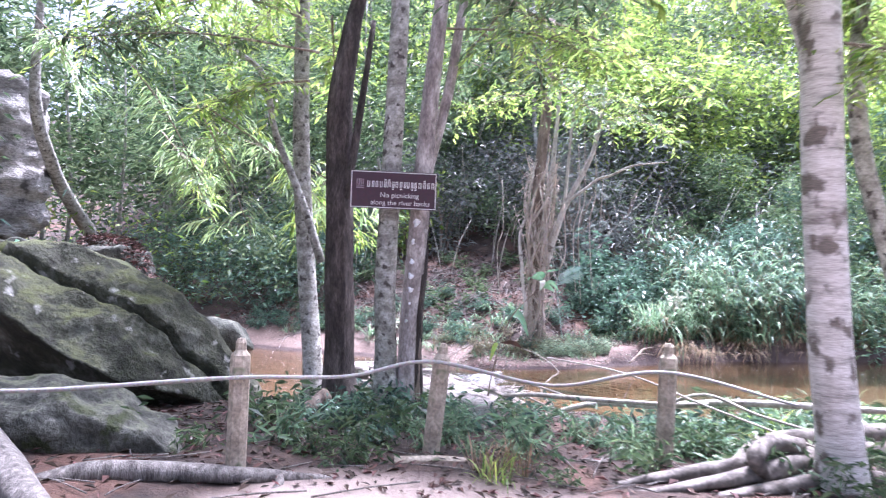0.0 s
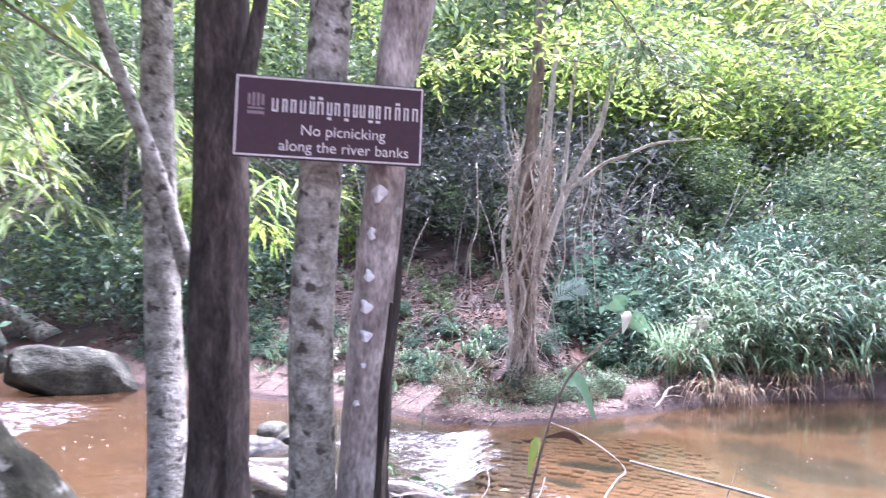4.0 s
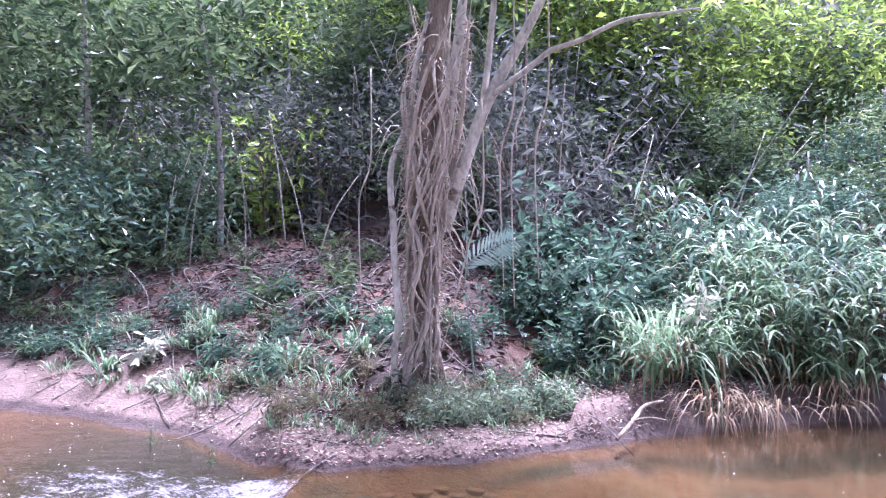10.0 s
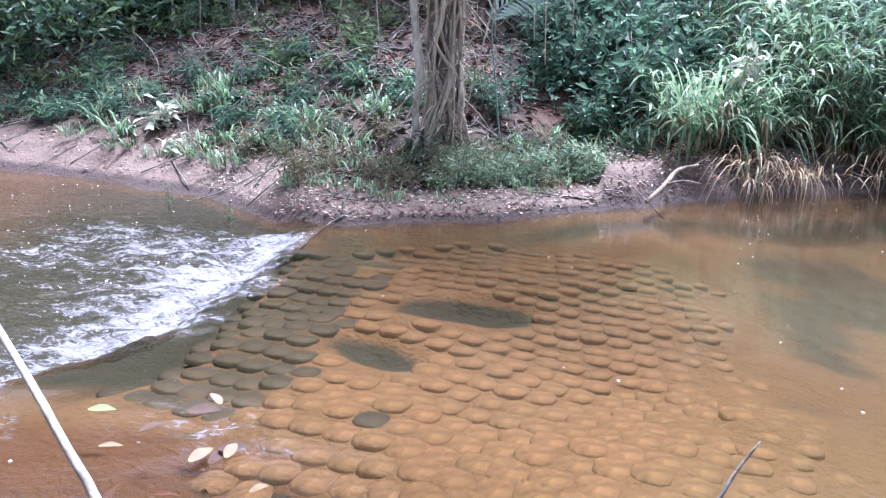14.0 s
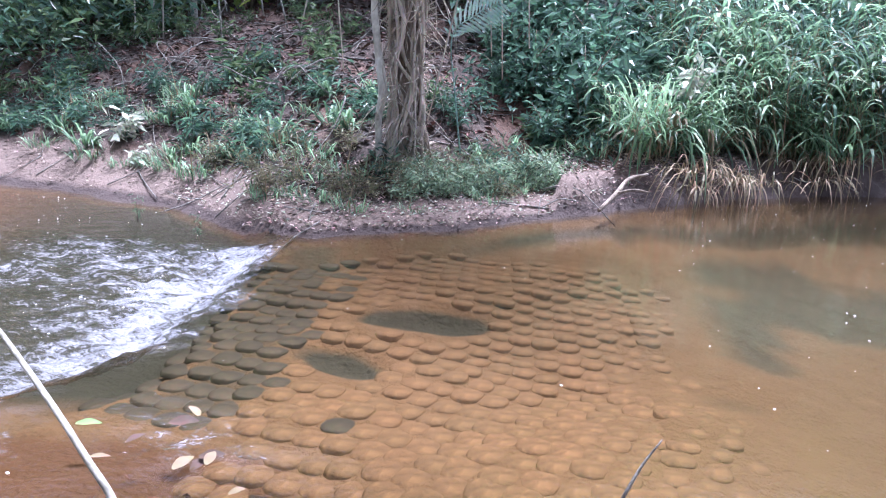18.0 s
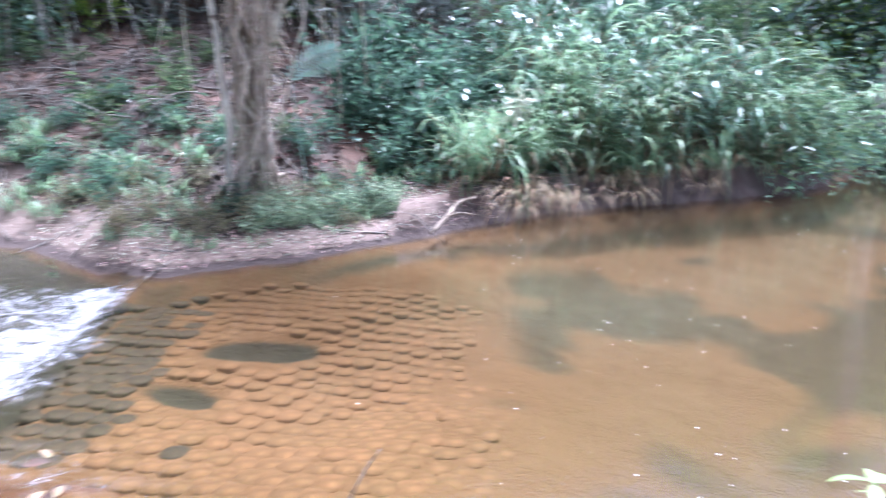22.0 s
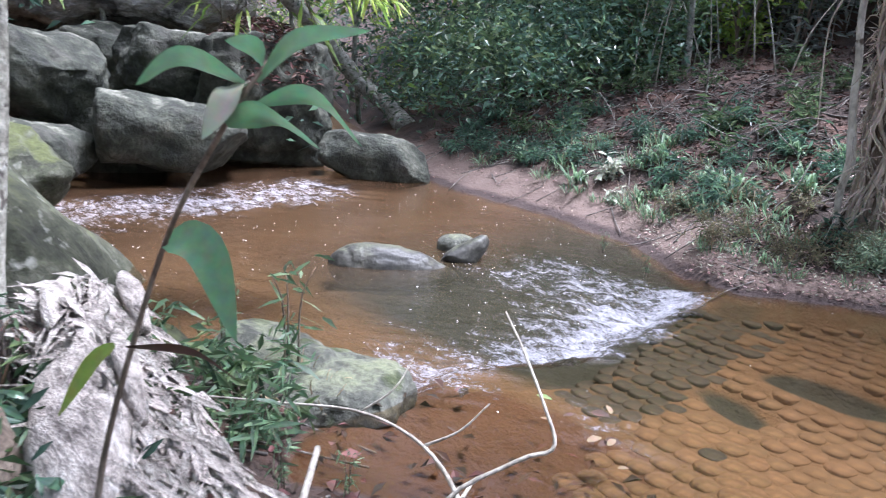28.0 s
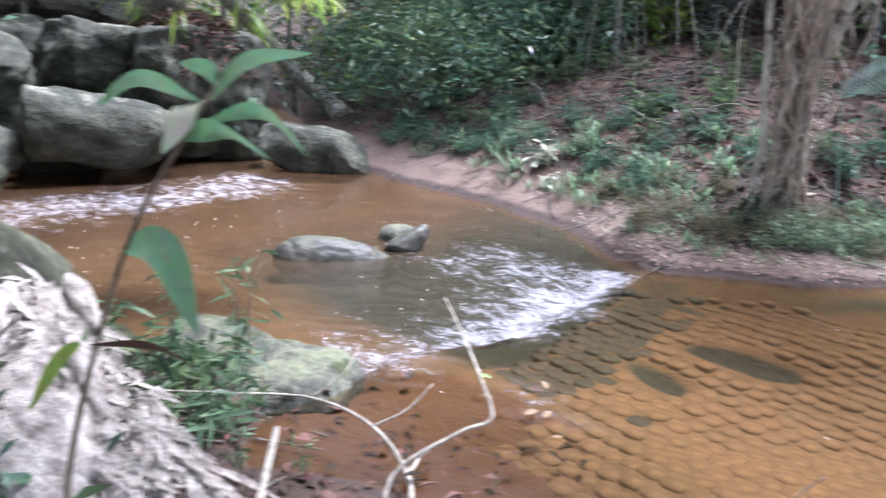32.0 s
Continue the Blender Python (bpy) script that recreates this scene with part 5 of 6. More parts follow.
spread_copies(gr, scatter(7, 24, lambda x, y, e, n, r: 0.3 < e < 1.5 and 1.2 < x, (1.2, 7.0, 6, 12.5)), (0.65, 1.15), 7)
st = plant_thing("grass_tussock", "dry straw-coloured grass drooping over the bank", "grass", "grass along the far bank", grass_mesh(52, 70, 0.85, 0.014, M_LEAF_STRAW, 0.4, 1.9), ("blade_tuft", "dry_tuft"), (0, 0, 0))
spread_copies(st, scatter(8, 13, lambda x, y, e, n, r: 0.12 < e < 0.6 and x > 1.5, (1.5, 5.0, 6, 12.5)), (0.6, 1.1), 8)
ty = plant_thing("grass_tussock", "small grey-green grass tuft on the spit", "grass", "grass along the far bank", grass_mesh(53, 46, 0.4, 0.014, M_LEAF_GRASS, 0.16, 1.0, 0.3), ("blade_tuft", "dry_tuft"), (0, 0, 0))
spread_copies(ty, scatter(18, 75, lambda x, y, e, n, r: 0.35 < e < 2.2 and math.hypot(x + 1, y - 6.4) > 0.4, (-7, 2.5, 4.8, 9.5)), (0.6, 1.3), 18)


# ---- forest trees on the slopes and all round ----
def tree_kind(seed, label, mat, height, crown_r, size, count):
    root = thing("forest_tree", label, "tree", "trees on the hillside")
    g = Geo()
    tube(g, [(0, 0, -0.3, 0.07), (0.12, 0, height * 0.3, 0.05), (-0.15, 0.1, height * 0.7, 0.035), (0, 0, height, 0.02)], 7, 0.05, seed)
    part("trunk", g, M_BARK_PALE, root)
    crown(root, mat, (0, 0, height * 0.66), crown_r, count, size, seed, 1.1, clumps=30)
    return root


tk = [tree_kind(61, "slender forest tree with a thin green crown", M_LEAF, 6.5, 2.2, 0.24, 1600), tree_kind(62, "slender forest tree with bright sunlit leaves", M_LEAF_LIME, 7.5, 2.4, 0.24, 1500)]
spread_copies(tk[0], scatter(9, 64, lambda x, y, e, n, r: (8.6 if -9 < x < 3 else 5) < e < 24 and SKY_GAP(x, y), (-20, 34, 5, 50)), (0.8, 1.5), 9)
spread_copies(tk[1], scatter(10, 90, lambda x, y, e, n, r: (9.5 if -9 < x < 3 else 7) < e < 28 and SKY_GAP(x, y), (-20, 32, 5, 50)), (0.8, 1.4), 10)
for k, (x, y) in enumerate([(5.88, 13.31), (5.83, 11.16), (8.19, 14.46)]):
    copy_thing(tk[0], pose(x, y, gz(x, y) - 0.05, 0, 0, 67 * k)).scale = (0.6, 0.6, 0.62)
small = tree_kind(64, "young leafy tree in the light beyond the pool", M_LEAF_BLUE, 5.0, 1.7, 0.2, 1700)
spread_copies(small, [(4.96, 13.6), (6.84, 14.4), (8.74, 16.5), (6.42, 16.8), (4.4, 11.6)], (0.6, 0.7), 40)
for k, (x, y) in enumerate(scatter(46, 44, lambda x, y, e, n, r: 4 < e < 22 and 3 < math.degrees(math.atan2(x - 2.2, y - 2.0)) < 34 and y > 10, (3, 16, 10, 32))):
    top = (0.45 * math.hypot(x - 2.2, y - 2.0) - gz(x, y)) / 7.4
    copy_thing((tk[1], tk[0], small)[k % 3], pose(x, y, gz(x, y) - 0.05, 0, 0, 71 * k)).scale = (0.35 + 0.5 * top, 0.35 + 0.5 * top, max(0.35, top))
spread_copies(tk[1], [(11.5, 16.8), (13.2, 19.5), (15.5, 21.0), (17.5, 25.0), (12.4, 22.5), (19.5, 23.5), (14.5, 26.0), (20.0, 30.0), (10.3, 19.0)], (0.9, 1.3), 43)
spread_copies(small, [(10.8, 15.2), (12.8, 17.6), (16.4, 20.2), (14.0, 23.6), (18.8, 27.0), (21.5, 25.5), (23.0, 30.5)], (1.1, 1.5), 44)
# trees added to shade the left slope and fill gaps behind the cliff
shade = tree_kind(65, "taller forest tree shading the left slope", M_LEAF, 7.5, 2.7, 0.26, 2000)
shade["label"] = "tall broad-crowned forest tree added for shade and to fill the sky"
spread_copies(shade, [(-8.2, 10.6), (-6.0, 11.6), (-10.2, 10.4), (-12.6, 8.8), (-14.6, 8.2), (-17.0, 7.4), (-15.2, 10.4), (-19.0, 4.0), (-18.5, 1.0)], (0.95, 1.2), 41)
ring = tree_kind(63, "forest tree closing and shading the clearing", M_LEAF, 9, 3.2, 0.3, 1500)
spots = [(r * math.cos(a), r * math.sin(a)) for r, a in zip(np.random.RandomState(3).uniform(11, 20, 34), np.linspace(math.radians(150), math.radians(395), 34))]
# the last four are added out of view to keep skylight off the boulders
spread_copies(ring, [s for s in spots if not (s[1] > 5 and s[0] > 3)] + [(-8.6, -3.6), (-9.6, -6.2), (-7.8, -7.0), (-10.5, -2.6)], (0.8, 1.3), 11)


# ---- fence ----
def fence_post(x, y, z, lean, yaw, h=0.92):
    root = thing("fence_post", "weathered octagonal concrete fence post with a domed cap", "post", "rope fence posts", (x, y, z))
    root.matrix_basis = pose(x, y, z, lean[0], lean[1], yaw)
    g = Geo()
    prof = [(0.074, -0.25), (0.074, h - 0.16), (0.07, h - 0.12), (0.045, h - 0.09), (0.04, h - 0.08), (0.04, h - 0.03), (0.026, h), (0.0, h + 0.006)]
    n = 8
    for r, zz in prof:
        g.v.extend((r * math.cos(6.2832 * (j + 0.5) / n), r * math.sin(6.2832 * (j + 0.5) / n), zz) for j in range(n))
    for i in range(len(prof) - 1):
        g.f.extend((i * n + j, i * n + (j + 1) % n, (i + 1) * n + (j + 1) % n, (i + 1) * n + j) for j in range(n))
    part("shaft", g, M_CONC, root, smooth=False)
    return root


POSTS = [(-2.14, -3.26, 0.17, (0, 0)), (-0.95, -2.28, 0.12, (0, 5)), (0.91, -1.7, 0.17, (0, 1.5))]
for x, y, z, l in POSTS:
    fence_post(x, y, z, l, 20)


def rope(name, label, pts, r=0.015, mat=M_ROPE):
    g = Geo()
    p = smooth_line([(*q, r) for q in pts], 60)
    tube(g, p, 8, 0.12, 2, 60)
    return tagged(new(name, g.mesh(name, mat)), label, "rope")


rope("fence_rope", "thick grey rope sagging between concrete posts", [(-4.9, -4.6, 0.85), (-3.5, -4.1, 0.74), (-2.15, -3.36, 0.82), (-1.5, -2.8, 0.80), (-0.93, -2.38, 0.9), (0.0, -2.0, 0.72), (0.91, -1.79, 0.86), (2.0, -1.35, 0.6)])

# ---- sign ----
sign = thing("warning_sign", "maroon board with white Khmer and English lettering fixed to trees", "sign", "", (-1.69, -1.2, 2.43))
sign.rotation_euler = (0, 0, math.atan2(0.26, 0.79))
sw, sh = 0.86, 0.375


def box_geo(sx, sy, sz, c=(0, 0, 0), bev=0.0):
    bm = bmesh.new()
    bmesh.ops.create_cube(bm, size=1, matrix=Matrix.Translation(c) @ Matrix.Diagonal((sx, sy, sz, 1)))
    if bev:
        bmesh.ops.bevel(bm, geom=bm.edges[:], offset=bev, segments=2, affect="EDGES")
    g = Geo()
    g.add([v.co for v in bm.verts], [[v.index for v in f.verts] for f in bm.faces])
    bm.free()
    return g


part("board", box_geo(sw, 0.02, sh, bev=0.003), M_SIGN, sign, smooth=False)
for nm, sx, sz, x, z in (("border", sw - 0.012, 0.008, 0, sh / 2 - 0.01), ("border", sw - 0.012, 0.008, 0, -sh / 2 + 0.01), ("border", 0.008, sh - 0.03, -sw / 2 + 0.01, 0), ("border", 0.008, sh - 0.03, sw / 2 - 0.01, 0)):
    part(nm, box_geo(sx, 0.003, sz, (x, -0.0115, z)), M_SIGN_WHITE, sign, smooth=False)


def lettering(text, size, x, z, mat, parent):
    cu = bpy.data.curves.new("lettering", "FONT")
    cu.body, cu.size, cu.extrude, cu.align_x = text, size, 0.001, "CENTER"
    tmp = bpy.data.objects.new("lettering", cu)
    me = bpy.data.meshes.new_from_object(tmp)
    bpy.data.objects.remove(tmp)
    me.materials.append(mat)
    ob = new("lettering", me)
    ob.parent = parent
    ob.location, ob.rotation_euler = (x, -0.0125, z), (math.pi / 2, 0, 0)
    return ob


lettering("No picnicking", 0.07, 0.06, -0.075, M_SIGN_WHITE, sign)
lettering("along the river banks", 0.07, 0.07, -0.15, M_SIGN_WHITE, sign)
# unreadable script: strokes of its size, with hooks above and below
rng = np.random.RandomState(8)
g = Geo()
x = -0.26
while x < 0.40:
    w = rng.uniform(0.022, 0.034)
    z = 0.055
    for dx in (0, w * 0.6):
        b = box_geo(0.008, 0.002, 0.06, (x + dx, -0.0115, z))
        g.add(b.v, b.f)
    b = box_geo(w * 0.8, 0.002, 0.008, (x + w * 0.3, -0.0115, z + (0.026 if rng.rand() < 0.6 else -0.026)))
    g.add(b.v, b.f)
    if rng.rand() < 0.4:
        b = box_geo(0.02, 0.002, 0.012, (x + w * 0.3, -0.0115, z + (0.045 if rng.rand() < 0.5 else -0.045)))
        g.add(b.v, b.f)
    x += w + rng.uniform(0.008, 0.018)
part("script_line", g, M_SIGN_WHITE, sign, smooth=False)
g = Geo()
for k in range(4):
    b = box_geo(0.011, 0.002, 0.05 + 0.012 * (k in (1, 2)), (-0.365 + 0.02 * k, -0.0115, 0.075))
    g.add(b.v, b.f)
b = box_geo(0.074, 0.002, 0.008, (-0.335, -0.0115, 0.035))
g.add(b.v, b.f)
b = box_geo(0.074, 0.002, 0.014, (-0.335, -0.0115, 0.015))
g.add(b.v, b.f)
part("emblem", g, M_SIGN_GREY, sign, smooth=False)["kind"] = "stuff"


# ---- carved slab ----
slab = thing("carved_slab", "drowned sandstone slab carved with rows of round knobs, silted orange", "carving", "", (0, 0, 0))


def knob_mesh(mat, seed):
    """A low worn dome, nearly round, with an uneven rim."""
    r = np.random.RandomState(seed)
    g = Geo()
    n = 14
    j0 = np.convolve(r.uniform(-0.006, 0.006, n + 4), np.ones(5) / 5, "valid") * 2
    tops = ((1.08, -0.03), (1.02, -0.006), (0.95, -0.001), (0.8, 0.003), (0.5, 0.006), (0.2, 0.007))
    for s, z in tops:
        for j in range(n):
            a = 6.2832 * (j + 0.5) / n
            c, d = math.cos(a), math.sin(a)
            k = (abs(c) ** 2.9 + abs(d) ** 2.9) ** (-1 / 2.9)
            g.v.append(((0.0655 * k + j0[j]) * s * c, (0.075 * k + j0[j]) * s * d, z))
    for i in range(len(tops) - 1):
        g.f.extend((i * n + j, i * n + (j + 1) % n, (i + 1) * n + (j + 1) % n, (i + 1) * n + j) for j in range(n))
    g.f.append(tuple((len(tops) - 1) * n + j for j in range(n)))
    return g.mesh("knob", mat)


knobs_l, knobs_d = [knob_mesh(M_LINGA, k) for k in range(4)], [knob_mesh(M_LINGA_DARK, k) for k in range(4)]
rng = np.random.RandomState(12)
for j in range(0, 26):
    for i in range(-14, 14):
        x = 0.02 + i * 0.12 + 0.05 * (j % 2 if j < 13 else 0.5) - 0.01 * j
        y = 1.3 + j * 0.136 - 0.13 * x - 0.015 * math.sin(i * 0.5)
        s = -float(slab_edge(x, y))
        e, n = river(x, y)
        if s < -0.12 or x > 1.25 + 0.1 * math.sin(y * 3) or e > -0.3 or n > -0.3 or max(hole_depth(x, y + k) for k in (-0.07, 0, 0.07)) > 0.1 or (x < -0.6 and y < 2.0 - 0.15 * (x + 0.6)):
            continue
        dark = s < 0.42 + 0.2 * rng.rand() or (y < 2.3 and x < -0.1 and rng.rand() < 0.05)
        fade = max(0.0, (x - 0.6) / 0.7) * 0.009 + max(0.0, (y - 3.3) / 1.0) * 0.003
        o = new("knob", (knobs_d if dark else knobs_l)[rng.randint(4)])
        o.parent = slab
        o.location = (x + rng.normal() * 0.005, y + rng.normal() * 0.006, gz(x, y) + 0.002 - fade + rng.normal() * 0.0015)
        k = rng.uniform(1.0, 1.08)
        o.scale, o.rotation_euler = (k, k * rng.uniform(0.96, 1.04), rng.uniform(0.75, 1.2)), (-0.1 + rng.normal() * 0.03, rng.normal() * 0.03, -0.1 + rng.normal() * 0.06)


# ---- leaf litter and twigs ----
def litter(name, label, seed, count, ok, box, size, mat, lift=0.012):
    r = np.random.RandomState(seed)
    g = Geo()
    made = 0
    while made < count:
        x, y = r.uniform(box[0], box[1]), r.uniform(box[2], box[3])
        e, n = river(x, y)
        if not ok(float(x), float(y), float(e), float(n), r):
            continue
        a = r.uniform(0, 6.28)
        L = size * r.uniform(0.5, 1.3)
        leaf(g, (x, y, gz(x, y) + lift * r.rand()), (math.cos(a), math.sin(a), r.uniform(0.0, 0.5)), (-math.sin(a), math.cos(a), r.uniform(-0.4, 0.4)), L, L * r.uniform(0.3, 0.55), r.uniform(-0.2, 0.3), r.uniform(0.1, 0.4), 1)
        made += 1
    return tagged(new(name, g.mesh(name, mat, False)), label, "leaf litter", kind="stuff")


litter("leaf_litter", "brown and pink fallen leaves covering the far slope", 81, 15000, lambda x, y, e, n, r: 0.75 + 0.5 * r.rand() < e < 7, (-9, 4, 4.4, 15), 0.1, M_LITTER)
litter("leaf_litter", "fallen leaves over the near bank and path edge", 82, 6000, lambda x, y, e, n, r: n > 0.05 and (y > -3.6 or r.rand() < 0.25) and not (abs(x) < 1.6 and -5 < y < -3.4 and r.rand() < 0.7), (-7, 4.5, -7, 1.2), 0.09, M_LITTER)
litter("leaf_litter", "pale bleached leaves strewn over the spit", 83, 1300, lambda x, y, e, n, r: 0.1 < e < 1.6 and -3 < x < 1.2, (-3, 1.2, 4.4, 8), 0.042, M_LEAF_WHITE)
litter("leaf_litter", "bleached leaf scraps and chaff washed up along the spit", 86, 6500, lambda x, y, e, n, r: 0.04 < e < 1.7 and (x > -2 or r.rand() < 0.15), (-8, 2.6, 4.4, 9), 0.045, M_CHAFF, 0.03)
rng = np.random.RandomState(84)
g = Geo()
for k in range(700):
    while True:
        x, y = rng.uniform(-8, 4), rng.uniform(-4, 11)
        e, n = river(x, y)
        if (0.1 < e < 5) or (0.05 < n < 4):
            break
    a, L = rng.uniform(0, 6.28), rng.uniform(0.15, 0.8)
    p = [(x + L * s * math.cos(a) + 0.04 * L * math.sin(7 * s), y + L * s * math.sin(a), gz(x + L * s * math.cos(a), y + L * s * math.sin(a)) + 0.012 + 0.03 * rng.rand() * s, 0.004 + 0.004 * rng.rand()) for s in (0, 0.5, 1)]
    tube(g, p, 4, 0, k, 6)
for k in range(130):
    while True:
        x, y = rng.uniform(-8, -1), rng.uniform(5, 13)
        e, n = river(x, y)
        if 1.8 < e < 6:
            break
    a, L = rng.uniform(0, 6.28), rng.uniform(0.5, 1.4)
    p = []
    for s in np.linspace(0, 1, 6):
        px, py = x + L * s * math.cos(a) + 0.12 * math.sin(6 * s + k), y + L * s * math.sin(a) + 0.1 * math.cos(5 * s + k)
        p.append((px, py, gz(px, py) + 0.02 + 0.35 * L * math.sin(3.14 * s) * (k % 3 == 0), 0.012 * (1 - 0.6 * s)))
    tube(g, p, 5, 0.05, k, 12)
tagged(new("twig_litter", g.mesh("twig_litter", M_DRIFT)), "dry twigs strewn on both banks", "twigs", kind="stuff")


# ---- branches, logs and roots ----
def branch(name, label, rows, mat, sides=9, rough=0.08, seed=0, extra=(), category="branch"):
    root = thing(name, label, category, "", rows[0][:3])
    o = rows[0]
    for k, rr in enumerate((rows, *extra)):
        g = Geo()
        tube(g, [(p[0] - o[0], p[1] - o[1], p[2] - o[2], p[3]) for p in rr], sides, rough, seed + k)
        part("stem" if k == 0 else "side_branch", g, mat, root)
    return root


branch("water_branch", "long thin bleached branch arching over the rapids", [(-0.05, 0.12, 0.08, 0.009), (-0.3, 0.3, 0.3, 0.008), (-0.2, 0.54, 0.44, 0.0075), (-0.13, 0.63, 0.49, 0.007), (-0.22, 0.68, 0.58, 0.006), (-0.42, 0.79, 0.68, 0.005), (-0.64, 0.93, 0.73, 0.003)], M_TWIG, 8, 0.05, 2)
branch("forked_branch", "pale forked dead branch lying from the bank into the water", [(-1.75, -0.3, 0.32, 0.003), (-1.62, 0.05, 0.24, 0.004), (-1.42, 0.34, 0.2, 0.005), (-1.12, 0.6, 0.2, 0.006), (-0.8, 0.68, 0.16, 0.008), (-0.5, 0.6, 0.1, 0.011), (-0.3, 0.42, 0.06, 0.014)], M_TWIG, 8, 0.06, 4,
       extra=([(-0.8, 0.68, 0.16, 0.007), (-0.7, 0.78, 0.24, 0.005), (-0.66, 0.9, 0.34, 0.003)], [(-0.5, 0.6, 0.1, 0.009), (-0.62, 0.8, 0.05, 0.007), (-0.7, 0.95, -0.02, 0.005)], [(-1.12, 0.6, 0.2, 0.005), (-1.05, 0.72, 0.3, 0.004), (-1.08, 0.85, 0.4, 0.002)]))
branch("bank_stick", "dark wet stick at the tip of the spit", [(-1.61, 4.58, -0.03, 0.02), (-1.38, 4.72, 0.05, 0.03), (-1.18, 5.00, 0.11, 0.022)], M_BARK_DARK, 7, 0.15, 6)
branch("bank_stick", "short pale root sticking out of the bank", [(0.85, 5.9, 0.08, 0.018), (1.0, 6.15, 0.2, 0.02), (1.12, 6.4, 0.3, 0.018), (1.3, 6.55, 0.34, 0.012)], M_BARK_BROWN, 7, 0.1, 8, extra=([(1.0, 6.15, 0.2, 0.012), (1.15, 6.15, 0.24, 0.01), (1.3, 6.2, 0.22, 0.006)],))
branch("reed_stick", "thin curved dry stalk standing in the shallows", [(0.62, 1.15, -0.1, 0.005), (0.64, 1.2, 0.12, 0.005), (0.72, 1.28, 0.3, 0.004), (0.78, 1.33, 0.38, 0.002)], M_DRIFT, 6, 0.1, 9)
branch("dead_pole", "long bleached pole lying behind the fence", [(-0.5, -1.35, 0.5, 0.018), (-0.2, -1.28, 0.52, 0.022), (0.1, -1.2, 0.5, 0.024), (0.9, -1.3, 0.52, 0.02), (1.3, -1.3, 0.55, 0.014)], M_TWIG, 8, 0.06, 10, extra=([(0.1, -1.2, 0.5, 0.014), (-0.2, -1.05, 0.56, 0.011), (-0.45, -0.95, 0.6, 0.007)],))
branch("dead_pole", "crooked bleached branch resting across the undergrowth", [(-0.3, -0.9, 0.2, 0.02), (0.3, -0.85, 0.4, 0.028), (0.95, -0.9, 0.44, 0.032), (1.5, -0.95, 0.52, 0.035), (2.3, -1.1, 0.56, 0.03), (3.6, -1.3, 0.6, 0.02)], M_TWIG, 9, 0.08, 12,
       extra=([(0.95, -0.9, 0.44, 0.02), (1.3, -1.1, 0.6, 0.016), (1.7, -1.4, 0.5, 0.012), (2.2, -1.7, 0.42, 0.008)], [(0.0, -0.87, 0.3, 0.012), (-0.25, -1.0, 0.42, 0.009), (-0.42, -1.1, 0.5, 0.006)]))
branch("dead_pole", "thin dry cane slanting past the post", [(-0.2, -0.2, 0.75, 0.008), (0.6, -0.9, 0.72, 0.009), (1.3, -1.5, 0.55, 0.009), (2.2, -2.2, 0.35, 0.008)], M_TWIG, 7, 0.03, 14)
branch("driftwood_log", "grey weathered log lying along the path edge", [(-3.3, -3.85, 0.1, 0.06), (-2.9, -3.65, 0.17, 0.075), (-2.3, -3.45, 0.16, 0.07), (-1.75, -3.25, 0.13, 0.05), (-1.35, -3.1, 0.1, 0.03)], M_DRIFT, 10, 0.14, 16, extra=([(-1.8, -3.25, 0.14, 0.035), (-1.72, -3.45, 0.12, 0.03), (-1.78, -3.7, 0.06, 0.02)],), category="log")
branch("driftwood_log", "pinkish dead trunk at the edge of the path", [(-4.6, -3.3, 0.42, 0.12), (-3.6, -3.9, 0.32, 0.12), (-2.9, -4.35, 0.2, 0.11), (-2.4, -4.65, 0.12, 0.08)], M_DRIFT, 12, 0.14, 18, category="log")
branch("broken_beam", "short fallen concrete stump by the leaning post", [(-1.15, -2.62, 0.13, 0.06), (-0.85, -2.52, 0.14, 0.06), (-0.62, -2.45, 0.13, 0.055)], M_CONC, 6, 0.04, 20, category="stump")
branch("tree_root", "thick grey roots snaking over the path below the white tree", [(2.64, -1.45, 0.45, 0.070), (2.07, -1.75, 0.42, 0.080), (1.71, -1.91, 0.40, 0.075), (1.52, -2.05, 0.33, 0.070), (1.38, -2.17, 0.24, 0.065), (1.05, -2.27, 0.18, 0.055), (0.72, -2.40, 0.13, 0.040), (0.47, -2.48, 0.08, 0.020)], M_ROOT, 10, 0.14, 22,
       extra=([(2.56, -1.69, 0.34, 0.080), (2.16, -1.84, 0.34, 0.080), (1.78, -2.13, 0.28, 0.075), (1.51, -2.28, 0.22, 0.065), (1.15, -2.44, 0.16, 0.050), (0.75, -2.60, 0.10, 0.030), (0.51, -2.69, 0.07, 0.020)], [(1.88, -2.03, 0.40, 0.060), (1.64, -2.12, 0.42, 0.065), (1.50, -2.33, 0.36, 0.065), (1.56, -2.27, 0.24, 0.060), (1.75, -2.09, 0.15, 0.050)],
              [(2.45, -2.01, 0.20, 0.060), (2.08, -2.15, 0.20, 0.070), (1.66, -2.34, 0.15, 0.060), (1.21, -2.54, 0.10, 0.030)]), category="root")
branch("tree_root", "roots at the foot of the fence trees", [(-1.75, -0.9, 0.3, 0.1), (-1.5, -1.1, 0.14, 0.07), (-1.2, -1.3, 0.06, 0.03)], M_BARK_BROWN, 8, 0.1, 26, extra=([(-1.6, -0.7, 0.35, 0.1), (-1.35, -0.62, 0.18, 0.07), (-1.1, -0.5, 0.1, 0.03)], [(-2.4, -1.0, 0.3, 0.1), (-2.6, -1.3, 0.14, 0.06), (-2.9, -1.5, 0.06, 0.03)]), category="root")
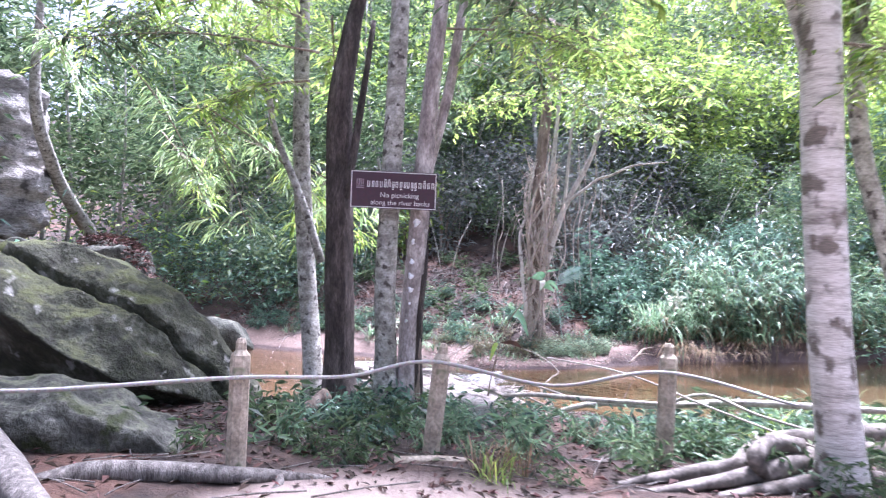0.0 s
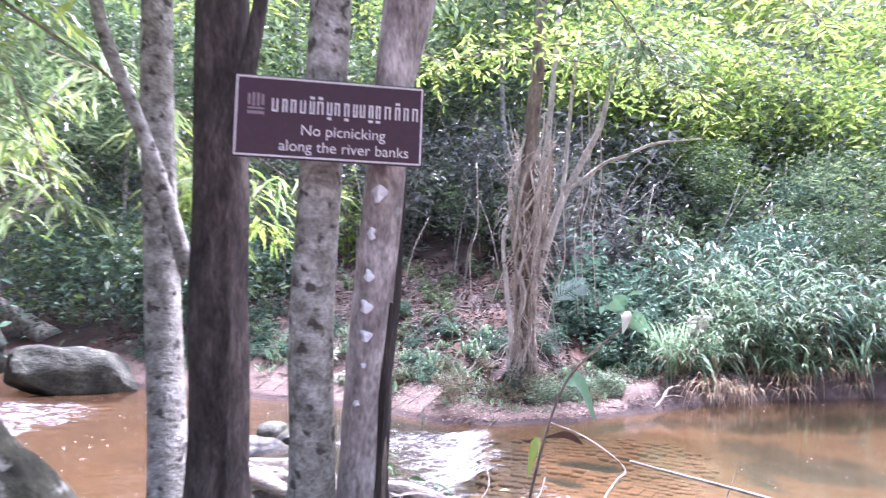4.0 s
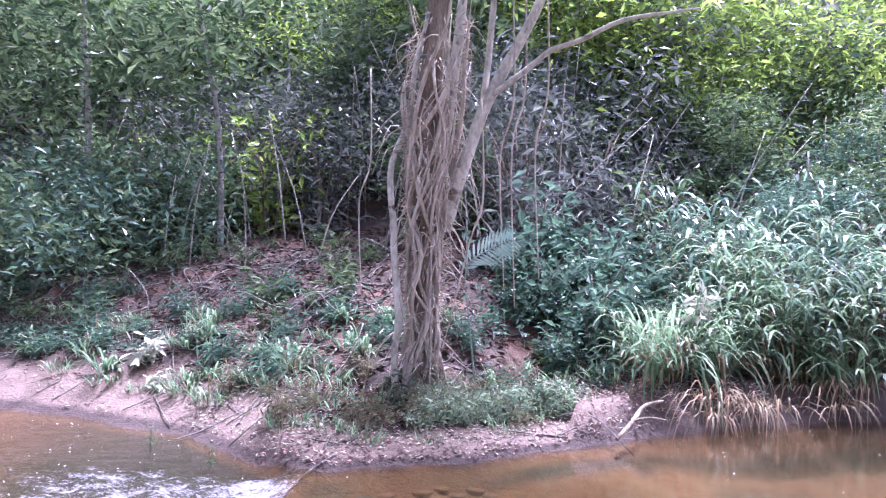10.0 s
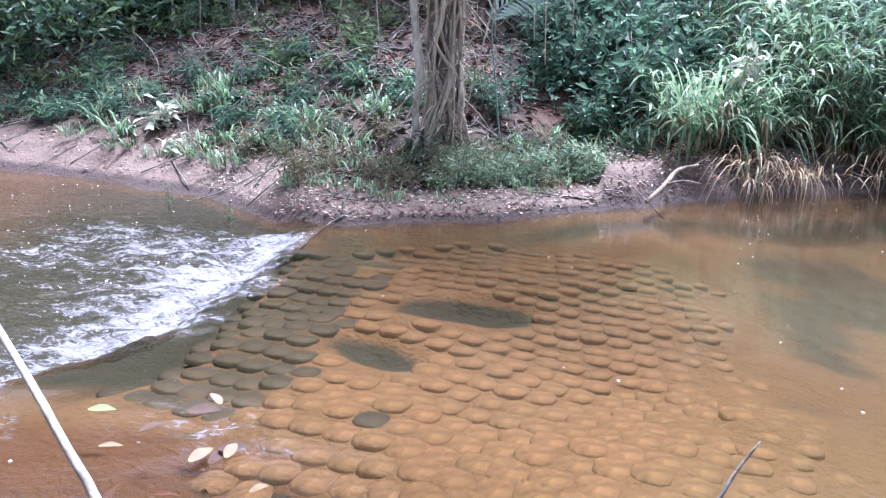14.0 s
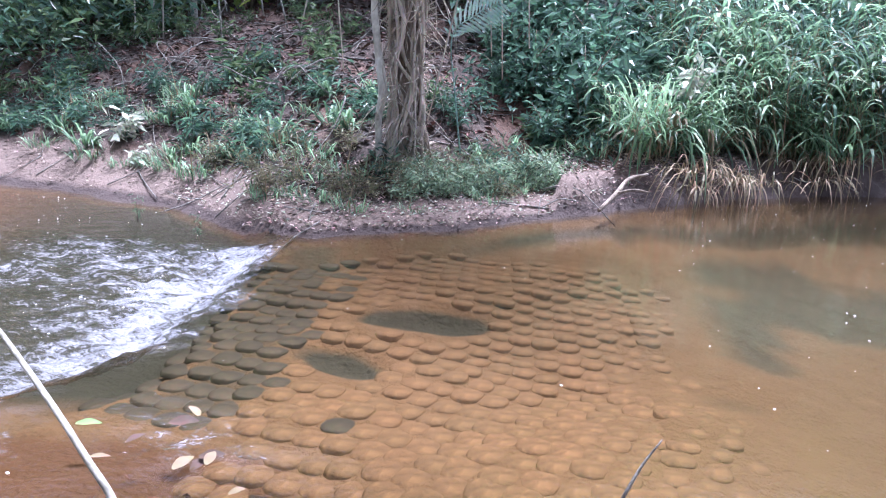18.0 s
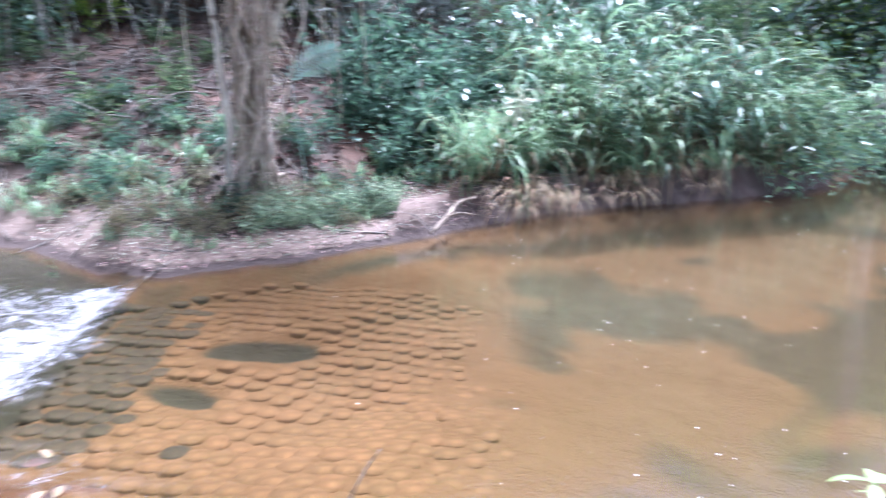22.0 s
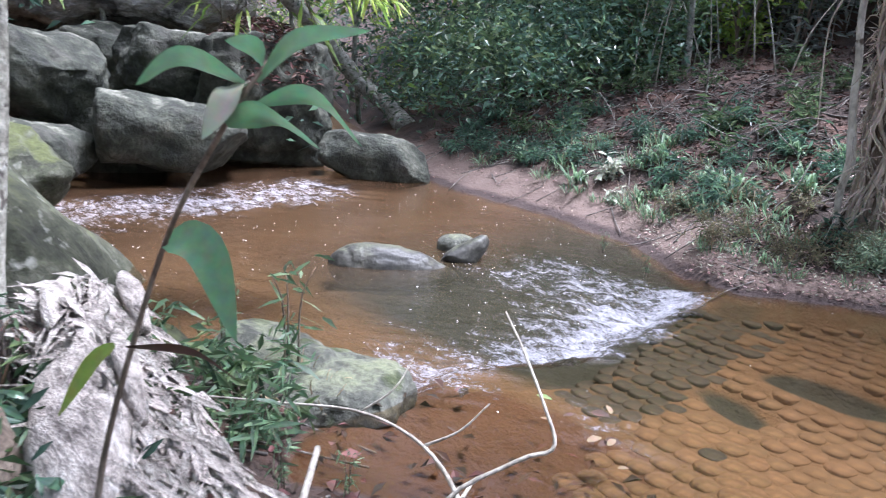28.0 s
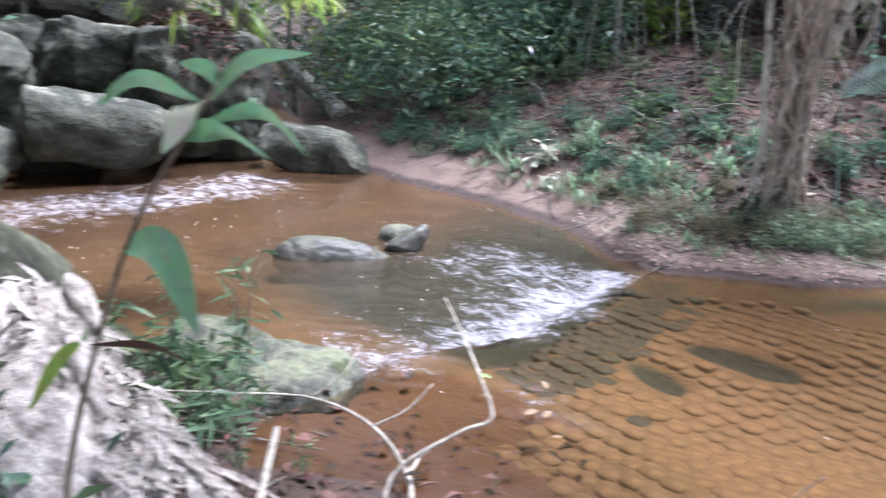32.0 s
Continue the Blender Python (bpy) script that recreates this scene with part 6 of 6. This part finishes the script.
for k in range(6):
    a = -2.6 + k * 0.95
    rx, ry = math.cos(a), math.sin(a)
    branch("tree_root", "knotted root at the foot of the vine tree", [(-0.98 + 0.12 * rx, 6.4 + 0.12 * ry, gz(-0.98, 6.4) + 0.3, 0.05), (-0.98 + 0.26 * rx, 6.4 + 0.26 * ry, gz(-0.98 + 0.26 * rx, 6.4 + 0.26 * ry) + 0.06, 0.035),
                         (-0.98 + 0.5 * rx, 6.4 + 0.5 * ry, gz(-0.98 + 0.5 * rx, 6.4 + 0.5 * ry) - 0.01, 0.018)], M_BARK_BROWN, 7, 0.15, 60 + k, category="root")

# rotten trunk by the water
rot = thing("rotten_log", "bleached rotten log splitting into fibres", "log", "", (-1.6, -0.2, 0.2))
g = Geo()
tube(g, [(-0.95, 0.2, 0.12, 0.17), (-0.55, 0.05, 0.10, 0.2), (0.0, -0.1, 0.06, 0.22), (0.45, -0.22, 0.02, 0.22), (0.95, -0.35, -0.02, 0.16)], 22, 0.1, 31, 26, 0.05)
part("trunk", g, M_ROT, rot)
r = np.random.RandomState(9)
g = Geo()
for k in range(800):
    s, a = r.uniform(-0.95, 1.0), r.uniform(0.1, 3.0)
    rad = 0.2 + 0.02 * r.rand()
    base = (s, -0.1 * s / 0.5 * 0.6 + rad * math.cos(a), 0.06 - 0.07 * s + rad * math.sin(a))
    leaf(g, base, (r.choice([-1, 1]) * 1.0, -0.28 + 0.3 * r.normal(), 0.18 * r.normal()), (0, 1, 0.3), r.uniform(0.12, 0.42), r.uniform(0.012, 0.05), 0.2, 0.3, 2)
part("wood_fibre", g, M_ROT, rot, "peeling wood fibres", smooth=False)["kind"] = "stuff"
for k, (x0, y0, x1, y1, w) in enumerate(((-1.0, 0.05, -0.5, -0.12, 0.07), (-0.98, 0.33, -0.3, 0.2, 0.06), (-0.2, 0.05, 0.5, -0.1, 0.05))):
    g = Geo()
    tube(g, [(x0, y0, 0.3, w * 0.5), ((x0 + x1) / 2, (y0 + y1) / 2, 0.3, w), (x1, y1, 0.25, w * 0.4)], 7, 0.25, 50 + k)
    part("splinter", g, M_ROT, rot)


# ---- single plants ----
def broad_plant(name, label, base, tip, leaves, mat, stem_r=0.012, group=""):
    """A single stem with broad leaves: rows of place along the stem, heading, tilt, length, width and material."""
    root = thing(name, label, "plant", group, base)
    d = np.array(tip) - np.array(base)
    g = Geo()
    mid = d * 0.5 + np.array([0.03, 0.02, 0.04])
    rows = [(0, 0, -0.05, stem_r), (*mid, stem_r * 0.8), (*d, stem_r * 0.4)]
    tube(g, rows, 7, 0.03, 1, 14)
    part("stem", g, M_BARK_BROWN, root)
    line = smooth_line(rows, 41)
    for s, yaw, tilt, L, W, mt in leaves:
        g = Geo()
        p = line[int(s * 40)][:3]
        a, t = radians(yaw), radians(tilt)
        dirn = (math.cos(a) * math.cos(t), math.sin(a) * math.cos(t), math.sin(t))
        leaf(g, p, dirn, (-math.sin(a), math.cos(a), 0.2), L, W, 0.5, 0.18, 8)
        part("leaf", g, mt or mat, root)
    return root


def curved_leaf(geo, base, mid, tip, width, side):
    """A broad leaf along a curve from its stalk to its tip, folded along the midrib."""
    rows = smooth_line([(*base, 0), (*mid, 0), (*tip, 0)], 13)[:, :3]
    side = np.array(side, float)
    k = len(geo.v)
    for i, p in enumerate(rows):
        u = i / 12
        d = rows[min(i + 1, 12)] - rows[max(i - 1, 0)]
        d /= np.linalg.norm(d)
        sd = side - d * (side @ d)
        sd /= np.linalg.norm(sd)
        w = width * 0.5 * (math.sin(math.pi * (0.04 + 0.955 * u) ** 0.85) ** 0.8)
        up = np.cross(sd, d)
        up = up if up[2] > 0 else -up
        wave = 0.08 * w * math.sin(9 * u + 20 * width)
        geo.v.extend((tuple(p - sd * w + up * (0.22 * w + wave)), tuple(p), tuple(p + sd * w + up * (0.22 * w - wave))))
    for i in range(12):
        a = k + 3 * i
        geo.f.extend(((a, a + 1, a + 4, a + 3), (a + 1, a + 2, a + 5, a + 4)))


big = thing("broad_leaf_plant", "young plant with large glossy drooping leaves on one thin stem", "plant", "", (0, 0, 0))
g = Geo()
tube(g, [(-0.84, -0.58, 0.03, 0.009), (-0.783, -0.555, 0.315, 0.009), (-0.731, -0.503, 0.663, 0.008), (-0.574, -0.398, 1.185, 0.007), (-0.278, -0.372, 1.506, 0.006), (-0.252, -0.294, 1.628, 0.004)], 8, 0.04, 1, 24)
part("stem", g, M_BARK_BROWN, big)
for base, mid, tip, w, sd, mt in (
        ((-0.261, -0.311, 1.585), (-0.226, -0.233, 1.672), (-0.122, -0.137, 1.698), 0.06, (0.5, -0.3, 0.5), M_LEAF_BIG), ((-0.261, -0.303, 1.611), (-0.278, -0.311, 1.646), (-0.331, -0.346, 1.663), 0.07, (0.5, -0.3, 0.6), M_LEAF_BIG),
        ((-0.270, -0.329, 1.576), (-0.357, -0.424, 1.620), (-0.400, -0.503, 1.567), 0.085, (0.6, -0.4, 0.4), M_LEAF_BIG), ((-0.270, -0.329, 1.585), (-0.261, -0.372, 1.559), (-0.278, -0.424, 1.472), 0.07, (0.5, 0.5, 0.3), M_LEAF_WHITE),
        ((-0.278, -0.372, 1.498), (-0.226, -0.311, 1.515), (-0.139, -0.242, 1.463), 0.09, (0.4, -0.6, 0.5), M_LEAF_BIG), ((-0.252, -0.320, 1.541), (-0.183, -0.233, 1.559), (-0.096, -0.172, 1.472), 0.06, (0.5, -0.5, 0.6), M_LEAF_BIG),
        ((-0.574, -0.398, 1.193), (-0.496, -0.329, 1.185), (-0.400, -0.303, 0.976), 0.1, (0.4, 0.6, 0.3), M_LEAF_BIG), ((-0.705, -0.485, 0.906), (-0.731, -0.537, 0.854), (-0.757, -0.616, 0.723), 0.05, (0.5, 0.4, 0.2), M_LEAF_LIME),
        ((-0.670, -0.468, 0.906), (-0.557, -0.346, 0.897), (-0.461, -0.268, 0.837), 0.06, (0.5, -0.4, 0.6), M_LITTER)):
    g = Geo()
    curved_leaf(g, base, mid, tip, w, sd)
    part("leaf", g, mt, big, "" if mt is M_LEAF_BIG else "withered leaf")
fern = thing("palm_fern", "pale feathery fern frond held over the bank", "fern", "", (-0.45, 6.3, 0.45))
for k, (x0, x1, x2, z1, z2, y2) in enumerate(((-0.08, -0.12, 0.3, 1.05, 1.34, -0.1),)):
    g = Geo()
    rib = smooth_line([(0, 0, 0, 0.009), (x0, 0, 0.55 * z1, 0.008), (x1, -0.02, z1, 0.006), ((x1 + x2) / 2, y2 * 0.5, z1 + 0.65 * (z2 - z1), 0.005), (x2, y2, z2, 0.002)], 29)
    tube(g, rib, 5, 0, 0, 29)
    frond = part("frond", g, M_LEAF_FERN, fern)
    for i in range(14, 29):
        d = rib[min(i + 1, 28)][:3] - rib[i - 1][:3]
        d /= np.linalg.norm(d)
        across = np.array([-d[2], 0.0, d[0]])
        w = 0.23 * math.sin(math.pi * (i - 11) / 20) ** 0.7
        for sd in (-1, 1):
            g = Geo()
            leaf(g, rib[i][:3], sd * across + 0.75 * d + np.array([0, -0.15, 0]), d, w, 0.026, 0.25, 0.12, 3)
            part("leaflet", g, M_LEAF_FERN, frond, smooth=False)
wp = plant_thing("white_plant", "small plant with whitish withered leaves on the bank", "plant", "", bush_mesh(91, 0.3, 0.35, 110, 0.16, 0.35, M_LEAF_WHITE, 5, 2), ("branching_stem", "foliage"), (-4.25, 6.75, gz(-4.25, 6.75)))
copy_thing(wp, pose(1.8, 7.9, gz(1.8, 7.9) + 0.7))
copy_thing(wp, pose(-3.8, 6.35, gz(-3.8, 6.35), 0, 0, 70)).scale = (0.6, 0.6, 0.6)
strap = plant_thing("strap_plant", "arching strap-leaved plant at the foot of the slope", "plant", "strap-leaved plants", grass_mesh(92, 34, 0.65, 0.035, M_LEAF_GRASS, 0.08, 1.0), ("blade_tuft", "dry_tuft"), (0, 0, 0))
spread_copies(strap, [(-4.6, 6.6), (-3.3, 6.5), (-2.9, 6.9), (-2.4, 6.6), (-2.0, 7.1), (-1.7, 6.7), (-5.2, 7.0), (-0.3, 6.8), (-5.9, 7.1), (-2.2, 7.6), (-3.7, 7.3), (0.3, 7.2), (0.8, 7.5), (-1.6, 7.5)], (0.7, 1.2), 21)
near_g = plant_thing("grass_tussock", "long bright grass on the near bank", "grass", "grass on the near bank", grass_mesh(93, 46, 1.1, 0.028, M_LEAF_FRESH, 0.3, 1.5, 0.05), ("blade_tuft", "dry_tuft"), (0, 0, 0))
spread_copies(near_g, [(3.05, 0.9), (3.45, 1.2), (2.9, 0.6), (3.9, 1.5), (4.4, 1.7)], (0.8, 1.1), 22)
lime_g = plant_thing("grass_tussock", "fresh lime-green grass tuft", "grass", "grass on the near bank", grass_mesh(94, 40, 0.5, 0.014, M_LEAF_LIME, 0.12, 1.0), ("blade_tuft", "dry_tuft"), (0, 0, 0))
spread_copies(lime_g, [(-0.32, -2.9), (2.7, 0.75), (1.75, -0.4), (2.0, -0.3), (3.1, 0.95), (3.5, 1.1), (2.95, 0.55)], (0.8, 1.2), 23)
pale_g = plant_thing("grass_tussock", "thin dry grass tuft beside the leaning post", "grass", "grass on the near bank", grass_mesh(95, 50, 0.55, 0.01, M_LEAF_STRAW, 0.12, 0.8), ("blade_tuft", "dry_tuft"), (0, 0, 0))
spread_copies(pale_g, [(-0.4, -2.75), (-0.2, -2.6), (-1.75, 0.72), (0.35, -1.3), (-2.3, -0.6)], (0.7, 1.1), 24)
sap = plant_thing("seedling", "thin seedling with narrow leaves growing from the flat rock", "plant", "seedlings by the water", bush_mesh(96, 0.14, 0.55, 60, 0.12, 0.18, M_LEAF_GRASS, 3, 2), ("branching_stem", "foliage"), (0, 0, 0))
sap.matrix_basis = pose(-1.95, 0.75, 0.1)
for x, y, z, s in ((-2.4, 0.6, 0.12, 0.6), (-2.5, -0.35, 0.1, 0.7), (-2.35, -0.5, 0.1, 0.8), (-1.0, 0.15, 0.08, 0.45), (-0.85, 0.35, 0.05, 0.35), (-2.95, 5.0, -0.1, 0.35), (-2.2, 4.6, -0.1, 0.3), (2.45, 0.75, 0.15, 0.5)):
    o = copy_thing(sap, pose(x, y, z, 0, 0, x * 90))
    o.scale = (s, s, s)
ground_plant = plant_thing("undergrowth_plant", "leafy undergrowth plant behind the rope fence", "plant", "undergrowth on the near bank", bush_mesh(97, 0.35, 0.4, 200, 0.14, 0.28, M_LEAF_BLUE, 7, 2), ("branching_stem", "foliage"), (0, 0, 0))
spread_copies(ground_plant, [(-1.95, -1.35), (-2.2, -1.4), (-1.6, -1.2), (-2.45, -1.35), (-1.35, -1.1), (-1.75, -0.4), (-2.0, -0.5), (-1.2, -0.75), (-0.9, -1.2), (-0.3, -0.95), (0.2, -0.7), (0.55, -1.1), (1.1, -0.8), (1.45, -1.1), (1.3, -0.4), (0.9, -0.3), (2.3, -0.9), (2.6, -0.3), (1.9, 0.1), (3.0, -0.8), (-2.9, -1.6), (-2.7, -0.9), (-1.5, -2.2), (-1.75, -0.7), (2.9, 0.2), (3.6, -0.2), (-1.62, -1.02)], (0.5, 1.05), 25)
pale_plant = plant_thing("undergrowth_plant", "grey-green strap-leaved undergrowth among fallen twigs", "plant", "undergrowth on the near bank", bush_mesh(99, 0.34, 0.36, 180, 0.17, 0.17, M_LEAF_GRASS, 8, 2), ("branching_stem", "foliage"), (0, 0, 0))
spread_copies(pale_plant, scatter(47, 46, lambda x, y, e, n, r: n > 0.2 and -2.3 < y < 0.5 and math.hypot(x - 0.45, y + 0.2) > 0.8 and not (-1.4 < x < 1.6 and y > -1.0 and r.rand() < 0.8) and not (x < -2.6 and y > -2.2), (-2.6, 3.6, -2.3, 0.5)), (0.5, 0.95), 47)
herb = plant_thing("spit_herb", "low pale green herb growing through the litter of the spit", "plant", "herbs on the spit", bush_mesh(103, 0.26, 0.3, 320, 0.065, 0.3, M_LEAF_HERB, 8, 1), ("stalk_tuft", "foliage"), (0, 0, 0))
spread_copies(herb, scatter(48, 34, lambda x, y, e, n, r: e > 0.75 and math.hypot(x + 1, y - 6.35) > 0.35 and y < 6.3 + 0.5 * (x + 0.8), (-0.85, 1.1, 5.5, 7.0)), (0.6, 1.1), 48)
tangle = plant_thing("spit_herb", "half-dry olive tangle of stalks and leaves on the spit", "plant", "herbs on the spit", bush_mesh(104, 0.3, 0.26, 300, 0.08, 0.16, M_LEAF_OLIVE, 9, 1), ("stalk_tuft", "foliage"), (0, 0, 0))
spread_copies(tangle, scatter(49, 20, lambda x, y, e, n, r: 0.5 < e < 2.0 and math.hypot(x + 1, y - 6.35) > 0.3, (-2.9, 0.2, 4.9, 6.7)), (0.55, 1.0), 49)
dry_plant = plant_thing("undergrowth_plant", "low olive undergrowth among dry leaves", "plant", "undergrowth on the near bank", bush_mesh(98, 0.3, 0.25, 150, 0.1, 0.3, M_LEAF, 6), ("branching_stem", "foliage"), (0, 0, 0))
spread_copies(dry_plant, scatter(26, 55, lambda x, y, e, n, r: n > 0.25 and not (x < -2.7 and y > -2.4) and math.hypot(x - 0.45, y + 0.2) > 0.9 and y > -2.9 and not (-1.2 < x < 1.8 and y > -1.2 and r.rand() < 0.85) and math.hypot(x + .2, y + 1.5) > 0.5, (-4, 4.5, -3, 1.4)), (0.6, 1.3), 26)


broad_plant("seedling", "small bright seedling leaning over the water's edge", (2.62, 1.12, gz(2.62, 1.12)), (2.52, 1.42, 0.28),
            ((0.97, 170, 10, 0.16, 0.05, None), (0.97, 20, 5, 0.17, 0.055, None), (0.9, 70, 20, 0.14, 0.045, None), (0.9, 250, 0, 0.12, 0.045, None), (0.75, 130, 0, 0.12, 0.04, None)), M_LEAF_FRESH, 0.005, "seedlings by the water")
branch("dry_stalk", "thin dry grass stalk with a frayed tip", [(2.75, 1.05, gz(2.75, 1.05), 0.004), (2.78, 1.15, 0.3, 0.003), (2.7, 1.3, 0.55, 0.002)], M_LEAF_STRAW, 5, 0.05, 31, extra=([(2.74, 1.22, 0.44, 0.002), (2.8, 1.28, 0.5, 0.001)], [(2.72, 1.26, 0.5, 0.002), (2.66, 1.3, 0.58, 0.001)]), category="stalk")


# ---- overhanging foliage ----
def spray(name, label, base, tip, count, size, ratio, mat, seed, droop=0.4, group="overhanging sprays", width=0.5):
    """A leafy bough: a thin branch with side twigs and hanging narrow leaves."""
    r = np.random.RandomState(seed)
    root = thing(name, label, "branch", group, base)
    d = np.array(tip) - np.array(base)
    g, gt, gl = Geo(), Geo(), Geo()
    rows = [(0, 0, 0, 0.014), (*(d * 0.5 + (0, 0, 0.12)), 0.01), (*d, 0.003)]
    tube(g, rows, 6, 0.05, seed, 14)
    line = smooth_line(rows, 30)
    for k in range(count // 9):
        p = line[r.randint(6, 30)][:3]
        t = rand_dir(r, -0.1) * r.uniform(0.15, width)
        tube(gt, [(*p, 0.004), (*(p + t * 0.6 + (0, 0, 0.02)), 0.003), (*(p + t), 0.0015)], 4, 0, k, 5)
        for i in range(9):
            q = p + t * (i + 1) / 9
            a = math.atan2(t[1], t[0]) + r.choice([-1, 1]) * r.uniform(0.4, 1.1)
            L = size * r.uniform(0.6, 1.2)
            leaf(gl, q, (math.cos(a), math.sin(a), -0.35 * r.rand()), (-math.sin(a), math.cos(a), 0.3 * r.normal()), L, L * ratio, droop, 0.1, 2)
    part("bough", g, M_BARK_BROWN, root)
    part("twig_spray", gt, M_BARK_BROWN, root)["kind"] = "stuff"
    part("foliage", gl, mat, root, smooth=False)
    return root


SPRAYS = [((-2.6, -1.1, 3.9), (-4.6, -2.4, 3.7)), ((-2.7, -1.1, 3.6), (-4.4, -0.6, 3.4)), ((-2.8, -1.0, 4.3), (-3.9, -2.9, 4.0)), ((-1.4, -0.8, 4.5), (0.2, -1.9, 4.1)), ((-1.3, -0.8, 4.2), (0.4, -0.4, 3.9)), ((1.8, -2.3, 4.2), (0.5, -2.9, 3.7)),
          ((1.85, -2.3, 3.9), (3.2, -3.1, 3.5)), ((1.8, -2.3, 4.5), (1.4, -3.6, 3.9)), ((2.0, -2.3, 3.4), (3.1, -2.0, 3.0)), ((-1.2, 0.4, 4.6), (0.4, 2.8, 3.9)), ((-1.1, 0.2, 4.9), (1.7, 2.3, 4.2)), ((-2.6, -0.8, 4.4), (-3.4, 1.3, 3.9)),
          ((-0.9, 0.0, 4.6), (-2.1, 2.0, 4.0)), ((-2.7, -1.1, 4.6), (-5.6, -1.2, 4.2)), ((-2.7, -1.1, 4.8), (-4.8, 0.8, 4.4)),
          ((-1.4, -0.8, 4.9), (-0.2, 0.9, 4.6)), ((1.8, -2.3, 4.6), (2.9, -0.6, 4.3)), ((1.85, -2.3, 4.2), (2.7, -1.2, 3.5)), ((-0.7, 6.3, 5.4), (0.9, 5.0, 4.7)), ((-0.6, 6.3, 5.2), (1.6, 6.3, 4.5)), ((-0.9, 6.4, 5.4), (-2.6, 6.0, 4.9))]
for k, (a, b) in enumerate(SPRAYS):
    spray("overhanging_bough", "overhanging bough with narrow bright green leaves", a, b, 520, 0.17, 0.22, M_LEAF_LIME if k % 3 else M_LEAF, 100 + k, width=0.75)
for k, (a, b) in enumerate((((-4.5, -0.2, 3.6), (-3.0, 0.5, 2.3)), ((-4.6, 0.2, 3.4), (-2.5, 1.1, 2.35)), ((-6.5, 3.5, 4.2), (-5.8, 1.6, 2.6)), ((-8.0, 4.2, 4.0), (-6.5, 3.2, 2.8)), ((-4.0, 1.3, 3.3), (-3.85, 1.3, 1.85)), ((-4.2, 1.4, 3.2), (-3.5, 1.85, 1.9)), ((-3.9, 1.9, 3.1), (-3.3, 2.2, 1.95)), ((-5.2, -0.7, 4.0), (-4.4, -0.3, 2.6)), ((-4.6, -0.2, 3.6), (-3.9, 0.0, 2.0)), ((-5.5, 0.4, 3.4), (-4.6, 0.3, 2.2)), ((-7.4, 0.1, 5.0), (-6.6, 0.1, 4.0)))):
    spray("overhanging_bough", "drooping bamboo-like bough with long narrow leaves", a, b, 160, 0.34, 0.1, M_LEAF_LIME if k in (2, 3, 4, 5, 6) else M_LEAF_FRESH, 130 + k, 0.7, width=0.4)

rng = np.random.RandomState(301)
g = Geo()
k = 0
while k < 640:
    x, y = (rng.uniform(-6.5, 5.5), rng.uniform(0.8, 9)) if k < 560 else (rng.uniform(6, 12), rng.uniform(7, 13))
    e, n = river(x, y)
    if max(e, n) > -0.15 or (x > -1.2 and x < 1.2 and rng.rand() < 0.8):
        continue
    s = rng.uniform(0.0015, 0.0055) * (1.5 if x > 5 or x < -2 else 1)
    z = float(water_z(np.float64(x), np.float64(y))) + 0.003
    a0 = rng.uniform(0, 6)
    base = len(g.v)
    g.v.append((x, y, z + s * 0.5))
    g.v.extend((x + s * (1.0 + 0.5 * math.sin(a * 2 + a0)) * math.cos(a), y + s * math.sin(a), z) for a in np.linspace(0, 6.2832, 7, endpoint=False))
    g.f.extend((base, base + 1 + i, base + 1 + (i + 1) % 7) for i in range(7))
    k += 1
tagged(new("foam_flecks", g.mesh("foam_flecks", M_FOAM)), "small white foam flecks drifting on the brown water", "foam", kind="stuff")

# wet leaves caught in the shallows
litter("leaf_litter", "wet leaves and scum caught in the shallows", 85, 90, lambda x, y, e, n, r: -0.9 < n < 0.1 and -1.6 < x < -0.2, (-1.6, -0.2, 0.2, 1.7), 0.09, M_LITTER, 0.14)


def fallen_leaf(x, y, z, yaw, length, width, mat, label):
    g = Geo()
    a = radians(yaw)
    curved_leaf(g, (0, 0, 0), (0.5 * length * math.cos(a), 0.5 * length * math.sin(a), 0.006), (length * math.cos(a), length * math.sin(a), 0.004), width, (-math.sin(a), math.cos(a), 0.25))
    o = tagged(new("fallen_leaf", g.mesh("fallen_leaf", mat)), label, "leaf", "leaves caught in the shallows")
    o.location = (x, y, z)


for x, y, z, yaw, L, w, mt in ((-0.56, 1.47, 0.02, 70, 0.08, 0.035, M_LEAF_STRAW), (-0.47, 1.5, 0.03, 95, 0.07, 0.032, M_LEAF_STRAW), (-0.52, 1.55, 0.02, 20, 0.08, 0.035, M_LITTER), (-0.72, 1.72, 0.02, 15, 0.1, 0.045, M_LITTER),
                            (-0.64, 1.77, 0.03, 140, 0.08, 0.035, M_LEAF_STRAW), (-0.86, 1.5, 0.0, 12, 0.07, 0.018, M_LEAF_STRAW), (-0.36, 1.42, 0.0, 40, 0.05, 0.02, M_LEAF_STRAW)):
    fallen_leaf(x, y, z, yaw, L, w, mt, "pale sodden leaf caught in the shallows" if mt is M_LEAF_STRAW else "dark sodden leaf caught in the shallows")
for x, y, yaw, L, w, mt, lab in ((-1.03, 1.67, 10, 0.09, 0.03, M_LEAF_FRESH, "yellow-green leaf floating in the shallows"), (-0.8, 1.6, 60, 0.07, 0.022, M_LITTER, "curled brown leaf in the shallows"),
                                 (-0.52, 1.5, 80, 0.08, 0.032, M_LITTER, "brown leaf stranded in the shallows")):
    fallen_leaf(x, y, 0.002, yaw, L, w, mt, lab)
